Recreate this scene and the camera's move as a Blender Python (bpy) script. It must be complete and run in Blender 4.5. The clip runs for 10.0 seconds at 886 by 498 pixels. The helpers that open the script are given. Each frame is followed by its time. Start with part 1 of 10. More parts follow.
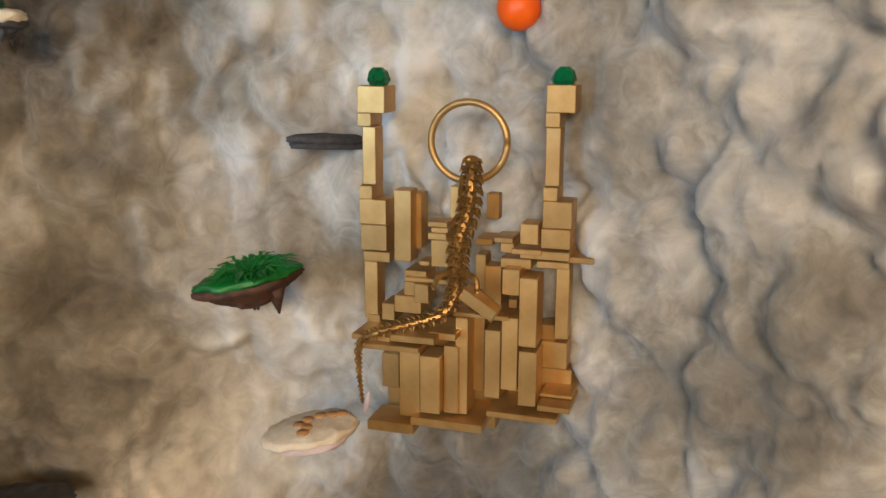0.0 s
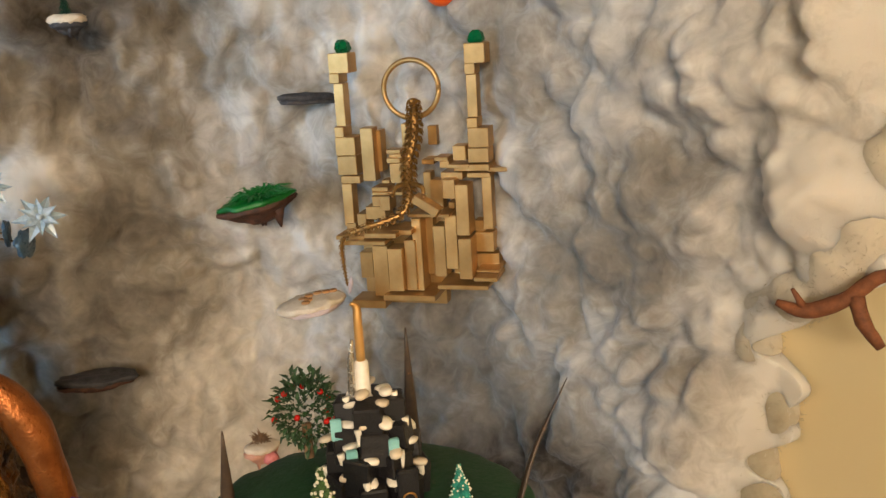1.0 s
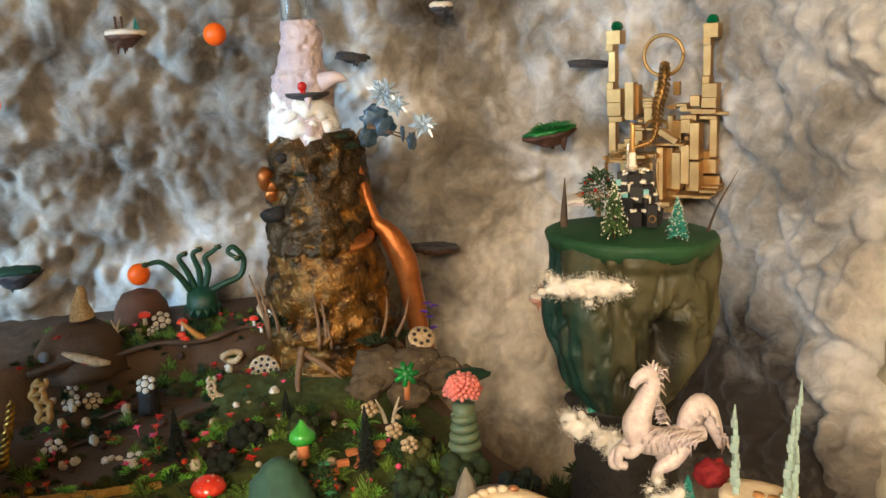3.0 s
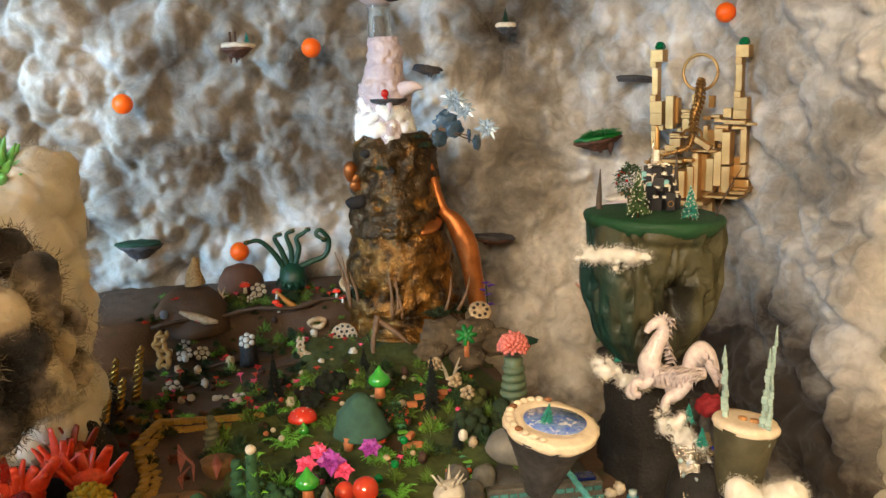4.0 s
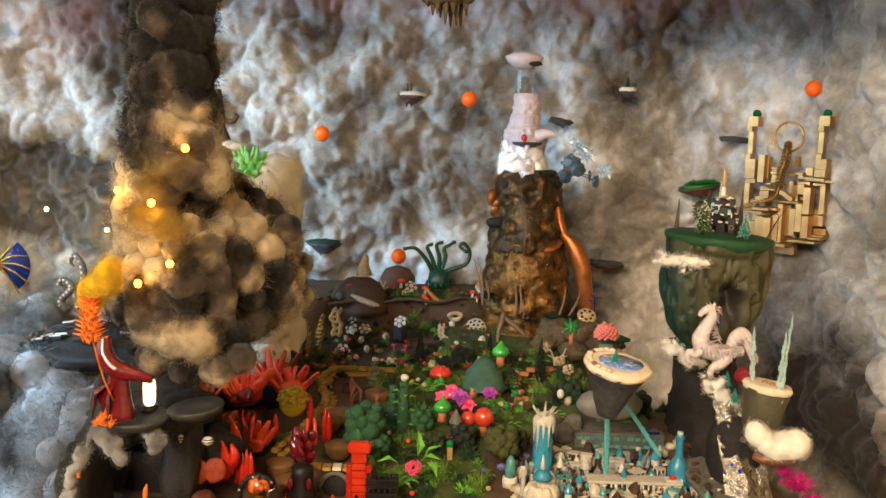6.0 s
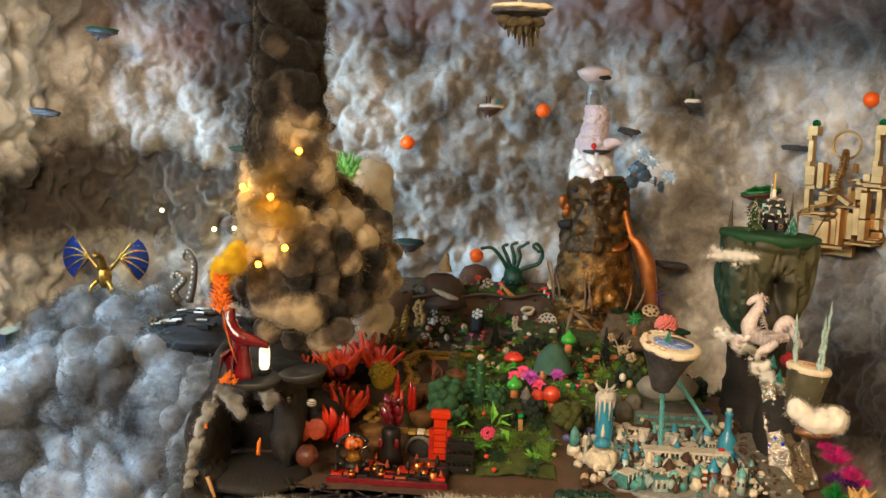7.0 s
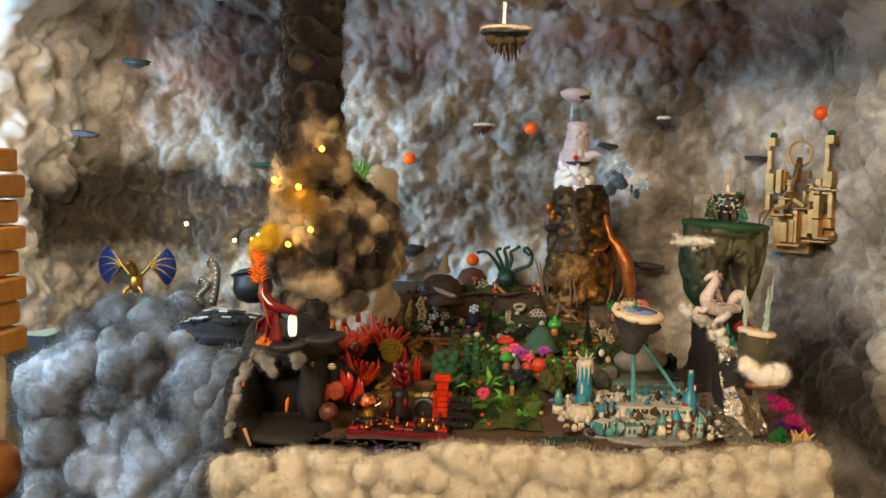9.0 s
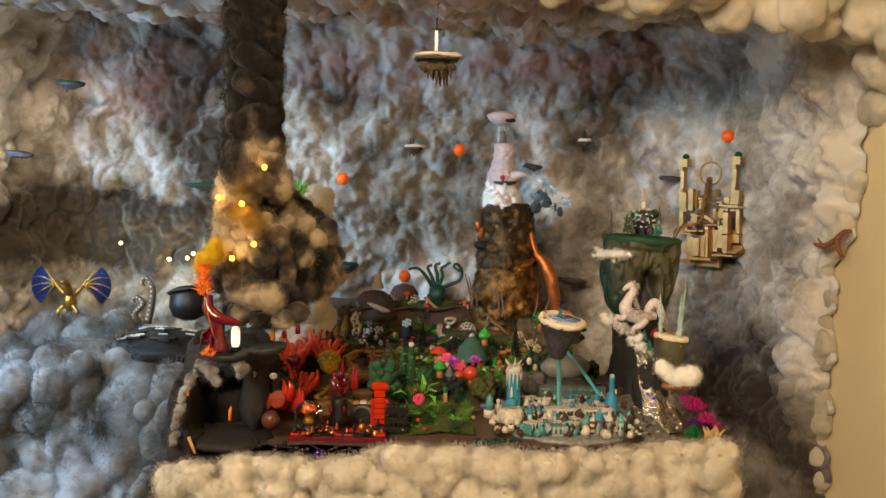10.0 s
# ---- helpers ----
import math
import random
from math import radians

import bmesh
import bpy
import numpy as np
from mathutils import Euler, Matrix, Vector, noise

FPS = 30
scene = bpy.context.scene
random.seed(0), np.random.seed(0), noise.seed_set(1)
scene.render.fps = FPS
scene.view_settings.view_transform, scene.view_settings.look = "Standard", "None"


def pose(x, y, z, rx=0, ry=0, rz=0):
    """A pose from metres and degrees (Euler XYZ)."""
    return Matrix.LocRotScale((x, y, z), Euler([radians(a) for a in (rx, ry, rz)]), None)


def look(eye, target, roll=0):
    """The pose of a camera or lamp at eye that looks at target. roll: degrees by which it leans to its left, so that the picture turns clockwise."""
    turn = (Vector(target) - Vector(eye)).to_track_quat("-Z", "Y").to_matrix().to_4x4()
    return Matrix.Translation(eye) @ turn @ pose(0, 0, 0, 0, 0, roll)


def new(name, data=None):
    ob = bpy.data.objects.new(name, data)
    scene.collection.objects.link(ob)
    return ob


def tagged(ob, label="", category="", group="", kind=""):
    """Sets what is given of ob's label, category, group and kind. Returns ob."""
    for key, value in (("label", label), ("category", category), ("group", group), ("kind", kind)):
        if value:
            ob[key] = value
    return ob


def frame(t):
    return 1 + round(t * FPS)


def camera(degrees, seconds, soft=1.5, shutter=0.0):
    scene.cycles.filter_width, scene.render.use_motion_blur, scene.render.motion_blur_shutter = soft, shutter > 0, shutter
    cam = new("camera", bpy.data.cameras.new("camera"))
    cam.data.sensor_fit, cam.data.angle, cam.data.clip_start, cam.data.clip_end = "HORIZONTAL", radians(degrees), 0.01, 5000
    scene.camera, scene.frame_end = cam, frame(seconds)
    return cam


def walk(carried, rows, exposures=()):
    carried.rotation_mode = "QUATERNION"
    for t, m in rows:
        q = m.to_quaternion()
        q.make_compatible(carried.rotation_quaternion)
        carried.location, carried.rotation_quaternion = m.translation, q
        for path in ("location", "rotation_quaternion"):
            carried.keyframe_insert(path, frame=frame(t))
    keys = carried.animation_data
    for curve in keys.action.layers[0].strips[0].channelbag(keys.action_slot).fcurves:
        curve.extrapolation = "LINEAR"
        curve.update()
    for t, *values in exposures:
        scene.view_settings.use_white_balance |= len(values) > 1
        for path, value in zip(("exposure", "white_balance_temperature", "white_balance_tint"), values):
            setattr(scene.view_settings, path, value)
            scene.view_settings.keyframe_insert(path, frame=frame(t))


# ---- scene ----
import functools

cam = camera(52.05, 10.0)
PATH = [
    (0, (0.4181, 0.2617, 1.4746), (1.2893, 2.0049, 1.0247), 0.30),
    (0.5, (0.3811, 0.1247, 1.4809), (1.2602, 1.8512, 0.9846), -1.30),
    (1, (0.3003, -0.0376, 1.4666), (1.2005, 1.6799, 0.9766), -3.37),
    (1.5, (0.2190, -0.1719, 1.4516), (1.0294, 1.5933, 0.9751), -4.86),
    (2, (0.1634, -0.3090, 1.4317), (0.7930, 1.5325, 0.9708), -3.05),
    (2.5, (0.1089, -0.4349, 1.4226), (0.6109, 1.4490, 0.9768), -2.74),
    (2.7, (0.0788, -0.4707, 1.4091), (0.5514, 1.4236, 0.9752), -2.48),
    (3.8, (0.0065, -0.7220, 1.4193), (0.3328, 1.2068, 1.0027), -2.23),
    (4, (-0.0050, -0.7714, 1.4103), (0.2980, 1.1659, 1.0164), -1.48),
    (4.5, (-0.0192, -0.8696, 1.4083), (0.2100, 1.0888, 1.0735), 0.44),
    (5, (-0.0173, -0.9977, 1.4000), (0.1511, 0.9722, 1.0978), 1.68),
    (5.5, (-0.0382, -1.1134, 1.3858), (0.0557, 0.8653, 1.1100), 2.17),
    (6.8, (-0.0203, -1.3877, 1.3834), (-0.1506, 0.5916, 1.1278), 1.65),
    (7, (-0.0231, -1.4246, 1.3744), (-0.1861, 0.5535, 1.1285), 1.88),
    (7.5, (-0.0080, -1.5021, 1.3648), (-0.2335, 0.4702, 1.1214), 1.87),
    (8, (0.0097, -1.5830, 1.3376), (-0.2367, 0.3883, 1.1066), 1.74),
    (8.5, (0.0022, -1.6423, 1.3080), (-0.1934, 0.3392, 1.1200), 1.72),
    (9, (-0.0007, -1.7047, 1.2957), (-0.1627, 0.2827, 1.1401), 1.17),
    (9.5, (-0.0012, -1.7623, 1.2925), (-0.0853, 0.2326, 1.1776), 0.84),
    (10, (-0.0146, -1.8112, 1.2825), (-0.0146, 0.1862, 1.1809), 1.04),
]
walk(cam, [(t, look(eye, target, roll)) for t, eye, target, roll in PATH], exposures=((0, 0.1), (1.5, 0.1), (2.7, 0.28), (5.5, 0.28), (7.0, 0.08), (8.5, -0.1), (10, -0.15)))

# ---- light ----
world = bpy.data.worlds.new("world")
scene.world = world
world.use_nodes = True
wn = world.node_tree.nodes
sky = wn.new("ShaderNodeTexSky")
sky.sky_type, sky.sun_disc, sky.sun_elevation, sky.sun_rotation = "NISHITA", False, radians(35), radians(-100)
world.node_tree.links.new(sky.outputs[0], wn["Background"].inputs[0])
wn["Background"].inputs[1].default_value = 0.08


def area(name, m, sx, sy, watts, colour):
    data = bpy.data.lights.new(name, "AREA")
    data.shape, data.size, data.size_y, data.energy, data.color = "RECTANGLE", sx, sy, watts, colour
    ob = new(name, data)
    ob.matrix_world = m
    return ob


def bulb(name, at, watts, colour, r=0.004):
    data = bpy.data.lights.new(name, "POINT")
    data.energy, data.color, data.shadow_soft_size = watts, colour, r
    ob = new(name, data)
    ob.location = at
    return ob


area("room_lamp", look((-1.0, -2.4, 2.4), (0.15, 0.6, 1.0)), 1.3, 0.8, 182, (1.0, 0.82, 0.605))
window_light = area("window_light", look((-2.55, -0.4, 1.7), (-1.9, 1.2, 1.35)), 1.2, 1.1, 100, (0.36, 0.66, 1.0))
window_light.data.spread = radians(108)


# ---- noise and mesh tools ----
def hash01(i, j, k, seed):
    h = (i.astype(np.int64) * 73856093) ^ (j.astype(np.int64) * 19349663) ^ (k.astype(np.int64) * 83492791) ^ (seed * 2654435761)
    h = (h ^ (h >> 13)) * 1274126177 & 0xFFFFFFFF
    h = (h ^ (h >> 16)) * 2246822519 & 0xFFFFFFFF
    return ((h ^ (h >> 15)) & 0xFFFFFF) / 16777216.0


def vnoise(p, size, seed=1):
    """Smooth noise from 0 to 1 with features of about that size."""
    q = p / size
    c = np.floor(q).astype(np.int64)
    f = q - c
    f = f * f * (3 - 2 * f)
    total = 0
    for a in (0, 1):
        for b in (0, 1):
            for d in (0, 1):
                w = np.abs(1 - a - f[:, 0]) * np.abs(1 - b - f[:, 1]) * np.abs(1 - d - f[:, 2])
                total = total + w * hash01(c[:, 0] + a, c[:, 1] + b, c[:, 2] + d, seed)
    return total


def fbm(p, size, seed=1, octaves=4):
    total, amp, norm = 0, 1.0, 0
    for n in range(octaves):
        total, norm = total + amp * vnoise(p, size / 2**n, seed + 17 * n), norm + amp
        amp *= 0.5
    return total / norm


def puffs(p, size, seed=1):
    """Height of round puffs packed side by side, with soft creases between them."""
    q = p / size
    c = np.floor(q).astype(np.int64)
    total = np.full(len(p), 1e-9)
    for a in (-1, 0, 1):
        for b in (-1, 0, 1):
            for d in (-1, 0, 1):
                i, j, k = c[:, 0] + a, c[:, 1] + b, c[:, 2] + d
                off = (q[:, 0] - i - hash01(i, j, k, seed)) ** 2 + (q[:, 1] - j - hash01(i, j, k, seed + 5)) ** 2 + (q[:, 2] - k - hash01(i, j, k, seed + 9)) ** 2
                total += np.exp(-11 * off * (0.7 + 0.6 * hash01(i, j, k, seed + 13)))
    near = -np.log(total) / 11
    return size * 0.62 * np.clip(1 - near / 0.46, 0.0, 1.3) ** 0.85


def cotton_height(p, normal, big=1.0, seed=3):
    """How far teased cotton stands out at each place: soft uneven puffs of three sizes, the larger ones carrying the smaller."""
    warp = np.stack([fbm(p, 0.09, seed + n, 3) - 0.5 for n in (31, 37, 41)], 1) * 0.05
    h = big * (0.75 * puffs(p + warp, 0.1, seed) + 0.07 * (fbm(p, 0.35, seed + 4, 3) - 0.3))
    q = p + normal * h[:, None] + warp
    h = h + big * 0.75 * puffs(q, 0.047, seed + 1) * (0.4 + 1.2 * vnoise(p, 0.12, seed + 6))
    q = p + normal * h[:, None] + warp * 0.5
    return h + big * (0.42 * puffs(q, 0.021, seed + 2) * (0.3 + 1.4 * vnoise(p, 0.08, seed + 7)) + 0.006 * (fbm(q, 0.014, seed + 3, 3) - 0.5))


def wool_height(p, normal, size=1.0, seed=3):
    """How far loose wool stands out: uneven billows of four sizes, the larger ones carrying the smaller."""
    p = p / size
    warp = np.stack([vnoise(p, 0.07, seed + n) + 0.5 * vnoise(p, 0.03, seed + n + 1) - 0.75 for n in (31, 37, 41)], 1)
    q = p + warp * 0.075
    h = 0.05 * (fbm(p, 0.3, seed + 4, 2) - 0.4)
    for step, (cell, k) in enumerate(((0.11, 0.075), (0.052, 0.036), (0.026, 0.016), (0.013, 0.006))):
        h = h + k * np.abs(2 * vnoise(q + normal * h[:, None], cell, seed + 7 * step) - 1) ** 0.75
        q = q + warp * 0.01
    return h * size


class Geo:
    """Gathers vertices and faces, and makes one mesh of them."""

    def __init__(self):
        self.v, self.f, self.n = [], [], 0

    def add(self, verts, faces):
        verts = np.asarray(verts, float).reshape(-1, 3)
        self.v.append(verts)
        self.f += [tuple(i + self.n for i in face) for face in faces]
        self.n += len(verts)
        return self

    def moved(self, verts, m):
        return verts if m is None else np.array([m @ Vector(v) for v in verts])

    def box(self, cx, cy, cz, w, d, h, m=None, bevel=0.0):
        """A box by its middle and size, with chamfered edges."""
        b = min(bevel, w * 0.4, d * 0.4, h * 0.4)
        if b <= 0:
            v = [(cx + sx * w / 2, cy + sy * d / 2, cz + sz * h / 2) for sx in (-1, 1) for sy in (-1, 1) for sz in (-1, 1)]
            return self.add(self.moved(v, m), [(0, 1, 3, 2), (4, 6, 7, 5), (0, 4, 5, 1), (2, 3, 7, 6), (0, 2, 6, 4), (1, 5, 7, 3)])
        rings = []
        for z, inset in ((-h / 2, b), (-h / 2 + b, 0), (h / 2 - b, 0), (h / 2, b)):
            x, y, k = w / 2 - inset, d / 2 - inset, b * 0.7 if inset == 0 else b * 0.5
            for px, py in ((x - k, -y), (x, -y + k), (x, y - k), (x - k, y), (-x + k, y), (-x, y - k), (-x, -y + k), (-x + k, -y)):
                rings.append((cx + px, cy + py, cz + z))
        faces = [tuple(range(7, -1, -1)), tuple(range(24, 32))]
        for r in range(3):
            faces += [(8 * r + i, 8 * r + (i + 1) % 8, 8 * r + 8 + (i + 1) % 8, 8 * r + 8 + i) for i in range(8)]
        return self.add(self.moved(rings, m), faces)

    def lathe(self, profile, segments=16, at=(0, 0, 0), m=None, rough=0.0, seed=1, squash=1.0):
        """Turns (radius, height) pairs round the z axis; closed where the ends have a radius."""
        a = np.arange(segments) * 2 * np.pi / segments
        v = np.concatenate([np.stack([r * np.cos(a), squash * r * np.sin(a), np.full(segments, z)], 1) for r, z in profile])
        if rough:
            v[:, :2] *= 1 + rough * (fbm(v + seed * 3.1, max(r for r, _ in profile) * 0.9, seed, 3)[:, None] - 0.5) * 2
        v = v + np.asarray(at)
        n, k = segments, len(profile)
        f = [(r * n + i, r * n + (i + 1) % n, (r + 1) * n + (i + 1) % n, (r + 1) * n + i) for r in range(k - 1) for i in range(n)]
        f += [tuple(range(n - 1, -1, -1)), tuple(range((k - 1) * n, k * n))]
        return self.add(self.moved(v, m), f)

    def ball(self, at, rx, ry=None, rz=None, segments=14, rings=9, m=None, rough=0.0, seed=1, size=None):
        ry, rz = ry or rx, rz or rx
        t = np.linspace(-np.pi / 2 + 0.12, np.pi / 2 - 0.12, rings)
        a = np.arange(segments) * 2 * np.pi / segments
        v = np.stack([np.outer(np.cos(t), np.cos(a)).ravel(), np.outer(np.cos(t), np.sin(a)).ravel(), np.repeat(np.sin(t), segments)], 1)
        if rough:
            v *= 1 + rough * 2 * (fbm(v + seed * 7.3, size or 0.8, seed, 3)[:, None] - 0.5)
        v = v * (rx, ry, rz)
        v = self.moved(v, m) + np.asarray(at)
        n = segments
        f = [(r * n + i, r * n + (i + 1) % n, (r + 1) * n + (i + 1) % n, (r + 1) * n + i) for r in range(rings - 1) for i in range(n)]
        f += [tuple(range(n - 1, -1, -1)), tuple(range((rings - 1) * n, rings * n))]
        return self.add(v, f)

    def tube(self, points, radii, segments=8, steps=4, rough=0.0, seed=1, flat=1.0):
        """A round rod along a smooth line through the points."""
        p = np.asarray(points, float)
        radii = np.broadcast_to(np.asarray(radii, float), (len(p),)) if np.ndim(radii) == 0 else np.asarray(radii, float)
        if steps > 1 and len(p) > 2:
            ext = np.vstack([2 * p[0] - p[1], p, 2 * p[-1] - p[-2]])
            fine, rr = [], []
            for i in range(len(p) - 1):
                for t in np.arange(steps) / steps:
                    a, b, c, d = ext[i : i + 4]
                    fine.append(0.5 * (2 * b + (c - a) * t + (2 * a - 5 * b + 4 * c - d) * t**2 + (3 * b - a - 3 * c + d) * t**3))
                    rr.append(radii[i] * (1 - t) + radii[i + 1] * t)
            p, radii = np.array(fine + [p[-1]]), np.array(rr + [radii[-1]])
        way = np.gradient(p, axis=0)
        way /= np.linalg.norm(way, axis=1, keepdims=True) + 1e-12
        side = np.cross(way[0], (0.13, 0.31, 0.94))
        if np.linalg.norm(side) < 0.1:
            side = np.cross(way[0], (1, 0, 0))
        rings = []
        ang = np.arange(segments) * 2 * np.pi / segments
        for q, w, r in zip(p, way, radii):
            side = side - w * (side @ w)
            side /= np.linalg.norm(side) + 1e-12
            up = np.cross(w, side)
            rings.append(q + r * (np.outer(np.cos(ang), side) + flat * np.outer(np.sin(ang), up)))
        v = np.concatenate(rings)
        if rough:
            mid = np.repeat(p, segments, 0)
            v = mid + (v - mid) * (1 + rough * 2 * (fbm(v + seed, 2.5 * max(radii), seed, 3)[:, None] - 0.5))
        n, k = segments, len(p)
        f = [(r * n + i, r * n + (i + 1) % n, (r + 1) * n + (i + 1) % n, (r + 1) * n + i) for r in range(k - 1) for i in range(n)]
        f += [tuple(range(n - 1, -1, -1)), tuple(range((k - 1) * n, k * n))]
        return self.add(v, f)

    def leaf(self, base, tip, width, bend=0.2, thick=0.0006):
        """A pointed blade with a fold along its middle and a little thickness."""
        base, tip = np.asarray(base, float), np.asarray(tip, float)
        way = tip - base
        side = np.cross(way, (0.05, 0.02, 1.0))
        side = side / (np.linalg.norm(side) + 1e-9) * width / 2
        up = np.cross(side, way)
        up = up / (np.linalg.norm(up) + 1e-9)
        lift = np.linalg.norm(way) * bend * up
        mid, low = base + 0.45 * way + lift, up * thick
        v = [base, mid + side + 0.25 * width * up, mid, mid - side + 0.25 * width * up, tip]
        v = v + [q - low for q in v]
        f = [(0, 2, 1), (0, 3, 2), (1, 2, 4), (2, 3, 4), (5, 6, 7), (5, 7, 8), (6, 9, 7), (7, 9, 8), (0, 1, 6, 5), (1, 4, 9, 6), (4, 3, 8, 9), (3, 0, 5, 8)]
        return self.add(v, f)

    def mesh(self, name, smooth=True):
        me = bpy.data.meshes.new(name)
        v = np.concatenate(self.v)
        me.from_pydata(v.tolist(), [], self.f)
        if smooth:
            me.polygons.foreach_set("use_smooth", np.ones(len(me.polygons), bool))
        me.validate()
        me.update()
        return me


def quad_mesh(name, v, quads, extra=None):
    """One smooth mesh of quads; extra: four points for each loose fibre, which takes the second material."""
    me = bpy.data.meshes.new(name)
    loops, sizes = quads.ravel().astype(np.int32), np.full(len(quads), 4)
    if extra is not None:
        k = len(v) + 4 * np.arange(len(extra) // 4)[:, None]
        loops = np.concatenate([loops, (k + [0, 1, 2, 3]).ravel()]).astype(np.int32)
        sizes = np.concatenate([sizes, np.full(len(k), 4)])
        v = np.concatenate([v, extra])
    me.vertices.add(len(v))
    me.vertices.foreach_set("co", np.asarray(v, np.float32).ravel())
    me.loops.add(len(loops))
    me.loops.foreach_set("vertex_index", loops)
    me.polygons.add(len(sizes))
    me.polygons.foreach_set("loop_start", np.r_[0, np.cumsum(sizes)[:-1]].astype(np.int32))
    me.polygons.foreach_set("use_smooth", np.ones(len(sizes), bool))
    if extra is not None:
        me.polygons.foreach_set("material_index", (np.arange(len(sizes)) >= len(quads)).astype(np.int32))
    me.update(calc_edges=True)
    return me


def grid_mesh(name, v, nu, nv, close_u=False, extra=None):
    """A sheet of nu by nv points, row after row, as one smooth mesh."""
    i, j = np.meshgrid(np.arange(nu if close_u else nu - 1), np.arange(nv - 1), indexing="ij")
    i, j = i.ravel(), j.ravel()
    i2 = (i + 1) % nu
    return quad_mesh(name, v, np.stack([i * nv + j, i2 * nv + j, i2 * nv + j + 1, i * nv + j + 1], 1), extra)


def fuzz(v, normal, count, length, seed, width=0.0004):
    """Loose curling cotton fibres lying over the surface: four points each, and the place where each one grows."""
    q = np.random.default_rng(seed)
    k = q.integers(0, len(v), count)
    lean = q.normal(size=(count, 3))
    out = normal[k] * q.uniform(0.0, 0.9, (count, 1)) + lean * 0.7
    out /= np.linalg.norm(out, axis=1, keepdims=True)
    curl = np.cross(out, q.normal(size=(count, 3)))
    curl /= np.linalg.norm(curl, axis=1, keepdims=True) + 1e-9
    side = np.cross(out, curl) * width
    reach = (length * q.uniform(0.3, 1.2, count) ** 1.3)[:, None]
    root = v[k] + normal[k] * 0.0005 + q.normal(size=(count, 3)) * 0.002
    mid, tip = root + out * reach * 0.55, root + out * reach * 0.85 + curl * reach * 0.55
    return np.stack([root, mid + side, tip, mid - side], 1).reshape(-1, 3), np.repeat(k, 4)


def thing(name, at, label, category, group="", kind="", turn=0.0, tilt=(0, 0)):
    ob = new(name)
    ob.empty_display_size = 0.02
    ob.matrix_basis = pose(*at, tilt[0], tilt[1], turn)
    return tagged(ob, label, category, group, kind)


def part(name, geo, material, parent, label="", smooth=True, at=None):
    me = geo if isinstance(geo, bpy.types.Mesh) else geo.mesh(name, smooth)
    if not me.materials:
        me.materials.append(material)
    ob = new(name, me)
    ob.parent = parent
    if at is not None:
        ob.location = at
    return tagged(ob, label)


def solo(name, geo, material, at, label, category, group="", kind="", turn=0.0, smooth=True, tilt=(0, 0)):
    me = geo if isinstance(geo, bpy.types.Mesh) else geo.mesh(name, smooth)
    if not me.materials:
        me.materials.append(material)
    ob = new(name, me)
    ob.matrix_basis = pose(*at, tilt[0], tilt[1], turn)
    return tagged(ob, label, category, group, kind)


rng = np.random.default_rng(7)


def jitter(a):
    return float(rng.uniform(-a, a))


# ---- materials ----
def rgb(h):
    """Linear colour from a hex value."""
    c = [int(h[i : i + 2], 16) / 255 for i in (0, 2, 4)]
    return [x / 12.92 if x <= 0.04045 else ((x + 0.055) / 1.055) ** 2.4 for x in c]


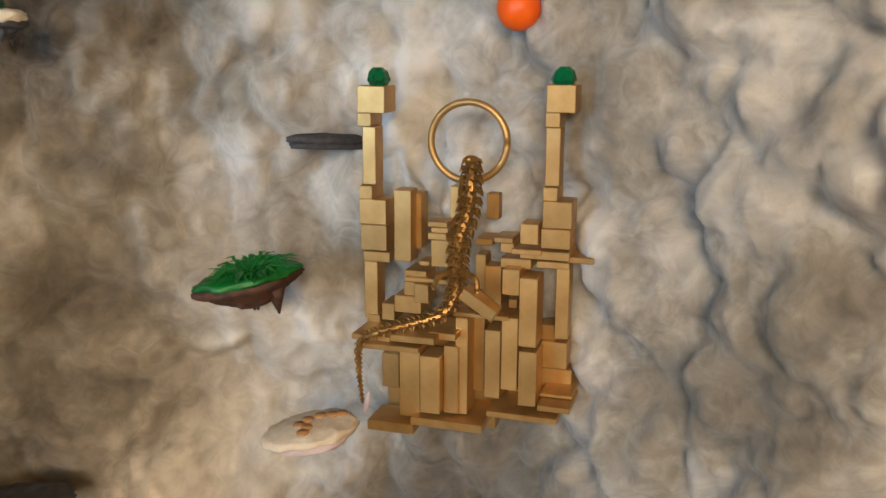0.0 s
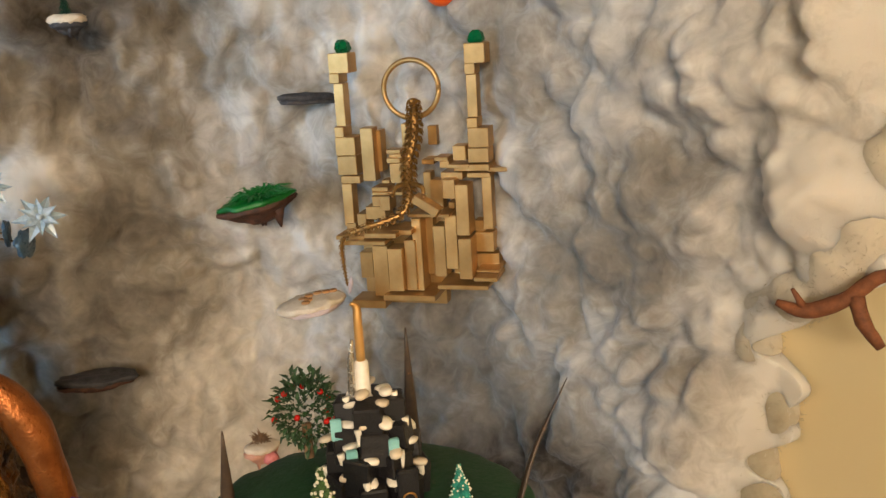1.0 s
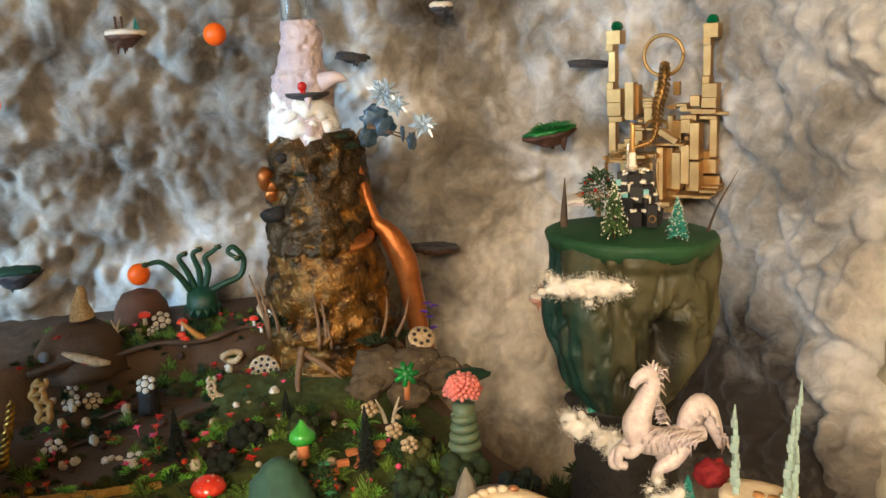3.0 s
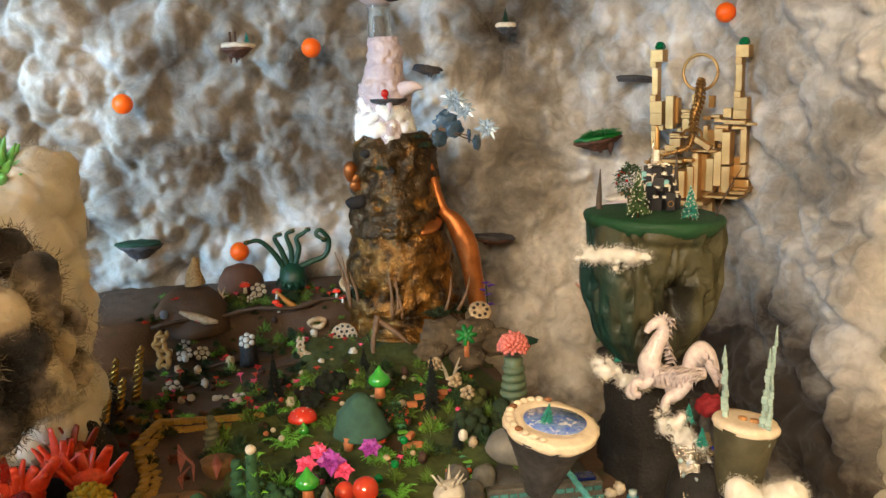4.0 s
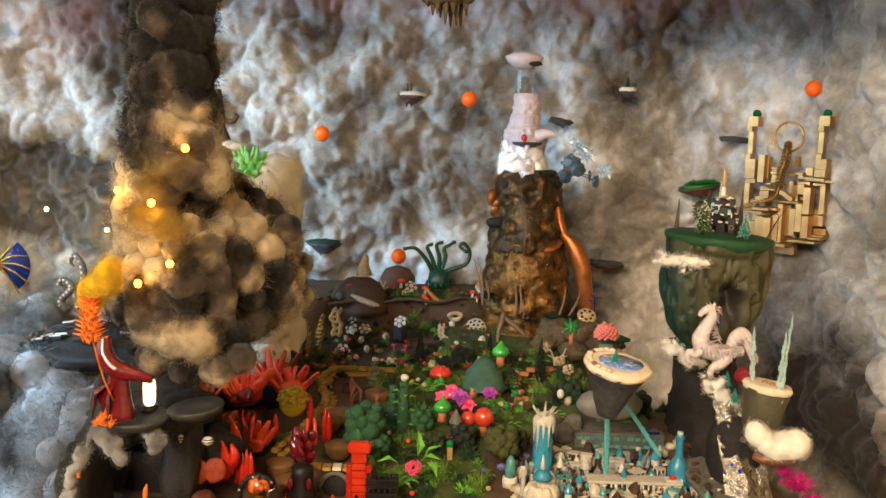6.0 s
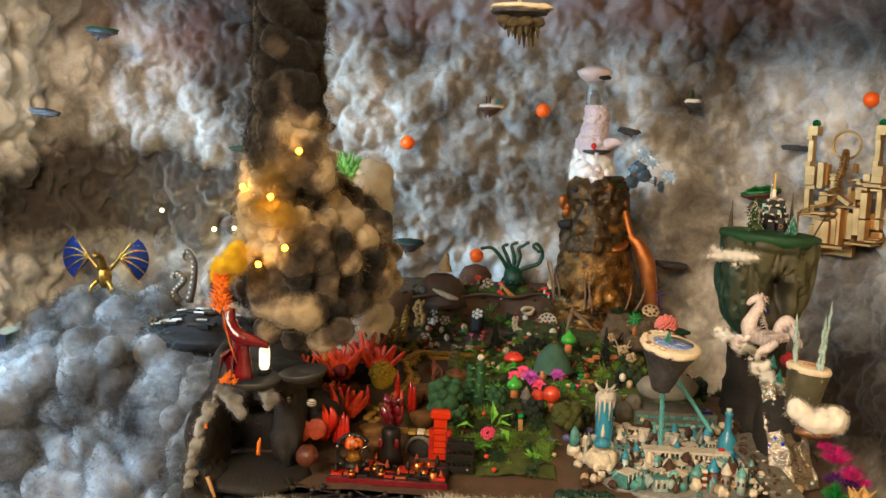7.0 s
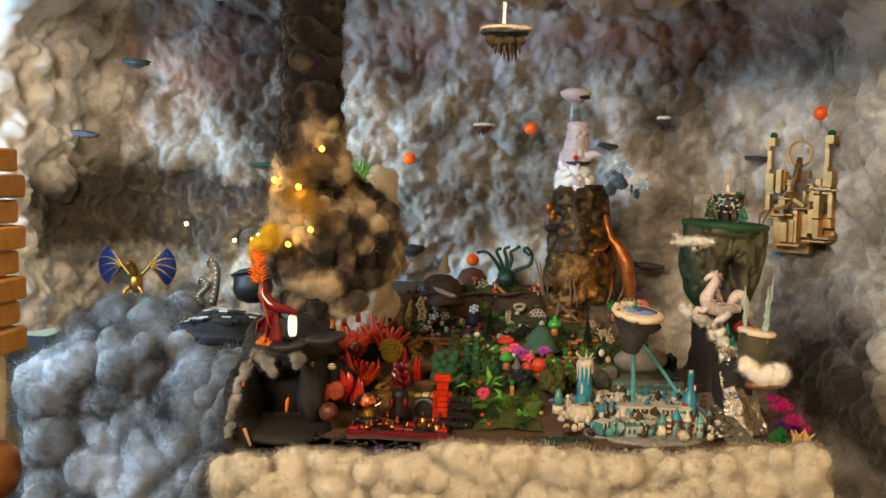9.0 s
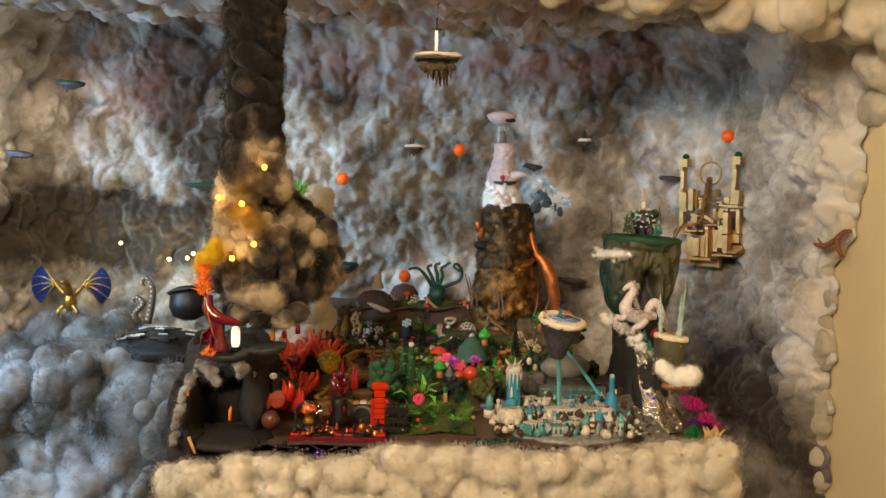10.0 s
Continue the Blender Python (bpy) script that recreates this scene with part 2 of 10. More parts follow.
def stuff(name, c1, c2=None, rough=0.6, metal=0.0, size=0.02, fine=0.003, bump=0.3, spread=0.5, wear=None, wear_at=0.62, clear=0.0, trans=0.0, sss=0.0, vary=0.12, ior=1.45, island=False, glow=0.0, soft=0.06):
    """A surface of two mixed colours at two scales, with grain, optional wear in a third colour, and a little change from object to object."""
    m = bpy.data.materials.new(name)
    m.use_nodes = True
    nodes, links = m.node_tree.nodes, m.node_tree.links
    b = nodes["Principled BSDF"]
    c1 = rgb(c1) if isinstance(c1, str) else c1
    c2 = rgb(c2) if isinstance(c2, str) else c2 or [x * 0.7 for x in c1]
    co = nodes.new("ShaderNodeTexCoord")

    def grain(scale, detail, rough_=0.6):
        t = nodes.new("ShaderNodeTexNoise")
        t.inputs["Scale"].default_value, t.inputs["Detail"].default_value, t.inputs["Roughness"].default_value = scale, detail, rough_
        links.new(co.outputs["Object"], t.inputs["Vector"])
        return t

    big, small = grain(1 / size, 4), grain(1 / fine, 3)
    step = nodes.new("ShaderNodeMapRange")
    step.inputs[1].default_value, step.inputs[2].default_value = 0.5 - spread / 2, 0.5 + spread / 2
    links.new(big.outputs[0], step.inputs[0])
    mix = nodes.new("ShaderNodeMix")
    mix.data_type = "RGBA"
    mix.inputs[6].default_value, mix.inputs[7].default_value = (*c1, 1), (*c2, 1)
    links.new(step.outputs[0], mix.inputs[0])
    out = mix.outputs[2]
    if wear is not None:
        wear = rgb(wear) if isinstance(wear, str) else wear
        patch = grain(0.6 / size, 6, 0.7)
        cut = nodes.new("ShaderNodeMapRange")
        cut.inputs[1].default_value, cut.inputs[2].default_value = wear_at, wear_at + soft
        links.new(patch.outputs[0], cut.inputs[0])
        over = nodes.new("ShaderNodeMix")
        over.data_type = "RGBA"
        over.inputs[7].default_value = (*wear, 1)
        links.new(cut.outputs[0], over.inputs[0])
        links.new(out, over.inputs[6])
        out = over.outputs[2]
    if vary:
        if island:
            info = nodes.new("ShaderNodeNewGeometry")
            rnd = info.outputs["Random Per Island"]
        else:
            info = nodes.new("ShaderNodeObjectInfo")
            rnd = info.outputs["Random"]
        hsv = nodes.new("ShaderNodeHueSaturation")
        val = nodes.new("ShaderNodeMapRange")
        val.inputs[3].default_value, val.inputs[4].default_value = 1 - vary, 1 + vary
        links.new(rnd, val.inputs[0])
        links.new(val.outputs[0], hsv.inputs["Value"])
        links.new(out, hsv.inputs["Color"])
        out = hsv.outputs[0]
    links.new(out, b.inputs["Base Color"])
    rr = nodes.new("ShaderNodeMapRange")
    rr.inputs[3].default_value, rr.inputs[4].default_value = max(0.03, rough - 0.12), min(1, rough + 0.12)
    links.new(small.outputs[0], rr.inputs[0])
    links.new(rr.outputs[0], b.inputs["Roughness"])
    b.inputs["Metallic"].default_value, b.inputs["IOR"].default_value = metal, ior
    b.inputs["Coat Weight"].default_value, b.inputs["Transmission Weight"].default_value = clear, trans
    if sss:
        b.inputs["Subsurface Weight"].default_value, b.inputs["Subsurface Scale"].default_value = sss, 0.012
        b.inputs["Subsurface Radius"].default_value = (1.0, 0.85, 0.7)
    if bump:
        bp = nodes.new("ShaderNodeBump")
        bp.inputs["Strength"].default_value, bp.inputs["Distance"].default_value = bump, fine * 0.6
        links.new(small.outputs[0], bp.inputs["Height"])
        links.new(bp.outputs[0], b.inputs["Normal"])
    if glow:
        links.new(out, b.inputs["Emission Color"])
        b.inputs["Emission Strength"].default_value = glow
    return m


def cotton(name, white, grey, dark, tint=None, soft=0.0, shift=0.0, relief=0.15, reach=0.005):
    """Teased cotton wool: white fibre sprayed with grey and brown, by the sheet's own soot and dye layers, which also
    carry painted light and glow.
    """
    m = bpy.data.materials.new(name)
    m.use_nodes = True
    nodes, links = m.node_tree.nodes, m.node_tree.links
    b = nodes["Principled BSDF"]
    co = nodes.new("ShaderNodeTexCoord")
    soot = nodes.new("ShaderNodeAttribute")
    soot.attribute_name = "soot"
    mist = nodes.new("ShaderNodeTexNoise")
    mist.inputs["Scale"].default_value, mist.inputs["Detail"].default_value, mist.inputs["Roughness"].default_value, mist.inputs["Distortion"].default_value = 14, 7, 0.62, 0.6
    links.new(co.outputs["Object"], mist.inputs["Vector"])
    fine = nodes.new("ShaderNodeTexNoise")
    fine.inputs["Scale"].default_value, fine.inputs["Detail"].default_value, fine.inputs["Roughness"].default_value, fine.inputs["Distortion"].default_value = 160, 6, 0.7, 1.2
    links.new(co.outputs["Object"], fine.inputs["Vector"])
    wisp = nodes.new("ShaderNodeTexNoise")
    wisp.inputs["Scale"].default_value, wisp.inputs["Detail"].default_value, wisp.inputs["Roughness"].default_value, wisp.inputs["Distortion"].default_value = 34, 5, 0.6, 1.6
    links.new(co.outputs["Object"], wisp.inputs["Vector"])
    both = nodes.new("ShaderNodeMix")
    both.inputs[0].default_value = 0.45
    links.new(mist.outputs[0], both.inputs[2])
    links.new(wisp.outputs[0], both.inputs[3])
    lean = nodes.new("ShaderNodeMath")
    lean.operation = "MULTIPLY_ADD"
    lean.inputs[1].default_value, lean.inputs[2].default_value = 0.9, -0.45 + shift
    links.new(both.outputs[0], lean.inputs[0])
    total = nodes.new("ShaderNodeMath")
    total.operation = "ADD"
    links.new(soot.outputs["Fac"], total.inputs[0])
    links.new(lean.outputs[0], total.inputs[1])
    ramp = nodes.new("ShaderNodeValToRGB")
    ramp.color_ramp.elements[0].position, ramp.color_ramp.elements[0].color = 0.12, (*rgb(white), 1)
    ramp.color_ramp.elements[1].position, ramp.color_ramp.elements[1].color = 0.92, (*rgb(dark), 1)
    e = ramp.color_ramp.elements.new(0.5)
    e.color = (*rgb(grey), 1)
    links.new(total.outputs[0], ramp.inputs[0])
    out = ramp.outputs[0]
    if tint:
        dye = nodes.new("ShaderNodeAttribute")
        dye.attribute_name = "dye"
        over = nodes.new("ShaderNodeMix")
        over.data_type = "RGBA"
        over.inputs[7].default_value = (*rgb(tint), 1)
        links.new(dye.outputs["Fac"], over.inputs[0])
        links.new(out, over.inputs[6])
        out = over.outputs[2]
    links.new(out, b.inputs["Base Color"])
    b.inputs["Roughness"].default_value = 0.95
    b.inputs["Specular IOR Level"].default_value = 0.05
    b.inputs["Sheen Weight"].default_value, b.inputs["Sheen Roughness"].default_value = 0.12, 0.6
    b.inputs["Subsurface Weight"].default_value, b.inputs["Subsurface Scale"].default_value = 1.0, reach
    b.inputs["Subsurface Radius"].default_value = (1.0, 0.9, 0.8)
    through_light = nodes.new("ShaderNodeBsdfTranslucent")
    links.new(out, through_light.inputs["Color"])
    blend = nodes.new("ShaderNodeMixShader")
    blend.inputs[0].default_value = soft
    links.new(b.outputs[0], blend.inputs[1])
    links.new(through_light.outputs[0], blend.inputs[2])
    blend.name = "blend"
    links.new(blend.outputs[0], nodes["Material Output"].inputs[0])
    bp = nodes.new("ShaderNodeBump")
    bp.inputs["Strength"].default_value, bp.inputs["Distance"].default_value = relief, 0.005
    links.new(fine.outputs[0], bp.inputs["Height"])
    links.new(bp.outputs[0], b.inputs["Normal"])
    return m


@functools.cache
def loose(material):
    """The same cotton as single fibres, which let half the light through."""
    m = material.copy()
    m.name = material.name + "_fibre"
    m.node_tree.nodes["blend"].inputs[0].default_value = 0.5
    m.node_tree.nodes["Principled BSDF"].inputs["Subsurface Weight"].default_value = 0
    return m


COTTON = cotton("cloud_cotton", "d4cec5", "938b80", "41382f", tint="a9786a", reach=0.03, relief=0.4)
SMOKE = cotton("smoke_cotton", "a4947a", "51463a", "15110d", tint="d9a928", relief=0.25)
PLAIN_COTTON = cotton("plain_cotton", "cac1b0", "b0a793", "80765f", relief=0.2)
WHITECOTTON = cotton("white_cotton", "f2eee8", "e2dcd2", "c0b8aa", relief=0.2)
# White cotton with its colour greyed so that the bank looks dimly lit.
DIMCOTTON = cotton("bank_cotton", "a2a2a2", "716e6a", "2c2620", relief=0.2)
PLASTER = stuff("cream_wall_paint", "e6d3a6", "dfca9c", rough=0.85, size=0.5, fine=0.01, bump=0.05, vary=0)
FLOORING = stuff("dark_floor", "4a3a2c", "3a2d22", rough=0.5, size=0.3, fine=0.01, bump=0.1, vary=0)
BLACK = stuff("black_lacquer", "17161a", "232226", rough=0.35, size=0.1, vary=0)
GOLD = stuff("gold_painted_wood", "cfa568", "9c7440", rough=0.4, metal=0.6, size=0.06, fine=0.004, bump=0.0, vary=0.14)
BRONZE = stuff("bronze_gold_plastic", "b08344", "5f4220", rough=0.38, metal=0.65, size=0.01, fine=0.001, bump=0.2)
EMERALD = stuff("emerald_glass", "067a48", "045a36", rough=0.12, size=0.01, trans=0.35, bump=0.05)
ORANGE = stuff("orange_ball", "ff6a10", "f55f0c", rough=0.45, size=0.02, bump=0.05, vary=0.03, sss=0.2)
COPPER = stuff("copper_paint", "b06a34", "8a4c22", rough=0.32, metal=0.7, size=0.02, fine=0.004, bump=0.5, wear="4a2a16")
GOLDROCK = stuff("gilded_crumpled_rock", "9c6c2e", "332312", rough=0.3, metal=0.65, size=0.035, fine=0.008, bump=1.0, spread=0.3, wear="20180e", wear_at=0.5, soft=0.16)
DARKROCK = stuff("dark_sooty_rock", "5a4426", "241b10", rough=0.32, metal=0.55, size=0.035, fine=0.008, bump=1.0, wear="a8742f", wear_at=0.54, soft=0.14)
SNOW = stuff("painted_snow_rock", "cdb8ae", "b0a0a6", rough=0.6, size=0.03, fine=0.004, bump=0.5, wear="8a6a55", wear_at=0.7)
GREENTOP = stuff("green_painted_clay", "1c4a2d", "153c22", rough=0.62, size=0.04, fine=0.004, bump=0.3, vary=0)
EARTH = stuff("brown_clay_ground", "5a4433", "403022", rough=0.75, size=0.06, fine=0.005, bump=0.5, vary=0, wear="3a3a20", wear_at=0.6)
BLACKROCK = stuff("black_rock", "241f1b", "110f0d", rough=0.75, size=0.03, fine=0.005, bump=0.8)
ROCK = stuff("brown_islet_rock", "5c3a28", "2c1b14", rough=0.6, size=0.01, fine=0.002, bump=0.7)
GREYROCK = stuff("grey_islet_rock", "4c4a4c", "201f22", rough=0.6, size=0.01, fine=0.002, bump=0.7)
FROST = stuff("white_frosting", "dccfba", "c4b299", rough=0.7, size=0.01, fine=0.002, bump=0.5)
LEAFGREEN = stuff("glossy_green", "0f7a2c", "0a5420", rough=0.4, size=0.01, fine=0.002, bump=0.3)
DARKGREEN = stuff("dark_green_felt", "14402a", "0c2a1c", rough=0.8, size=0.01, fine=0.002, bump=0.5)
WOODCHIP = stuff("wood_chip", "b98a58", "9a6c40", rough=0.7, size=0.004, fine=0.001)
TEAL = stuff("teal_bristle", "2f9a8a", "1c6b62", rough=0.8, size=0.006, fine=0.001, island=True, vary=0.3)


# ---- room ----
g = Geo().box(-0.8, -1.75, -0.05, 4.0, 6.6, 0.1)
solo("floor", g, FLOORING, (0, 0, 0), "dark wooden room floor", "floor", kind="structure", smooth=False)
g = Geo().box(-0.8, -1.75, 2.55, 4.0, 6.6, 0.1)
solo("ceiling", g, PLASTER, (0, 0, 0), "cream painted room ceiling", "ceiling", kind="structure", smooth=False)
g = Geo().box(1.08, -1.75, 1.25, 0.1, 6.6, 2.5)
solo("wall_right", g, PLASTER, (0, 0, 0), "plain cream painted wall beside the cotton clouds", "wall", kind="structure", smooth=False)
g = Geo().box(-0.8, 1.5, 1.25, 3.66, 0.1, 2.5)
solo("wall_back", g, PLASTER, (0, 0, 0), "cream painted wall behind the cotton clouds", "wall", kind="structure", smooth=False)
g = Geo().box(-0.8, -5.0, 1.25, 3.66, 0.1, 2.5)
solo("wall_front", g, PLASTER, (0, 0, 0), "cream painted wall facing the diorama", "wall", kind="structure", smooth=False)
g = Geo().box(-2.68, -3.2, 1.25, 0.1, 3.5, 2.5).box(-2.68, 0.95, 1.25, 0.1, 1.0, 2.5)
g.box(-2.68, -0.5, 0.5, 0.1, 1.9, 1.0).box(-2.68, -0.5, 2.35, 0.1, 1.9, 0.3)
solo("wall_left", g, PLASTER, (0, 0, 0), "cream painted wall with a daylight window opening", "wall", kind="structure", smooth=False)


# ---- cotton clouds ----
def blobs(p, rows):
    """Patches of spray, and of painted light: each row is a middle, a size and a strength."""
    total = 0
    for x, y, z, sx, sz, k in rows:
        total = total + k * np.exp(-(((p[:, 0] - x) ** 2 + (p[:, 1] - y) ** 2) / sx**2 + (p[:, 2] - z) ** 2 / sz**2))
    return total


def cotton_sheet(name, base, normal, nu, nv, material, soot_light_rows, dye_rows, label, seed=3, big=1.0, close_u=False, even=0.0, taper=None, kind="structure", category="cotton", patch=0.26, fibres=120000):
    """A sheet of cotton puffs on the base points, with its layers of spray paint and painted light."""
    h = cotton_height(base, normal, big, seed) + 0.12 * big * wool_height(base, normal, 2.2, seed + 2)
    if taper is not None:
        h = h * taper
    v = base + normal * h[:, None]
    patchy = fbm(base, patch, seed + 11, 5)
    soot = np.clip((patchy - 0.5) * 1.35 + 0.6 * (fbm(base, 0.09, seed + 71, 3) - 0.5) + 0.36 + even + (blobs(base, soot_light_rows) if soot_light_rows else 0), 0, 1.2)
    dye = np.clip((blobs(base, dye_rows) if dye_rows else 0) + 0 * soot, 0, 1) * np.clip(fbm(base, 0.1, seed + 23, 3) * 2.2 - 0.4, 0, 1)
    hair, k = fuzz(v, normal, fibres, 0.009, seed + 5, 0.00025)
    me = grid_mesh(name, v, nu, nv, close_u, hair)
    soot, dye = np.r_[soot, soot[k]], np.r_[dye, dye[k]]
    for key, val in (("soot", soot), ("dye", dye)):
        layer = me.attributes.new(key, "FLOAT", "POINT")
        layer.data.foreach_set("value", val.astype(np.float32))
    me.materials.append(material)
    me.materials.append(loose(material))
    ob = tagged(new(name, me), label, category, kind=kind)
    return ob


def smooth_line(points, count):
    """Even steps along a rounded line through the points."""
    p = np.asarray(points, float)
    ext = np.vstack([2 * p[0] - p[1], p, 2 * p[-1] - p[-2]])
    fine = []
    for i in range(len(p) - 1):
        for t in np.linspace(0, 1, 40, endpoint=False):
            a, b, c, d = ext[i : i + 4]
            fine.append(0.5 * (2 * b + (c - a) * t + (2 * a - 5 * b + 4 * c - d) * t**2 + (3 * b - a - 3 * c + d) * t**3))
    fine = np.array(fine + [p[-1]])
    s = np.r_[0, np.cumsum(np.linalg.norm(np.diff(fine, axis=0), axis=1))]
    at = np.linspace(0, s[-1], count)
    return np.stack([np.interp(at, s, fine[:, n]) for n in range(fine.shape[1])], 1)


NU, NV = 740, 290
plan = smooth_line([(-1.48, 0.72), (-1.46, 0.97), (-1.32, 1.2), (-1.05, 1.3), (-0.5, 1.305), (0.1, 1.305), (0.55, 1.275), (0.82, 1.16), (0.97, 0.94), (1.012, 0.7), (1.022, 0.43)], NU)
along = np.gradient(plan, axis=0)
along /= np.linalg.norm(along, axis=1, keepdims=True)
inward = np.stack([along[:, 1], -along[:, 0]], 1)
zs = np.linspace(0.35, 1.86, NV)
low_left = np.clip((plan[:, 0] + 1.2) / 0.15, 0, 1)
base = np.zeros((NU, NV, 3))
for k, z in enumerate(zs):
    arch = 0.16 * np.clip((z - 1.62) / 0.24, 0, 1) ** 2
    base[:, k, :2] = plan + inward * arch
    stop = np.interp(z, [1.12, 1.3], [0.575, 0.43]) + 0.02 * math.sin(z * 40) + 0.012 * math.sin(z * 97)
    bare = (plan[:, 0] > 0.9) & (plan[:, 1] < stop)
    base[bare, k, 1] = stop
    base[:, k, 2] = np.maximum(z, 0.82 - 0.5 * low_left) if z < 0.82 else z
normal = np.zeros_like(base)
normal[:, :, :2] = inward[:, None]
edge = np.clip(np.minimum(np.arange(NU), NU - 1 - np.arange(NU)) / 16, 0.0, 1) ** 0.6
short = np.clip((base[:, :, 1] - np.interp(base[:, :, 2], [1.12, 1.3], [0.575, 0.43])) / 0.08, 0.05, 1) ** 0.6
taper = (edge[:, None] * np.where(base[:, :, 0] > 0.9, short, 1)).ravel()
SOOT_LIGHT = [(0.85, 0.95, 0.74, 0.22, 0.17, 0.8), (0.97, 0.6, 0.60, 0.16, 0.2, 0.6), (-0.92, 1.25, 1.66, 0.12, 0.17, 1.3), (-0.44, 1.25, 1.66, 0.14, 0.13, 0.7), (-0.75, 1.25, 1.45, 0.13, 0.15, 0.8)]
SOOT_LIGHT += [(-1.22, 1.12, 1.18, 0.32, 0.13, 1.8), (-0.95, 1.2, 1.15, 0.2, 0.1, 0.6), (0.42, 1.25, 1.5, 0.13, 0.13, 0.2), (0.62, 1.15, 1.68, 0.3, 0.09, 0.3), (0.95, 0.7, 1.62, 0.14, 0.06, 0.4), (0.15, 1.25, 1.5, 0.06, 0.14, 0.3)]
# Negative rows pale the sprayed cotton; the left one stands in for daylight.
SOOT_LIGHT += [(0.55, 1.22, 1.38, 0.2, 0.16, -0.22), (0.97, 0.7, 1.3, 0.28, 0.3, -0.1), (-1.4, 0.85, 1.4, 0.25, 0.45, -0.5), (-0.25, 1.25, 1.25, 0.35, 0.25, 0.15), (0.3, 1.25, 1.25, 0.25, 0.2, 0.12), (0.0, 1.2, 1.75, 0.9, 0.08, -0.15), (1.02, 0.5, 1.1, 0.1, 0.5, -0.3)]
DYE = [(-1.1, 1.2, 1.66, 0.22, 0.12, 0.5), (-0.25, 1.25, 1.74, 0.5, 0.08, 0.8), (0.5, 1.2, 1.75, 0.4, 0.09, 0.7)]
cotton_sheet("cotton_backdrop", base.reshape(-1, 3), normal.reshape(-1, 3), NU, NV, COTTON, SOOT_LIGHT, DYE, "teased white cotton clouds sprayed grey and brown on the wall", taper=taper, fibres=24000)

# overhead sheet
nu, nv = 330, 130
gx, gy = np.meshgrid(np.linspace(-1.5, 1.05, nu), np.linspace(0.28, 1.34, nv), indexing="ij")
base = np.stack([gx.ravel(), gy.ravel(), 1.86 + 0.05 * gy.ravel()], 1)
cotton_sheet("cotton_canopy", base, np.tile((0, 0, -1.0), (len(base), 1)), nu, nv, COTTON, [(0, 0.9, 1.8, 2.0, 1, -0.06)], [(-0.2, 0.9, 1.8, 0.8, 1, 0.6)], "sooty cotton clouds overhead", seed=8, big=1.0, fibres=30000)


def soften(v, quads, times):
    """Round off creases by drawing each point towards its neighbours."""
    a, b = quads.ravel(), np.roll(quads, -1, axis=1).ravel()
    a, b = np.r_[a, b], np.r_[b, a]
    many = np.bincount(a, minlength=len(v))[:, None]
    for n in range(times):
        v = 0.5 * v + 0.5 * np.stack([np.bincount(a, v[b, k], len(v)) for k in range(3)], 1) / many
    return v


def cotton_heap(name, balls, material, label, seed, even=0.0, patch=0.26, big=0.8, grain=0.6, voxel=0.005, dye_rows=(), soot_light_rows=(), kind="structure", category="cotton", spray=2.0, fuzzy=1.9, hair_long=0.01, melt=0.026):
    """Cotton piled up over round cores, each a middle and a radius, grown into one soft surface and teased into puffs."""
    g = Geo()
    for x, y, z, r in balls:
        g.ball((x, y, z), r, segments=12, rings=8)
    core = new(name, g.mesh(name))
    grow = core.modifiers.new("grow", "REMESH")
    grow.mode, grow.voxel_size = "VOXEL", voxel
    soft = core.modifiers.new("soft", "SMOOTH")
    soft.factor, soft.iterations = 0.5, min(220, int(2 * (melt / voxel) ** 2))
    done = core.evaluated_get(bpy.context.evaluated_depsgraph_get())
    me = bpy.data.meshes.new_from_object(done)
    bpy.data.objects.remove(core)
    count = len(me.vertices)
    base, normal = np.zeros(count * 3, np.float32), np.zeros(count * 3, np.float32)
    me.vertices.foreach_get("co", base)
    me.vertex_normals.foreach_get("vector", normal)
    base, normal = base.reshape(-1, 3).astype(float), normal.reshape(-1, 3).astype(float)
    v = base + normal * (big * (0.22 * wool_height(base, normal, grain, seed) + 0.3 * grain * cotton_height(base / (0.66 * grain), normal, 1.0, seed + 3)))[:, None]
    quads = np.zeros(len(me.loops), np.int32)
    me.loops.foreach_get("vertex_index", quads)
    v = soften(v, quads.reshape(-1, 4), 2)
    hair, k = fuzz(v, normal, int(count * fuzzy), hair_long, seed + 5, 0.0002 + 0.012 * hair_long)
    bpy.data.meshes.remove(me)
    me = quad_mesh(name, v, quads.reshape(-1, 4), hair)
    soot = np.clip((fbm(base, patch, seed + 11, 4) - 0.5) * spray + 0.36 + even + (blobs(base, soot_light_rows) if len(soot_light_rows) else 0), 0, 1.2)
    dye = np.clip((blobs(base, dye_rows) if len(dye_rows) else 0) + 0 * soot, 0, 1)
    soot, dye = np.r_[soot, soot[k]], np.r_[dye, dye[k]]
    for key, val in (("soot", soot), ("dye", dye)):
        layer = me.attributes.new(key, "FLOAT", "POINT")
        layer.data.foreach_set("value", val.astype(np.float32))
    me.materials.append(material)
    me.materials.append(loose(material))
    return tagged(new(name, me), label, category, kind=kind)


q = np.random.default_rng(21)
rows = []
for n in range(70):
    k = n / 69
    x = np.interp(k, [0, 0.12, 0.25, 1], [1.03, 1.0, 0.92, -0.35])
    z = np.interp(k, [0, 0.12, 0.25, 0.5, 1], [1.50, 1.64, 1.70, 1.75, 1.83])
    rows.append((x + q.uniform(-0.02, 0.02), 0.26 + 0.1 * (k < 0.1) + q.uniform(-0.06, 0.06), z + q.uniform(-0.01, 0.05), q.uniform(0.025, 0.04)))
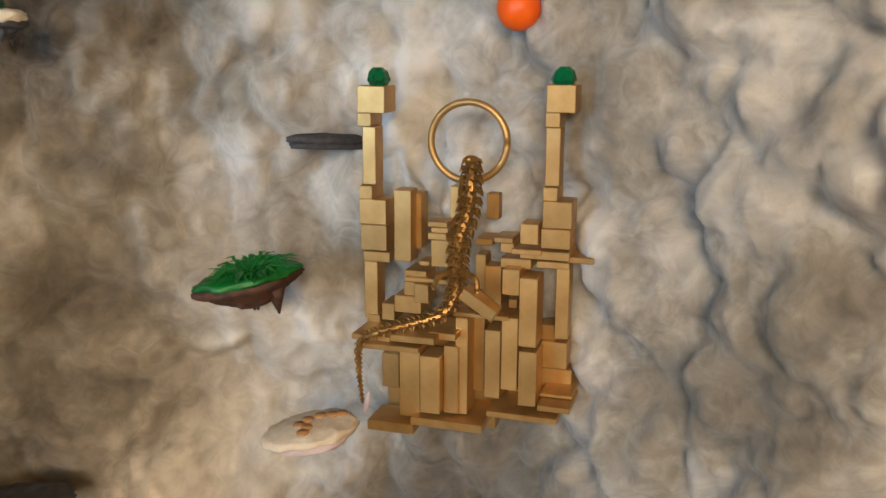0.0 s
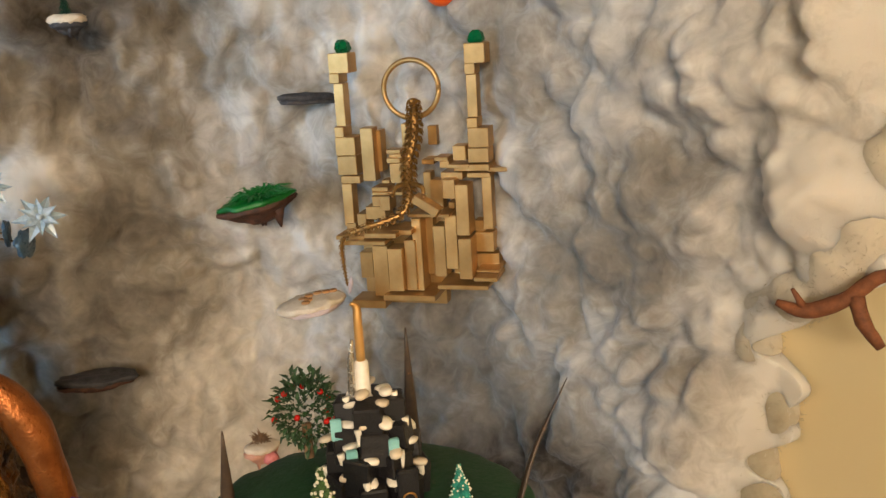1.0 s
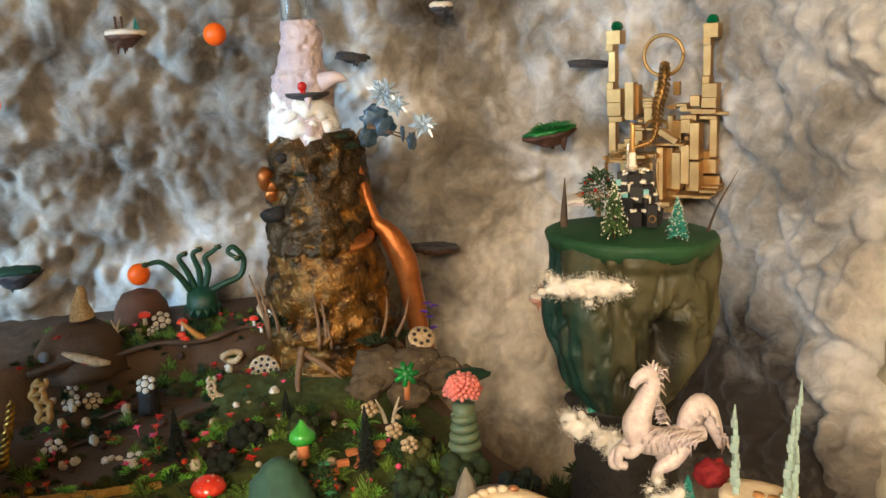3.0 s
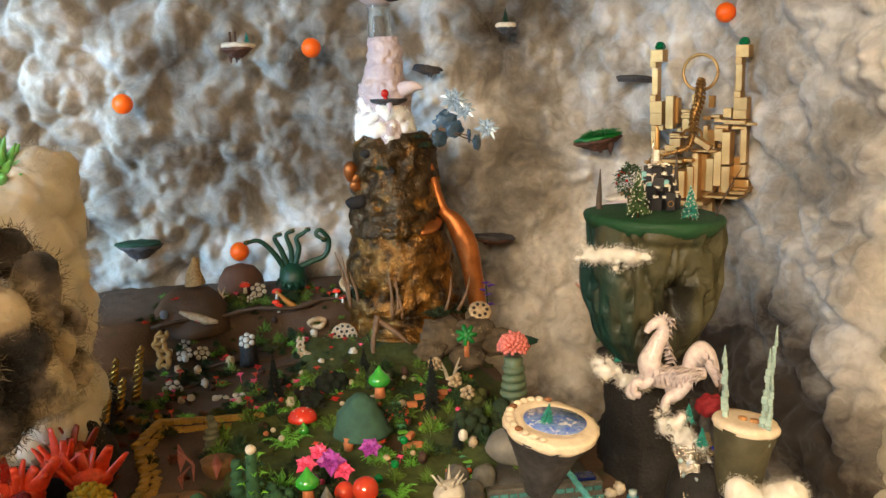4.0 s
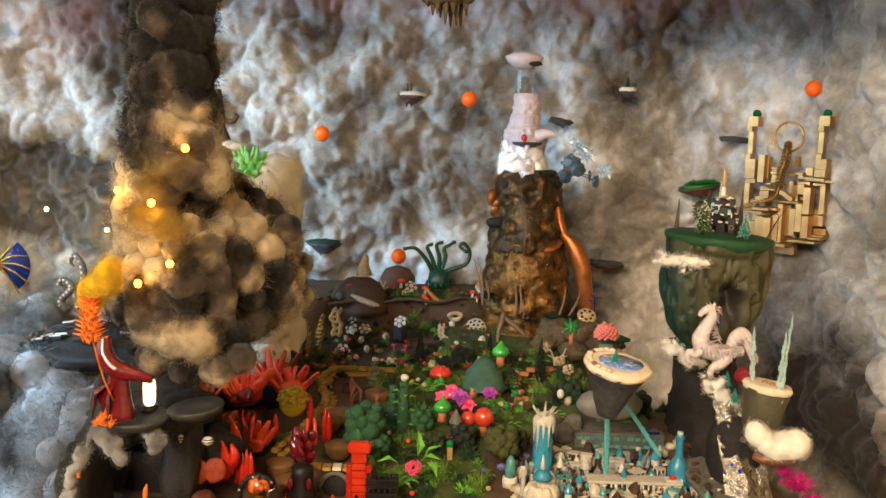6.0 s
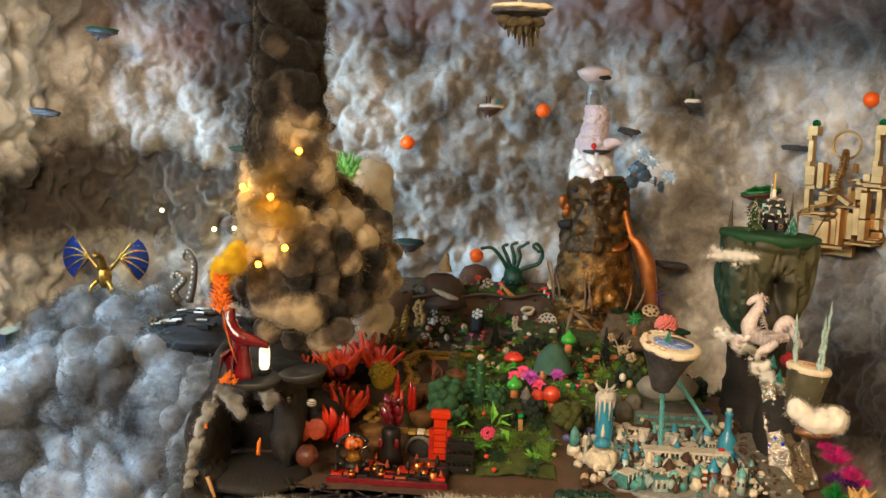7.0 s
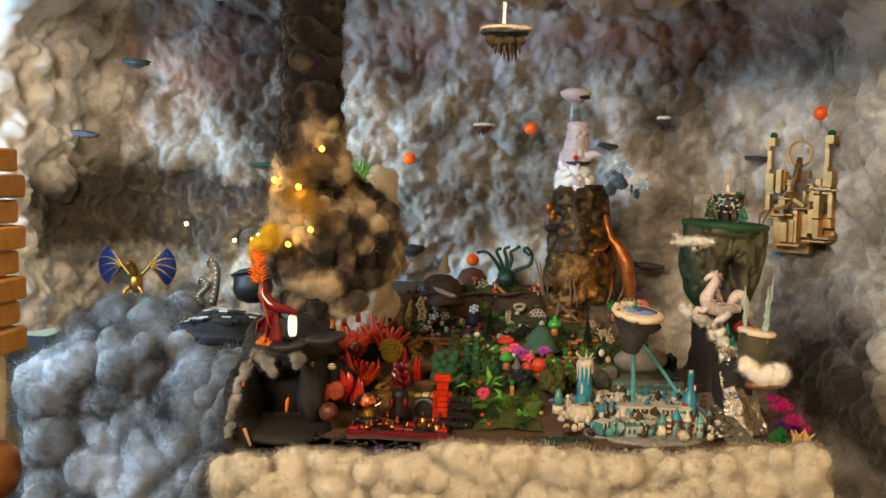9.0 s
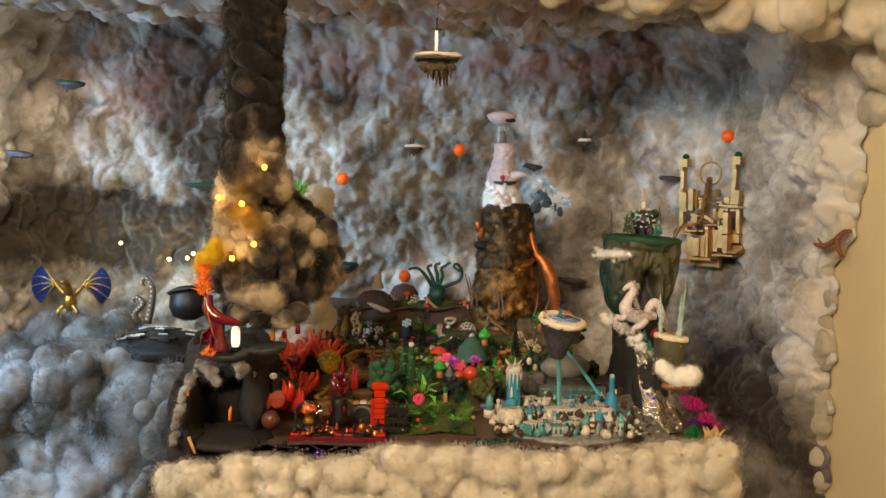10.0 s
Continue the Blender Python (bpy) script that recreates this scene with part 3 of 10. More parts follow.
cotton_heap("cotton_rim", rows, PLAIN_COTTON, "bright cotton rolled along the upper edge", 21, even=-0.2, voxel=0.006, grain=0.5, big=1.3)

q = np.random.default_rng(29)
rows = []
for n in range(110):
    z = 0.42 + 0.95 * n / 109
    y = np.interp(z, [1.12, 1.3], [0.6, 0.46]) + 0.02 * math.sin(z * 40)
    r = q.uniform(0.008, 0.026)
    rows.append((1.026 - 0.7 * r, y + q.uniform(-0.012, 0.035), z, r))
cotton_heap("cotton_edge", rows, PLAIN_COTTON, "pale cotton puffs along the edge by the bare wall", 29, even=-0.2, voxel=0.006, grain=0.4, big=0.7, hair_long=0.008, melt=0.022)

q = np.random.default_rng(33)
rows = []
for n in range(520):
    x = -0.555 + 1.11 * ((n * 0.618) % 1.0)
    top = np.interp(x, [-0.55, -0.4, -0.2, -0.12, 0.04, 0.27, 0.4, 0.55], [0.76, 0.782, 0.785, 0.812, 0.806, 0.804, 0.815, 0.835]) + 0.014 * (q.random() - 0.6)
    r = q.uniform(0.01, 0.03)
    rows.append((x, -0.045 + q.uniform(-0.022, 0.022), top - r - 0.01 - (n % 7) / 7 * 0.2, r))
rows += [(0.535, 0.0, 0.775, 0.026), (0.55, 0.05, 0.76, 0.03), (0.555, 0.02, 0.7, 0.035), (-0.55, -0.02, 0.71, 0.03)]
cotton_heap("cotton_front", rows, PLAIN_COTTON, "cream cotton banked along the front of the table", 33, even=-0.3, voxel=0.0042, grain=0.34, big=0.75, hair_long=0.014, fuzzy=2.3, melt=0.016)

rows = []
for n in range(620):
    x = q.uniform(-1.36, -0.62)
    top = np.interp(x, [-1.38, -1.27, -1.15, -1.02, -0.95, -0.87, -0.79, -0.72, -0.62], [0.82, 0.87, 0.905, 0.91, 0.9, 0.88, 0.84, 0.72, 0.5]) - 0.05
    r = q.uniform(0.022, 0.06)
    z = top - r - (n / 620) * (top - 0.1)
    rows.append((x, 0.8 + 0.09 * q.uniform(-1, 1) - 0.15 * max(0, 0.7 - z), z, r))
for n in range(120):
    k = q.random()
    rows.append((q.uniform(-0.74, -0.62), 0.5 - 0.4 * k + q.uniform(-0.06, 0.06), 0.87 - 0.62 * k - 0.1 * q.random(), q.uniform(0.018, 0.04)))
rows += [(-1.24, 0.98, 0.84, 0.06), (-1.12, 0.98, 0.84, 0.06), (-1.02, 1.0, 0.84, 0.06), (-1.32, 0.95, 0.8, 0.06), (-1.17, 1.06, 0.85, 0.06), (-1.06, 1.08, 0.85, 0.06), (-1.28, 1.08, 0.84, 0.06)]
cotton_heap("cotton_bank", rows, DIMCOTTON, "white cotton heaped on the floor beside the table, greyed as if dimly lit", 44, even=0.1, patch=0.16, big=0.9, grain=0.55, voxel=0.0078, hair_long=0.03, melt=0.036)

# smoke of the volcano
q = np.random.default_rng(51)
rows = []
for n in range(420):
    z = 1.055 + 0.845 * (n / 419) ** 1.5
    lo = np.interp(z, [1.05, 1.1, 1.23, 1.33, 1.45, 1.6, 1.9], [-0.465, -0.49, -0.487, -0.47, -0.452, -0.458, -0.49])
    hi = np.interp(z, [1.05, 1.08, 1.17, 1.228, 1.278, 1.326, 1.4, 1.6, 1.9], [-0.26, -0.228, -0.224, -0.248, -0.31, -0.322, -0.342, -0.342, -0.34])
    r = q.uniform(0.011, 0.026)
    k = (n * 0.618) % 1.0
    deep = 0.7 * math.sqrt(max(0.0, 0.25 - (k - 0.5) ** 2)) * min(hi - lo, 0.2)
    x = lo + r + (hi - lo - 2 * r) * k
    z = max(z, np.interp(x, [-0.5, -0.47, -0.34, -0.267, -0.197], [1.12, 1.105, 1.055, 1.09, 1.125]) + r)
    rows.append((x, 0.03 + 0.26 * max(0, k - 0.5) * (z < 1.28) + deep * (q.uniform(-1, 1) if n % 3 else -1), z, r))
# Yellow cotton by the fire bird; the two weaker rows paint bulb glow.
YELLOW_AND_GLOW = [(-0.475, -0.06, 1.185, 0.03, 0.024, 1.3), (-0.42, -0.08, 1.31, 0.04, 0.02, 0.45), (-0.4, -0.08, 1.245, 0.06, 0.03, 0.4)]
# The negative row pales the right flank as if it were lit.
cotton_heap("smoke_column", rows, SMOKE, "dark brown cotton smoke column lit from within", 51, even=0.18, soot_light_rows=[(-0.26, 0.08, 1.2, 0.16, 0.1, -0.4), (-0.42, 0.0, 1.64, 0.2, 0.2, 0.4)], patch=0.06, big=0.9, grain=0.3, voxel=0.0035, fuzzy=1.2, hair_long=0.013, melt=0.012, dye_rows=YELLOW_AND_GLOW, kind="thing", spray=3.6)
rows = [(-0.45 + 0.012 * n + q.uniform(-0.01, 0.01), q.uniform(-0.04, 0.03), 1.05 + q.uniform(-0.012, 0.014), q.uniform(0.01, 0.018)) for n in range(14)]
cotton_heap("smoke_cloud", rows, SMOKE, "brown cotton smoke low over the lava rocks", 58, even=0.25, patch=0.06, big=1.0, grain=0.28, voxel=0.0036, fuzzy=1.4, hair_long=0.011, melt=0.012, kind="thing", spray=3.4)

# ---- table and ground ----
g = Geo().box(-0.11, 0.62, 0.745, 0.92, 1.22, 0.03, bevel=0.004).box(0.452, 0.3, 0.745, 0.196, 0.58, 0.03, bevel=0.004)
solo("table", g, BLACK, (0, 0, 0), "dark table carrying the diorama", "table")


def ground(x, y):
    """Height of the modelled ground."""
    z = np.interp(y, [0, 0.1, 0.2, 0.3, 0.5, 0.6, 0.75, 0.95, 1.3], [0.772, 0.785, 0.808, 0.838, 0.862, 0.87, 0.862, 0.885, 0.89])
    front = np.interp(x, [-0.6, -0.3, -0.2, -0.05, 0.05, 0.12, 0.6], [0.90, 0.90, 0.93, 0.985, 1.0, 1.03, 1.35])
    up = np.clip((y - front) / 0.025, 0, 1)
    up = up * up * (3 - 2 * up)
    z = z + (0.957 - z) * up
    ice = np.clip((x - 0.07) / 0.03, 0, 1) * np.clip((0.36 - y) / 0.04, 0, 1)
    z = z + (np.interp(y, [0, 0.05, 0.3, 0.36], [0.792, 0.797, 0.812, 0.83]) - z) * ice
    lava = np.clip((-0.1 - x) / 0.03, 0, 1) * np.clip((0.2 - y) / 0.06, 0, 1)
    z = z + (0.788 - z) * lava
    right = np.clip((x - 0.25) / 0.1, 0, 1) * np.clip((y - 0.45) / 0.1, 0, 1)
    return z - 0.07 * right


nu, nv = 240, 250
gx, gy = np.meshgrid(np.linspace(0, 1, nu), np.linspace(0.0, 1.22, nv), indexing="ij")
gx = -0.56 + gx * (0.56 + np.interp(gy, [0, 0.52, 0.62, 0.8, 1.0, 1.22], [0.54, 0.54, 0.43, 0.385, 0.35, 0.35]))
p = np.stack([gx.ravel(), gy.ravel(), 0 * gx.ravel()], 1)
p[:, 2] = ground(p[:, 0], p[:, 1]) + 0.012 * (fbm(p, 0.09, 5, 4) - 0.5)
me = grid_mesh("ground", p, nu, nv)
me.materials.append(EARTH)
tagged(new("ground", me), "brown sculpted clay ground with terraces", "ground", kind="structure")


# ---- mountain tower ----
GLASS = stuff("clear_jar_glass", "e8f2f4", "d8e8ee", rough=0.05, trans=0.9, size=0.05, bump=0.02, vary=0)
REDPAINT = stuff("glossy_red", "c8201c", "a01612", rough=0.25, size=0.01, bump=0.1, clear=0.4)
BARK = stuff("dry_root_wood", "8a6a4c", "5c432e", rough=0.75, size=0.008, fine=0.001, bump=0.6)
MOSS = stuff("dark_moss", "2c3a18", "18220e", rough=0.9, size=0.008, fine=0.0015, bump=0.9, island=True, vary=0.35)
PINKROCK = stuff("peach_painted_paper", "d8a890", "b8806a", rough=0.5, size=0.02, fine=0.003, bump=0.5)
ICEPETAL = stuff("iridescent_petals", "c6d2da", "8aa2ae", rough=0.2, size=0.008, bump=0.1, island=True, vary=0.2, clear=0.4, trans=0.2)
BLUEPETAL = stuff("slate_blue_foil", "5a7386", "34485a", rough=0.3, metal=0.3, size=0.01, bump=0.2)
VIOLET = stuff("violet_silk", "5a2c9a", "3c1c6c", rough=0.6, size=0.006, bump=0.2)
BONE = stuff("bleached_shell", "d0b892", "8a6c4a", rough=0.7, size=0.006, fine=0.0015, bump=0.6)


def rough_lathe(profile, seg, at, amp, seed, size, steps=6):
    """A turned form with finer steps and crumpled sides."""
    p = np.array(profile)
    t = np.linspace(0, len(p) - 1, (len(p) - 1) * steps + 1)
    r, z = np.interp(t, np.arange(len(p)), p[:, 0]), np.interp(t, np.arange(len(p)), p[:, 1])
    a = np.arange(seg) * 2 * np.pi / seg
    v = np.stack([np.outer(r, np.cos(a)).ravel(), np.outer(r, np.sin(a)).ravel(), np.repeat(z, seg)], 1)
    n = v * (1, 1, 0) / (np.linalg.norm(v[:, :2], axis=1, keepdims=True) + 1e-9)
    ridge = 1 - np.abs(fbm(v, size, seed, 4) - 0.5) * 4
    v = v + n * (amp * (fbm(v, size * 2, seed + 2, 3) - 0.5) * 1.6 + amp * 0.7 * ridge)[:, None] + np.asarray(at)
    k = len(r)
    f = [(i * seg + j, i * seg + (j + 1) % seg, (i + 1) * seg + (j + 1) % seg, (i + 1) * seg + j) for i in range(k - 1) for j in range(seg)]
    f += [tuple(range(seg - 1, -1, -1)), tuple(range((k - 1) * seg, k * seg))]
    return Geo().add(v, f)


tower = thing("mountain_tower", (0.178, 1.04, 0.83), "tall painted mountain tower of gilded rock with a snowy top", "tower")
part("base_rock", rough_lathe([(0.145, -0.03), (0.13, 0.0), (0.112, 0.04), (0.118, 0.06), (0.1, 0.085), (0.106, 0.105)], 90, (0.012, 0, 0), 0.016, 3, 0.03), GOLDROCK, tower, "crumpled gilded base")
part("shaft_rock", rough_lathe([(0.1, 0.1), (0.106, 0.115), (0.097, 0.15), (0.096, 0.2), (0.088, 0.25), (0.08, 0.275)], 130, (0.012, 0, 0), 0.024, 13, 0.035), GOLDROCK, tower, "gilded and blackened rock wall")
part("middle_rock", rough_lathe([(0.084, 0.255), (0.082, 0.3), (0.073, 0.33), (0.074, 0.38), (0.066, 0.42), (0.05, 0.455)], 130, (0.004, 0, 0), 0.026, 4, 0.04), DARKROCK, tower, "dark sooty rock with copper patches")
part("snow_peak", rough_lathe([(0.045, 0.425), (0.048, 0.445), (0.045, 0.47), (0.041, 0.485), (0.042, 0.515), (0.039, 0.53), (0.042, 0.55), (0.036, 0.562), (0.037, 0.585), (0.031, 0.6), (0.029, 0.62), (0.022, 0.64)], 110, (-0.008, 0, 0), 0.012, 5, 0.022), SNOW, tower, "snowy peak painted white and pink")
part("jar_neck", Geo().lathe([(0.021, 0.638), (0.022, 0.65), (0.022, 0.69), (0.024, 0.697), (0.024, 0.702)], 30, (-0.014, 0, 0)), GLASS, tower, "clear glass jar neck")
part("jar_cork", Geo().lathe([(0.008, 0.64), (0.009, 0.66), (0.006, 0.68)], 10, (-0.014, 0, 0)), BARK, tower)
part("summit", Geo().lathe([(0.016, 0.698), (0.03, 0.706), (0.04, 0.716), (0.045, 0.728), (0.03, 0.737), (0.008, 0.74)], 34, (-0.016, 0, 0), rough=0.12, seed=6), SNOW, tower, "white rock cap with dark underside")
part("summit_rock", Geo().ball((0.006, -0.024, 0.712), 0.02, 0.014, 0.007, rough=0.4, seed=5), BLACKROCK, tower)
part("beak", Geo().tube([(0.02, -0.035, 0.538), (0.042, -0.045, 0.545), (0.062, -0.05, 0.54)], [0.016, 0.012, 0.002], 10, rough=0.2), SNOW, tower, "pointed snow ledge")
part("red_gem", Geo().ball((-0.014, -0.062, 0.533), 0.0075, 0.004, 0.008), REDPAINT, tower, "glossy red heart")
part("red_gem_drop", Geo().ball((-0.013, -0.063, 0.523), 0.0045, 0.003, 0.005), REDPAINT, tower)
part("shelf", rough_lathe([(0.02, 0.51), (0.034, 0.517), (0.036, 0.522), (0.01, 0.523)], 30, (-0.006, -0.036, 0), 0.004, 7, 0.02, 2), GREYROCK, tower, "small grey shelf")
part("shelf_drop", Geo().tube([(-0.006, -0.062, 0.518), (-0.006, -0.064, 0.495)], [0.008, 0.001], 8, 1, rough=0.2), SNOW, tower)
part("copper_ledge", Geo().ball((0.036, -0.06, 0.272), 0.056, 0.034, 0.012, 30, 12, m=pose(0, 0, 0, 24, -8, 0), rough=0.18, seed=3), COPPER, tower, "copper painted overhanging ledge")
part("copper_arm", Geo().tube([(0.066, -0.03, 0.42), (0.082, -0.035, 0.35), (0.096, -0.04, 0.3), (0.118, -0.045, 0.275), (0.142, -0.05, 0.225), (0.152, -0.05, 0.17), (0.162, -0.05, 0.1), (0.168, -0.05, 0.05)], [0.006, 0.008, 0.011, 0.018, 0.024, 0.021, 0.018, 0.022], 20, 8, rough=0.26, seed=8), COPPER, tower, "twisted copper painted root")
for x, z, r, s in ((-0.098, 0.385, 0.016, 1), (-0.09, 0.355, 0.01, 2), (-0.088, 0.37, 0.012, 3)):
    part("pink_crag", Geo().ball((x + 0.014, -0.03, z), r, r * 0.8, r * 1.2, rough=0.35, seed=s), COPPER, tower, "peach copper crag")
part("black_crag", Geo().ball((-0.075, -0.05, 0.325), 0.024, 0.014, 0.013, rough=0.45, seed=4), BLACKROCK, tower)
for n, (x, z, r) in enumerate(((0.034, 0.31, 0.012), (0.05, 0.345, 0.012), (-0.03, 0.305, 0.012), (0.048, 0.20, 0.018), (-0.045, 0.185, 0.02), (0.01, 0.225, 0.014), (-0.05, 0.25, 0.01), (0.06, 0.16, 0.015), (0.02, 0.15, 0.018), (-0.012, 0.19, 0.012))):
    part("gilded_lump", Geo().ball((x + 0.008, -0.088 + 0.6 * x * x / 0.1 + 0.02 * (z > 0.28), z), r, 0.012, r * 0.8, rough=0.4, seed=n + 3), GOLDROCK if z < 0.28 else DARKROCK, tower)
# Black lumps on the rock stand in for the shade of two hollows.
for n, (x, z) in enumerate(((-0.012, 0.385), (-0.055, 0.42))):
    part("cave_hole", Geo().ball((x, -0.082 + 0.02 * n, z), 0.012, 0.006, 0.008, rough=0.3, seed=n), BLACKROCK, tower, "black lump standing for a hollow's shade")
for n, (x0, z0, x1, z1) in enumerate(((-0.02, 0.1, -0.026, 0.2), (-0.01, 0.1, -0.012, 0.185), (0.0, 0.1, -0.014, 0.17), (0.085, 0.11, 0.098, 0.18), (0.11, 0.11, 0.135, 0.175), (-0.1, 0.13, -0.125, 0.24), (-0.1, 0.13, -0.112, 0.23), (-0.085, 0.14, -0.1, 0.2))):
    part("dry_stick", Geo().tube([(x0, -0.11, z0), ((x0 + x1) / 2 + 0.003, -0.114, (z0 + z1) / 2), (x1, -0.108, z1)], [0.0035, 0.003, 0.001], 6, 3, rough=0.2), BARK, tower, "thin dry stick")
part("root", Geo().tube([(-0.05, -0.13, 0.115), (-0.062, -0.15, 0.07), (-0.064, -0.16, 0.04)], [0.006, 0.005, 0.003], 8, rough=0.3), BARK, tower, "forked dry root")
part("root", Geo().tube([(-0.052, -0.13, 0.108), (-0.02, -0.14, 0.085), (0.01, -0.15, 0.06)], [0.006, 0.005, 0.002], 8, rough=0.3), BARK, tower)


def moss_clump(name, x, y, z, r, material, label, seed=1, parent=None, flat=0.7, blade=1.0, count=120):
    """A tuft of many small leaves."""
    r2 = random.Random(seed)
    g = Geo()
    for n in range(count):
        a, k, e = r2.uniform(0, 6.283), r2.random() ** 0.5, r2.uniform(0.1, 1.0)
        bx, by = 0.5 * r * k * math.cos(a), 0.5 * r * k * math.sin(a)
        tip = (r * k * math.cos(a) * r2.uniform(0.7, 1.25), r * k * math.sin(a) * r2.uniform(0.7, 1.25), r * flat * (1.15 - k * k * 0.8) * e + 0.1 * r)
        g.leaf((bx, by, 0.25 * tip[2]), tip, 0.22 * r * blade, r2.uniform(0.05, 0.3), 0.0004)
    if parent is not None:
        return part(name, g, material, parent, label, smooth=False, at=(x, y, z))
    return solo(name, g, material, (x, y, z), label, "plant", group="moss and foliage clumps", smooth=False)


for x, y, z, r, s in ((0.058, -0.055, 0.425, 0.02, 1), (0.05, -0.06, 0.445, 0.014, 2), (-0.09, -0.08, 0.14, 0.03, 3), (0.12, -0.06, 0.09, 0.025, 4), (-0.03, -0.085, 0.39, 0.012, 5), (0.035, -0.085, 0.3, 0.012, 6), (0.07, -0.11, 0.1, 0.03, 7)):
    moss_clump("moss", x, y, z, r, MOSS, "dark green moss", s, tower)


def paper_flower(name, x, y, z, r, material, label, seed, petals=6, rings=3):
    """A star-shaped flower of pointed petals, facing the room."""
    ob = thing(name, (x, y, z), label, "flower", group="frosted paper flowers", tilt=(62, 0))
    for k in range(rings):
        for n in range(petals):
            a = n * 2 * math.pi / petals + k * 0.5
            rr = r * (1 - 0.25 * k)
            g = Geo().leaf((0, 0, 0.002 * k), (rr * math.cos(a), rr * math.sin(a), 0.25 * r * k + 0.002), rr * 0.42, 0.08, 0.0008)
            part("petal", g, material, ob, smooth=False)
    part("stamen", Geo().ball((0, 0, 0.3 * r), 0.12 * r), ICEPETAL, ob)
    return ob


paper_flower("frost_flower", 0.298, 0.99, 1.345, 0.03, ICEPETAL, "clustered white frosted paper flower", 1, 9, 4)
paper_flower("frost_flower", 0.318, 0.985, 1.325, 0.024, ICEPETAL, "clustered white frosted paper flower", 2, 8, 3)
paper_flower("snowflake_flower", 0.362, 0.985, 1.288, 0.028, ICEPETAL, "white snowflake flower with six petals", 3, 6, 2)
for n, (x, z, r) in enumerate(((0.285, 1.305, 0.02), (0.30, 1.29, 0.018), (0.272, 1.275, 0.02), (0.345, 1.262, 0.016), (0.33, 1.275, 0.014))):
    g = Geo().ball((0, 0, 0), r * 1.1, r * 0.3, r * 0.9, 24, 14, rough=0.6, seed=n, size=0.5)
    solo("foil_petal", g, BLUEPETAL, (x, 1.0, z), "curled slate blue foil petal beside the frost flowers", "petal", turn=20 * n)
    part("stalk", Geo().tube([(0.07, -0.03, 0.44), (0.09, -0.045, 0.46), (x - 0.178, -0.04, z - 0.83)], 0.0012, 5, 3), BARK, tower)

fl = thing("violet_flower", (0.345, 0.93, 0.925), "tall violet silk flower beside the tower", "flower")
part("stem", Geo().tube([(0, 0, 0), (0.002, 0, 0.03), (0, 0, 0.062)], 0.0012, 6), MOSS, fl)
for n, (x, z) in enumerate(((0.0, 0.064), (0.012, 0.058), (-0.008, 0.05), (0.004, 0.04), (0.01, 0.02), (-0.006, 0.012))):
    for k in range(4):
        part("petal", Geo().leaf((x * 0.5, 0, z), (x + 0.009 * math.cos(k * 1.57 + n), 0.009 * math.sin(k * 1.57 + n), z + 0.004), 0.007, 0.1), VIOLET, fl, smooth=False)

# ---- green island ----
isle = thing("green_island", (0.452, 0.375, 1.0), "floating clay island with a flat green top and rocky sides", "island", tilt=(0, 3))


def folded_cliff(nu=150, nv=70):
    """The cliff of folded clay: upright folds, a turf skin that runs over its edge, hollows pressed into the front."""
    a = np.arange(nu) * 2 * np.pi / nu
    h = np.linspace(0, 1, nv)
    aa, hh = np.meshgrid(a, h, indexing="ij")
    c, s_ = np.cos(aa), np.sin(aa)
    r = np.interp(hh, [0, 0.07, 0.2, 0.4, 0.62, 0.8, 0.93, 1.0], [0.03, 0.048, 0.07, 0.084, 0.09, 0.087, 0.09, 0.091])
    around = np.stack([c.ravel(), s_.ravel(), 0.8 * hh.ravel()], 1)
    fold = fbm(around, 0.42, 71, 3).reshape(nu, nv) - 0.5
    crease = np.abs(fbm(around * (1, 1, 0.6), 0.22, 77, 3).reshape(nu, nv) - 0.5)
    r = r + (0.03 * fold - 0.014 * np.exp(-((crease / 0.035) ** 2))) * np.clip(hh * 4, 0, 1) * np.clip((1.02 - hh) * 7, 0.12, 1)
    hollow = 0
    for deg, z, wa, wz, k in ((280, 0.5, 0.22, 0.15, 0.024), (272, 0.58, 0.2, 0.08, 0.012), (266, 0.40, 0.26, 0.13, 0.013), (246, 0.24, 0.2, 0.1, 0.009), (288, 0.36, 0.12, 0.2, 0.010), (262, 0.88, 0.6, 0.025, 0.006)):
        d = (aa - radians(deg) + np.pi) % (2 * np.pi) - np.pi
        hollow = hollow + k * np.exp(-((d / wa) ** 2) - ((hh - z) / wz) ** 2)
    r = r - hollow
    v = np.stack([r * c, r * s_, 0.205 * hh + 0.004 * np.sin(aa * 2 + 1) * hh], 2).reshape(-1, 3)
    left = np.clip((np.cos(aa - radians(188)) - 0.3) * 1.6, 0, 1) * np.clip(1.3 - 1.2 * np.abs(hh - 0.45), 0, 1)
    streak = fbm(around * (1, 1, 0.5), 0.3, 91, 4).reshape(nu, nv)
    teal = np.clip((left - 0.5 + (streak - 0.5) * 1.5) * 2.2, 0, 1)
    teal = np.maximum(teal, np.clip((hh - 0.9 + (streak - 0.5) * 0.25) * 14, 0, 1) * np.clip(left * 2 + 0.25, 0, 1))
    # Besides random smudges, shade is painted dark into the hollows and foot.
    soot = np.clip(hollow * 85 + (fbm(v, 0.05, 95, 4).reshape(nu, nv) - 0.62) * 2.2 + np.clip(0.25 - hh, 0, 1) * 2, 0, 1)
    return v, nu, nv, teal.ravel(), soot.ravel()


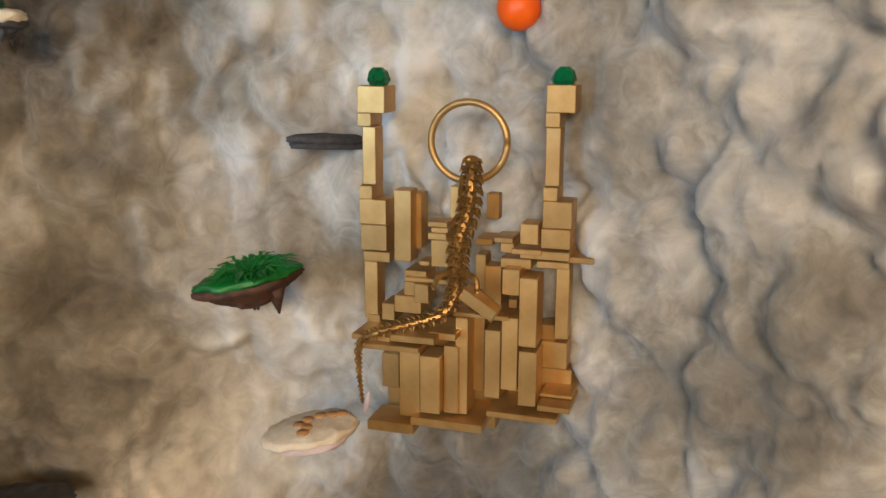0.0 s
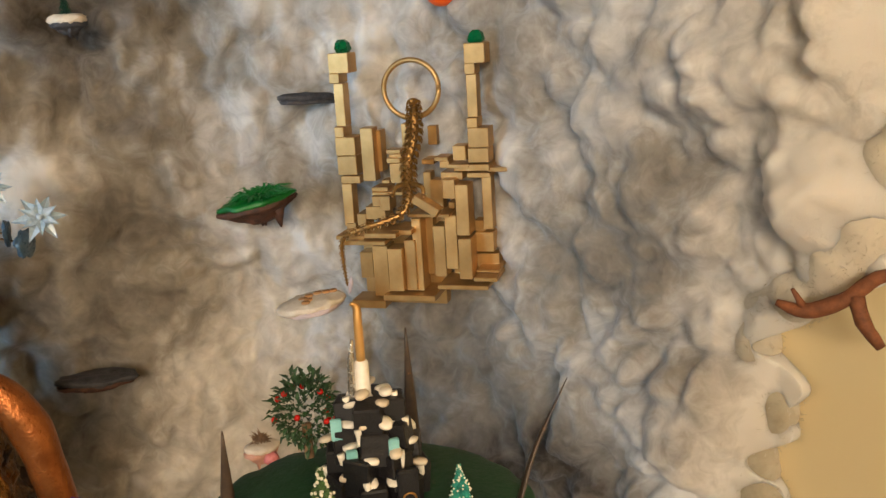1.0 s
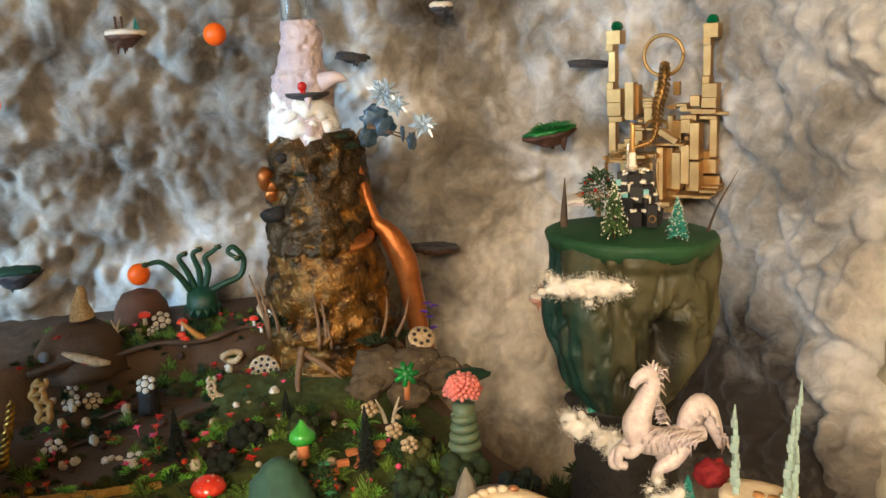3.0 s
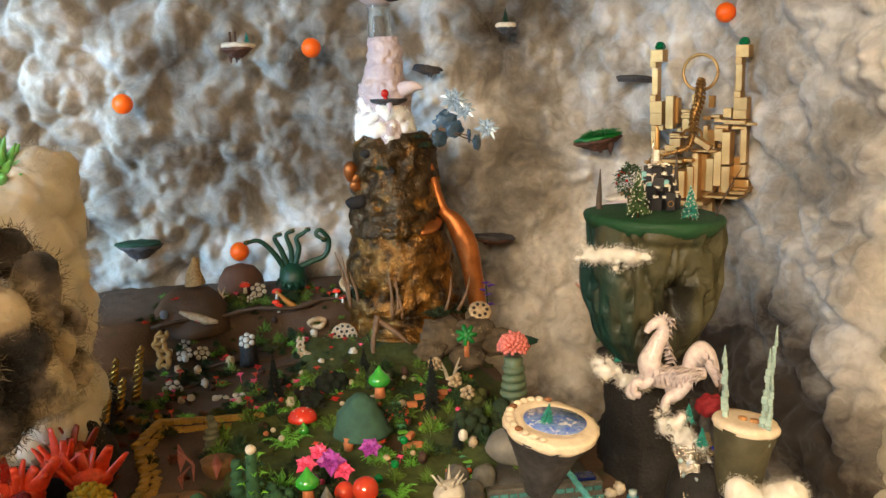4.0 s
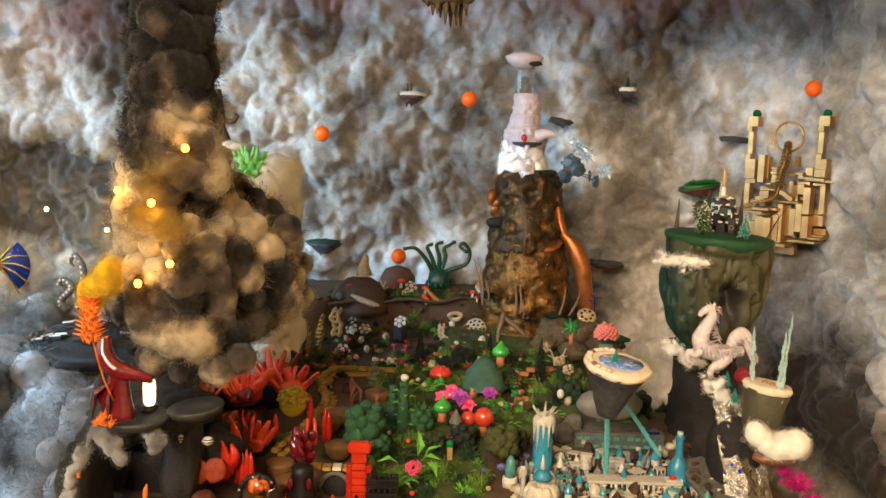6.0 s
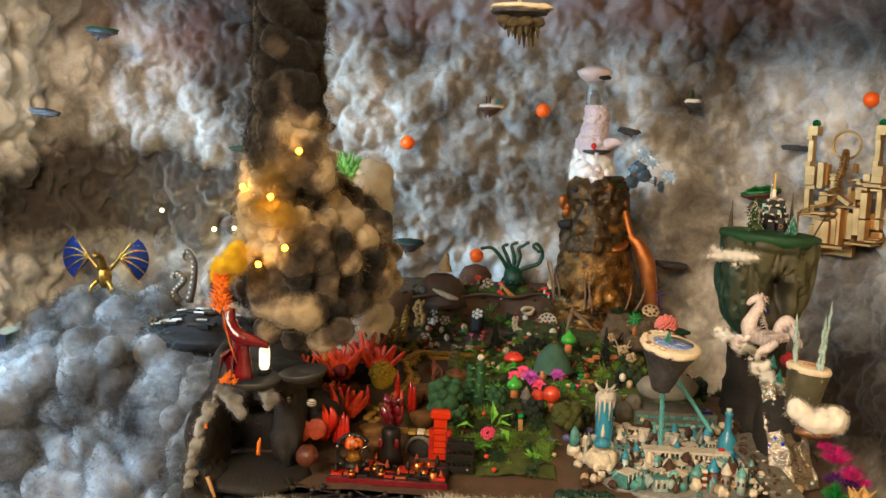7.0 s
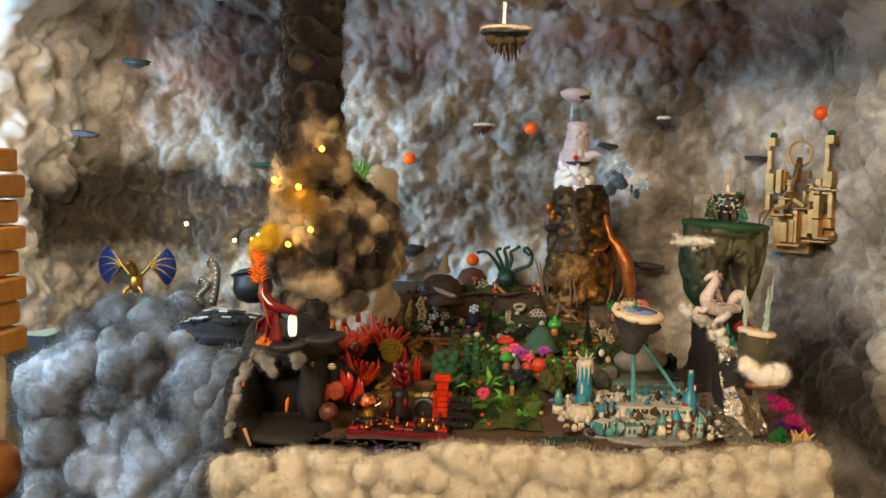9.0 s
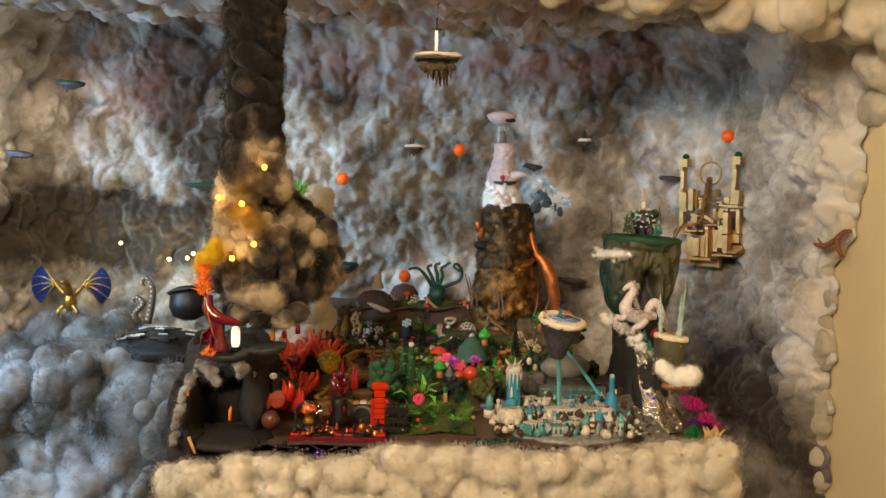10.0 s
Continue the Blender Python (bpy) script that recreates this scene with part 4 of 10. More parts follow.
def painted(name, base, layers, rough=0.5):
    """Clay painted over in layers, each laid on by a layer of the mesh."""
    m = stuff(name, *base, rough=rough, size=0.03, fine=0.004, bump=0.5, vary=0)
    nodes, links = m.node_tree.nodes, m.node_tree.links
    b = nodes["Principled BSDF"]
    out = b.inputs["Base Color"].links[0].from_socket
    for key, colour in layers:
        at = nodes.new("ShaderNodeAttribute")
        at.attribute_name = key
        over = nodes.new("ShaderNodeMix")
        over.data_type = "RGBA"
        over.inputs[7].default_value = (*rgb(colour), 1)
        links.new(at.outputs["Fac"], over.inputs[0])
        links.new(out, over.inputs[6])
        out = over.outputs[2]
    links.new(out, b.inputs["Base Color"])
    return m


v, nu, nv, teal, soot = folded_cliff()
me = grid_mesh("cliff", v, nu, nv, True)
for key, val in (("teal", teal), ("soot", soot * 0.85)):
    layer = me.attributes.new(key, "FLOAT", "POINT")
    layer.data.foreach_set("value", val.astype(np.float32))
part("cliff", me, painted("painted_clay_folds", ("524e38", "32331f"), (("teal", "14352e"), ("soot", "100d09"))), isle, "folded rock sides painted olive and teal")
part("turf", rough_lathe([(0.084, 0.19), (0.091, 0.199), (0.0925, 0.205), (0.09, 0.2095), (0.08, 0.212), (0.06, 0.214), (0.01, 0.216)], 120, (0, 0, 0), 0.005, 9, 0.035, 3), GREENTOP, isle, "flat green painted top")
part("crystal_speck", Geo().ball((-0.012, -0.098, 0.072), 0.003, 0.003, 0.005), stuff("blue_gem", "2038d8", "1828a0", rough=0.15, size=0.01), isle, "small blue gem")
trunk = solo("rock_column", rough_lathe([(0.085, 0.0), (0.07, 0.06), (0.058, 0.12), (0.05, 0.18), (0.045, 0.225), (0.055, 0.245)], 60, (0, 0, 0), 0.014, 19, 0.04), BLACKROCK, (0.462, 0.39, 0.765), "black rocky column under the green island", "rock")


def twig_bush(name, x, y, z, r, leafs, berry, label, seed, parent=None):
    ob = thing(name, (x, y, z), label, "bush", group="berry bushes")
    r2 = random.Random(seed)
    g = Geo()
    for n in range(380):
        e, a = 1 - 2 * (n + 0.5) / 380, n * 2.4
        c = math.sqrt(1 - e * e)
        p = np.array((c * math.cos(a), c * math.sin(a), 1.25 * e)) * r * r2.uniform(0.6, 0.95) + (0, 0, r * 1.1)
        g.leaf(p, p + np.array((c * math.cos(a) + r2.uniform(-0.8, 0.8), c * math.sin(a) + r2.uniform(-0.8, 0.8), e + r2.uniform(-0.5, 0.8))) * r * 0.22, r * 0.16, 0.15, 0.0004)
    part("leaves", g, leafs, ob, smooth=False)
    for n in range(12):
        a, e = r2.uniform(0, 6.28), r2.uniform(0.2, 1.5)
        k = r * 0.95 * math.sqrt(max(0.1, 1 - (e - 0.7) ** 2))
        part("berry", Geo().ball((k * math.cos(a), k * math.sin(a), (e + 0.25) * r), r * 0.1, segments=8, rings=6), berry, ob)
    return ob


FROSTGREEN = stuff("flocked_fir_green", "4c6a3a", "2c4424", rough=0.8, size=0.006, fine=0.001, island=True, vary=0.35)
HOLLY = stuff("holly_green", "2c4a26", "1a3018", rough=0.6, size=0.006, island=True, vary=0.4)
WHITEPAINT = stuff("white_paint_drips", "e8e4da", "d4ccbc", rough=0.5, size=0.006, fine=0.001, bump=0.3)


# ---- golden wall castle ----
castle = thing("golden_castle", (0.799, 0.977, 1.1), "golden castle of painted wooden blocks on the cloud wall", "castle", turn=-43.5)


def block(x, z, w, h, front, depth):
    """One painted block: middle, size, and how far its face stands forward."""
    g = Geo().box(0, 0, 0, w, depth, h, bevel=0.0007)
    ob = part("block", g, GOLD, castle, smooth=False)
    ob.location = (x, -front + depth / 2, z - 1.1)


block(-0.0915, 1.4209, 0.0264, 0.0246, 0, 0.03)
block(-0.0985, 1.4024, 0.0133, 0.0124, 0, 0.03)
block(-0.0955, 1.3689, 0.0128, 0.0539, -0.004, 0.02)
block(-0.0978, 1.335, 0.0124, 0.0129, 0, 0.03)
block(-0.091, 1.3167, 0.0266, 0.0238, 0, 0.03)
block(-0.0897, 1.2925, 0.0261, 0.0247, 0.002, 0.03)
block(-0.0874, 1.2738, 0.0263, 0.01, 0, 0.02)
block(-0.0943, 1.2401, 0.0133, 0.0564, -0.002, 0.02)
block(-0.0915, 1.2117, 0.0128, 0.0092, 0, 0.02)
block(0.0831, 1.4255, 0.0252, 0.024, 0, 0.03)
block(0.0766, 1.4072, 0.0127, 0.0127, 0, 0.03)
block(0.0769, 1.3747, 0.0129, 0.0516, -0.004, 0.02)
block(0.0763, 1.3424, 0.013, 0.0121, 0, 0.03)
block(0.0831, 1.3241, 0.026, 0.0244, 0, 0.03)
block(0.0827, 1.3028, 0.0261, 0.0179, 0.002, 0.03)
block(0.0736, 1.2877, 0.0445, 0.0083, 0.004, 0.04)
block(0.1053, 1.2845, 0.0239, 0.0057, 0, 0.04)
block(0.0791, 1.2759, 0.0298, 0.0063, -0.01, 0.03)
block(0.0883, 1.2399, 0.0123, 0.0675, -0.012, 0.02)
block(0.0755, 1.2091, 0.0143, 0.0143, -0.02, 0.02)
block(0.082, 1.1897, 0.0247, 0.0254, -0.012, 0.03)
block(-0.0593, 1.3064, 0.0165, 0.0674, 0.006, 0.02)
block(-0.0503, 1.3086, 0.0083, 0.053, -0.01, 0.02)
block(-0.026, 1.3095, 0.0189, 0.0053, 0.004, 0.02)
block(-0.0253, 1.3035, 0.0164, 0.0054, 0, 0.02)
block(-0.0265, 1.2983, 0.0179, 0.0064, 0.004, 0.02)
block(-0.0247, 1.2815, 0.0174, 0.0258, 0, 0.025)
block(-0.0171, 1.323, 0.0082, 0.0375, -0.02, 0.02)
block(0.0234, 1.3276, 0.0115, 0.0239, -0.006, 0.012)
block(0.0172, 1.2953, 0.0158, 0.0063, 0, 0.03)
block(0.0364, 1.2994, 0.0176, 0.0052, 0.006, 0.03)
block(0.0395, 1.2921, 0.0124, 0.0088, 0.003, 0.03)
block(0.0593, 1.3062, 0.0163, 0.0185, 0.004, 0.025)
block(0.0575, 1.2902, 0.0271, 0.0051, 0.006, 0.03)
block(-0.0474, 1.261, 0.0217, 0.0066, 0.004, 0.03)
block(-0.0349, 1.2572, 0.0423, 0.0044, 0.01, 0.03)
block(-0.04, 1.2709, 0.01, 0.0044, 0, 0.02)
block(-0.0526, 1.2433, 0.0152, 0.0178, 0, 0.03)
block(-0.0391, 1.245, 0.0138, 0.0185, 0.012, 0.025)
block(-0.0553, 1.2308, 0.0265, 0.0167, 0.004, 0.03)
block(-0.0764, 1.2205, 0.0127, 0.017, 0, 0.03)
block(0.0454, 1.2628, 0.016, 0.0241, 0.012, 0.03)
block(0.0625, 1.2368, 0.0163, 0.0642, 0.016, 0.03)
block(0.046, 1.2765, 0.0282, 0.0095, -0.004, 0.03)
block(0.0232, 1.2515, 0.0161, 0.0382, -0.012, 0.02)
block(0.0096, 1.2545, 0.0098, 0.0494, -0.018, 0.02)
block(0.0195, 1.2308, 0.0527, 0.0043, 0.02, 0.07)
block(0.0459, 1.2407, 0.0079, 0.008, 0.004, 0.03)
block(0.0291, 1.1823, 0.0148, 0.0662, 0.01, 0.03)
block(0.0459, 1.1954, 0.0151, 0.0694, 0.014, 0.03)
block(0.0088, 1.1842, 0.0143, 0.076, -0.012, 0.02)
block(0.0001, 1.178, 0.0119, 0.0947, 0.012, 0.03)
block(-0.0089, 1.165, 0.0142, 0.0661, 0.016, 0.03)
block(-0.0372, 1.2107, 0.0419, 0.0065, 0.045, 0.06)
block(-0.0576, 1.2024, 0.0565, 0.0054, 0.05, 0.05)
block(-0.0789, 1.2067, 0.0379, 0.0055, 0.04, 0.05)
block(-0.0135, 1.2114, 0.0257, 0.0065, 0.03, 0.05)
block(-0.0693, 1.2069, 0.0224, 0.0045, 0.03, 0.05)
block(-0.0486, 1.1576, 0.0202, 0.0667, 0.018, 0.03)
block(-0.0262, 1.1614, 0.0191, 0.056, 0.026, 0.03)
block(-0.0782, 1.1573, 0.0176, 0.0354, -0.01, 0.03)
block(0.0638, 1.1749, 0.0165, 0.0521, 0.018, 0.03)
block(-0.0096, 1.1254, 0.0688, 0.0079, 0.03, 0.06)
block(-0.0646, 1.1161, 0.0456, 0.0105, 0.03, 0.04)
block(0.0604, 1.1397, 0.0651, 0.0055, 0.025, 0.06)
block(0.0887, 1.1492, 0.0297, 0.0055, 0.02, 0.05)
block(0.0873, 1.1543, 0.0298, 0.0033, 0, 0.05)
block(0.082, 1.1587, 0.0297, 0.0229, -0.03, 0.02)
block(-0.0339, 1.1513, 0.1126, 0.1062, -0.035, 0.02)
for x in (0.02, 0.042):
    block(x, 1.2, 0.012, 0.12, -0.03, 0.02)
tilted = part("block", Geo().box(0, 0, 0, 0.036, 0.02, 0.011, bevel=0.0007), GOLD, castle, smooth=False)
tilted.matrix_basis = pose(0.022, -0.03, 0.147, 0, 32, 0)
a = np.linspace(0, 2 * np.pi, 41)
g = Geo().tube([(0.0015 + 0.0352 * math.cos(t), 0, 0.286 + 0.0352 * math.sin(t)) for t in a], 0.0033, 10, 1)
part("ring", g, GOLD, castle, "thin golden hoop")
for x, z, turn, tip in ((-0.0895, 0.339, 20, 0.25), (0.083, 0.342, 70, -0.3)):
    g = Geo().lathe([(0.0075, 0), (0.0115, 0.005), (0.009, 0.013), (0.0045, 0.0165)], 7, m=pose(0, 0, 0, 0, 0, turn), rough=0.3, seed=turn)
    ob = part("gem", g, EMERALD, castle, "faceted emerald green gem", smooth=False)
    ob.location = (x, 0.013, z - 0.006)
# gilded serpent figure draped over the castle, one plain shape
line = smooth_line([(0.010, -0.02, 0.272), (0.012, -0.028, 0.25), (0.010, -0.03, 0.228), (0.003, -0.034, 0.2), (0.002, -0.034, 0.172), (0.0, -0.036, 0.153), (-0.009, -0.042, 0.137), (-0.036, -0.052, 0.128), (-0.063, -0.058, 0.12), (-0.082, -0.058, 0.108), (-0.084, -0.056, 0.08), (-0.082, -0.054, 0.048)], 64)
g = Geo()
thick = np.interp(np.linspace(0, 1, 64), [0, 0.1, 0.3, 0.5, 0.7, 1], [0.0062, 0.0072, 0.0068, 0.0046, 0.0036, 0.0015])
g.tube(line, thick * 0.75, 8, 1)
for n in range(0, 63):
    way = line[n + 1] - line[n]
    way = way / np.linalg.norm(way)
    for k in range(6 if n < 34 else 4):
        ang = k * 2 * np.pi / (6 if n < 34 else 4) + (n % 2) * 0.5
        out = np.cross(way, (0.1, 0.95, 0.2))
        out = out / np.linalg.norm(out)
        out2 = np.cross(way, out)
        d = math.cos(ang) * out + math.sin(ang) * out2
        g.leaf(line[n] + d * thick[n] * 0.5, line[n] + d * thick[n] * 1.7 + way * thick[n] * (0.9 if n % 2 else 0.5), thick[n] * 0.9, 0.15, 0.0008)
g.ball((0.010, -0.022, 0.273), 0.008, 0.006, 0.004, rough=0.3)
for sx in (-1, 1):
    g.tube([(0.004, -0.036, 0.175), (0.004 + sx * 0.016, -0.042, 0.172), (0.004 + sx * 0.02, -0.048, 0.16)], [0.004, 0.003, 0.002], 6)
    for k in (-1, 0, 1):
        g.leaf((0.004 + sx * 0.02, -0.048, 0.162), (0.004 + sx * 0.023 + k * 0.004, -0.055, 0.166), 0.003, 0.1)
serpent = solo("serpent_figure", g, BRONZE, (0, 0, 0), "gilded scaly serpent figure draped over the castle blocks", "figurine", smooth=False)
serpent.matrix_basis = castle.matrix_basis.copy()
g = Geo().ball((0, 0, 0), 0.003, 0.002, 0.011, rough=0.3)
blade = solo("shell_chip", g, SNOW, (0, 0, 0), "white shell chip hanging at the tail tip", "shell")
blade.matrix_basis = castle.matrix_basis @ pose(-0.077, -0.056, 0.05, 0, 12, 0)


# ---- floating islets and orange balls ----
def orange_ball(x, y, z):
    g = Geo().ball((0, 0, 0), 0.02, segments=28, rings=18)
    solo("orange_ball", g, ORANGE, (x, y, z), "plain orange plastic ball stuck in the cotton", "ball", group="orange balls in the clouds")


orange_ball(0.852, 0.981, 1.502)
orange_ball(0.033, 1.15, 1.455)
orange_ball(-0.342, 1.12, 1.354)
orange_ball(-0.138, 1.139, 1.041)


def islet(x, y, z, r, top, under, label, squash=0.6, drop=0.035, seed=1, tilt=0, stalactites=3):
    """A small floating island: a lumpy slab with rock teeth below."""
    ob = thing("floating_islet", (x, y, z), label, "floating islet", group="floating islets", tilt=(0, tilt))
    g = rough_lathe([(r * 0.8, -0.001), (r * 0.93, 0.002), (r * 0.9, 0.006), (r * 0.66, 0.0085), (r * 0.05, 0.01)], 48, (0, 0, 0), r * 0.2, seed, r * 0.45, 3)
    g.v = [v * (1, squash, 1) + np.stack([0 * v[:, 0], 0 * v[:, 0], 0.16 * r * (fbm(v, r * 0.4, seed + 2, 3) - 0.5)], 1) for v in g.v]
    part("top", g, top, ob)
    g = rough_lathe([(r * 0.2, -drop * 0.6), (r * 0.5, -drop * 0.34), (r * 0.82, -0.005), (r * 0.86, 0.0)], 40, (0, 0, 0), r * 0.2, seed + 3, r * 0.3, 4)
    g.v = [v * (1, squash, 1) for v in g.v]
    r2 = random.Random(seed)
    for n in range(stalactites):
        a, k = r2.uniform(0, 6.28), r2.uniform(0.1, 0.55)
        g.tube([(r * k * math.cos(a), squash * r * k * math.sin(a), -0.002), (r * k * math.cos(a), squash * r * k * math.sin(a), -drop * r2.uniform(0.6, 1.0))], [r * 0.24, 0.001], 8, 1, rough=0.4, seed=n + 1)
    part("underside", g, under, ob)
    return ob


gi = islet(0.625, 1.085, 1.252, 0.053, LEAFGREEN, ROCK, "green topped floating islet with brown rock teeth", 0.5, 0.042, 4, -8, 5)
moss_clump("moss_cover", 0.004, 0, 0.006, 0.044, LEAFGREEN, "ragged green moss", 3, gi, 0.14, 0.4, 300)
islet(0.722, 1.13, 1.372, 0.042, GREYROCK, GREYROCK, "thin grey and white driftwood islet on the cloud wall", 0.25, 0.006, 6, 3, 1)
wi = islet(0.643, 0.965, 1.142, 0.042, FROST, SNOW, "white frosted islet with a path of round wood chips", 0.8, 0.014, 8, -4, 0)
for x, y in ((-0.012, -0.016), (-0.006, -0.008), (-0.010, 0.0), (0.0, 0.006), (0.012, 0.008), (0.022, 0.004), (0.03, 0.002)):
    part("stepping_chip", Geo().lathe([(0.0052, 0), (0.0055, 0.001), (0.005, 0.002)], 9, (x, y, 0.0095)), WOODCHIP, wi)
i3 = islet(-0.113, 1.1, 1.458, 0.033, FROST, ROCK, "brown floating islet with two posts and a small fir", 0.6, 0.035, 12)
for x in (-0.012, -0.002):
    part("post", Geo().tube([(x, 0, 0.006), (x, 0, 0.03)], 0.0022, 7, 1), ROCK, i3)
i4 = islet(0.436, 1.12, 1.488, 0.022, FROST, GREYROCK, "grey floating islet with a small dark fir", 0.7, 0.024, 14)
islet(-0.324, 1.06, 1.08, 0.045, DARKGREEN, GREYROCK, "dark green mossy floating islet", 0.6, 0.045, 16, 0, 1)
islet(0.41, 1.165, 1.035, 0.055, GREYROCK, ROCK, "dark rocky islet topped with frost crystals", 0.5, 0.022, 18, 4, 4)
islet(0.272, 1.16, 1.405, 0.03, GREYROCK, GREYROCK, "dark bat shaped rock islet", 0.4, 0.018, 20, 8, 2)
islet(-1.17, 1.0, 1.628, 0.045, DARKGREEN, GREYROCK, "dark green floating islet", 0.6, 0.03, 22, 4)
islet(-1.265, 0.87, 1.402, 0.04, GREYROCK, GREYROCK, "thin grey floating islet", 0.5, 0.016, 24, 6)
islet(-0.762, 1.02, 1.322, 0.058, DARKGREEN, BLACKROCK, "dark mossy islet in the smoke", 0.5, 0.02, 26)
BRANCH = stuff("red_brown_driftwood", "8a5434", "5a3420", rough=0.7, size=0.008, fine=0.001, bump=0.6)
bi = thing("driftwood_branch", (0.965, 0.49, 1.205), "forked brown driftwood branch lying on cotton", "branch", turn=-60)
part("fork", Geo().tube([(-0.045, 0, -0.01), (-0.02, 0, -0.016), (0.012, 0.0, -0.002), (0.04, 0, 0.022), (0.062, 0, 0.026)], [0.003, 0.0075, 0.008, 0.007, 0.004], 9, rough=0.4), BRANCH, bi)
part("twig", Geo().tube([(0.022, 0, 0.004), (0.03, -0.005, -0.018), (0.046, -0.006, -0.04)], [0.008, 0.008, 0.004], 9, 3, rough=0.4), BRANCH, bi)
part("twig", Geo().tube([(-0.02, 0, -0.014), (-0.03, -0.006, 0.006)], [0.005, 0.002], 8, 2, rough=0.4), BRANCH, bi)


def bristle_tree(name, x, y, z, h, r, material, label, seed=1, tipped=None, parent=None, trunk=True):
    """A bottle-brush fir: a wire stem and rings of thin bristles."""
    ob = thing(name, (x, y, z), label, "tree", group="miniature trees") if parent is None else parent
    off = (0, 0, 0) if parent is None else (x, y, z)
    r2 = random.Random(seed)
    if trunk:
        part("trunk", Geo().tube([(0, 0, 0), (0, 0, h * 0.95)], [h * 0.02, h * 0.008], 6, 1), ROCK, ob, at=off)
    g, tips = Geo(), Geo()
    count = int(420 if h > 0.03 else 200)
    for n in range(count):
        k = n / count
        a, rr = r2.uniform(0, 6.283), r * (1 - k) ** 0.8 * r2.uniform(0.7, 1.08)
        zz = h * (0.1 + 0.88 * k)
        c, s = math.cos(a), math.sin(a)
        g.leaf((0.1 * rr * c, 0.1 * rr * s, zz + 0.12 * rr), (rr * c, rr * s, zz - 0.15 * rr), 0.15 * r + 0.0004, 0.12, 0.0003)
        if tipped and n % 3 == 0:
            tips.ball((0.97 * rr * c, 0.97 * rr * s, zz - 0.13 * rr), 0.05 * r, segments=5, rings=4)
    part("bristles", g, material, ob, smooth=False, at=off)
    if tipped:
        part("frosted_tip", tips, tipped, ob, "white flocked tips", at=off)
    return ob


bristle_tree("post_fir", 0.02, 0, 0.006, 0.022, 0.007, TEAL, "", 3, parent=i3, trunk=False)
bristle_tree("post_fir", -0.002, 0, 0.006, 0.032, 0.008, DARKGREEN, "", 4, parent=i4, trunk=False)

# ---- sword islet ----
sw = islet(-0.035, 0.065, 1.578, 0.05, FROST, GREYROCK, "white topped islet floating under the canopy", 0.75, 0.02, 31, 0, 4)
STEEL = stuff("polished_steel", "d8d4cc", "a8a4a0", rough=0.25, metal=0.9, size=0.02, bump=0.05)
part("hanging_thread", Geo().tube([(0.0, 0.04, 0.0), (0.0, 0.16, 0.14), (0.0, 0.26, 0.285)], 0.0004, 5, 2), GREYROCK, sw, "thin hanging thread")
swd = thing("toy_sword", (-0.036, 0.065, 1.588), "small steel sword standing in a white islet", "sword")
part("blade", Geo().box(0, 0, 0.022, 0.007, 0.002, 0.05, bevel=0.0008), STEEL, swd, smooth=False)
part("guard", Geo().box(0, 0, 0.049, 0.02, 0.003, 0.003, bevel=0.0008), BLACK, swd, smooth=False)
part("grip", Geo().tube([(0, 0, 0.05), (0, 0, 0.067)], 0.0016, 7, 1), BLACK, swd)
part("pommel", Geo().ball((0, 0, 0.069), 0.0028), BLACK, swd)
g = Geo()
for n in range(14):
    a = n * 2.4
    g.ball((0.03 * math.cos(a) * (n / 14) ** 0.5, 0.022 * math.sin(a) * (n / 14) ** 0.5, -0.016 - 0.002 * (n % 4)), 0.012, 0.01, 0.009, rough=0.4, seed=n)
    g.tube([(0.03 * math.cos(a) * (n / 14) ** 0.5, 0.022 * math.sin(a) * (n / 14) ** 0.5, -0.02), (0.032 * math.cos(a) * (n / 14) ** 0.5, 0.024 * math.sin(a), -0.03 - 0.026 * (n % 3) / 2)], [0.006, 0.001], 6, 1, rough=0.3)
part("hanging_moss", g, stuff("dry_moss", "5a4c34", "2c2618", rough=0.9, size=0.006, fine=0.001, bump=0.8), sw, "dry brown moss below")


# ---- things on the green island ----
bristle_tree("flocked_fir", 0.418, 0.318, 1.215, 0.062, 0.0175, FROSTGREEN, "frosted green bottle-brush fir on the green island", 5, WHITEPAINT)
bristle_tree("teal_fir", 0.482, 0.302, 1.212, 0.03, 0.0125, TEAL, "small teal bottle-brush fir with snowy tips", 6, WHITEPAINT)
bristle_tree("teal_fir", 0.492, 0.325, 1.213, 0.04, 0.012, TEAL, "small teal bottle-brush fir with snowy tips", 7, WHITEPAINT)
twig_bush("holly_bush", 0.457, 0.452, 1.222, 0.02, HOLLY, REDPAINT, "round green holly bush with red berries", 11)
g = Geo().tube([(0.457, 0.452, 1.205), (0.457, 0.452, 1.235)], 0.003, 7, 1)
part("bush_stem", g, BARK, isle, "thin bush stem").matrix_parent_inverse = isle.matrix_basis.inverted()
SPIKE = stuff("dark_horn", "4a3a2c", "241c16", rough=0.4, size=0.008, fine=0.001, bump=0.4, wear="8a6030", wear_at=0.6)
for x, y, h, lean, label in ((0.392, 0.395, 0.058, (0.002, 0, 0), "dark upright thorn"), (0.52, 0.435, 0.075, (0.0, 0.002, 0), "bronze upright thorn"), (0.535, 0.34, 0.06, (0.038, 0.005, 0), "dark leaning thorn")):
    g = Geo()
    g.tube([(0, 0, -0.004), (lean[0] * 0.4, lean[1], h * 0.4), (lean[0], lean[1], h)], [0.0045, 0.0036, 0.0005], 8, 4, flat=0.35)
    solo("horn_spike", g, SPIKE, (x, y, 1.212), label + " planted in the green island", "spike", group="horn spikes")
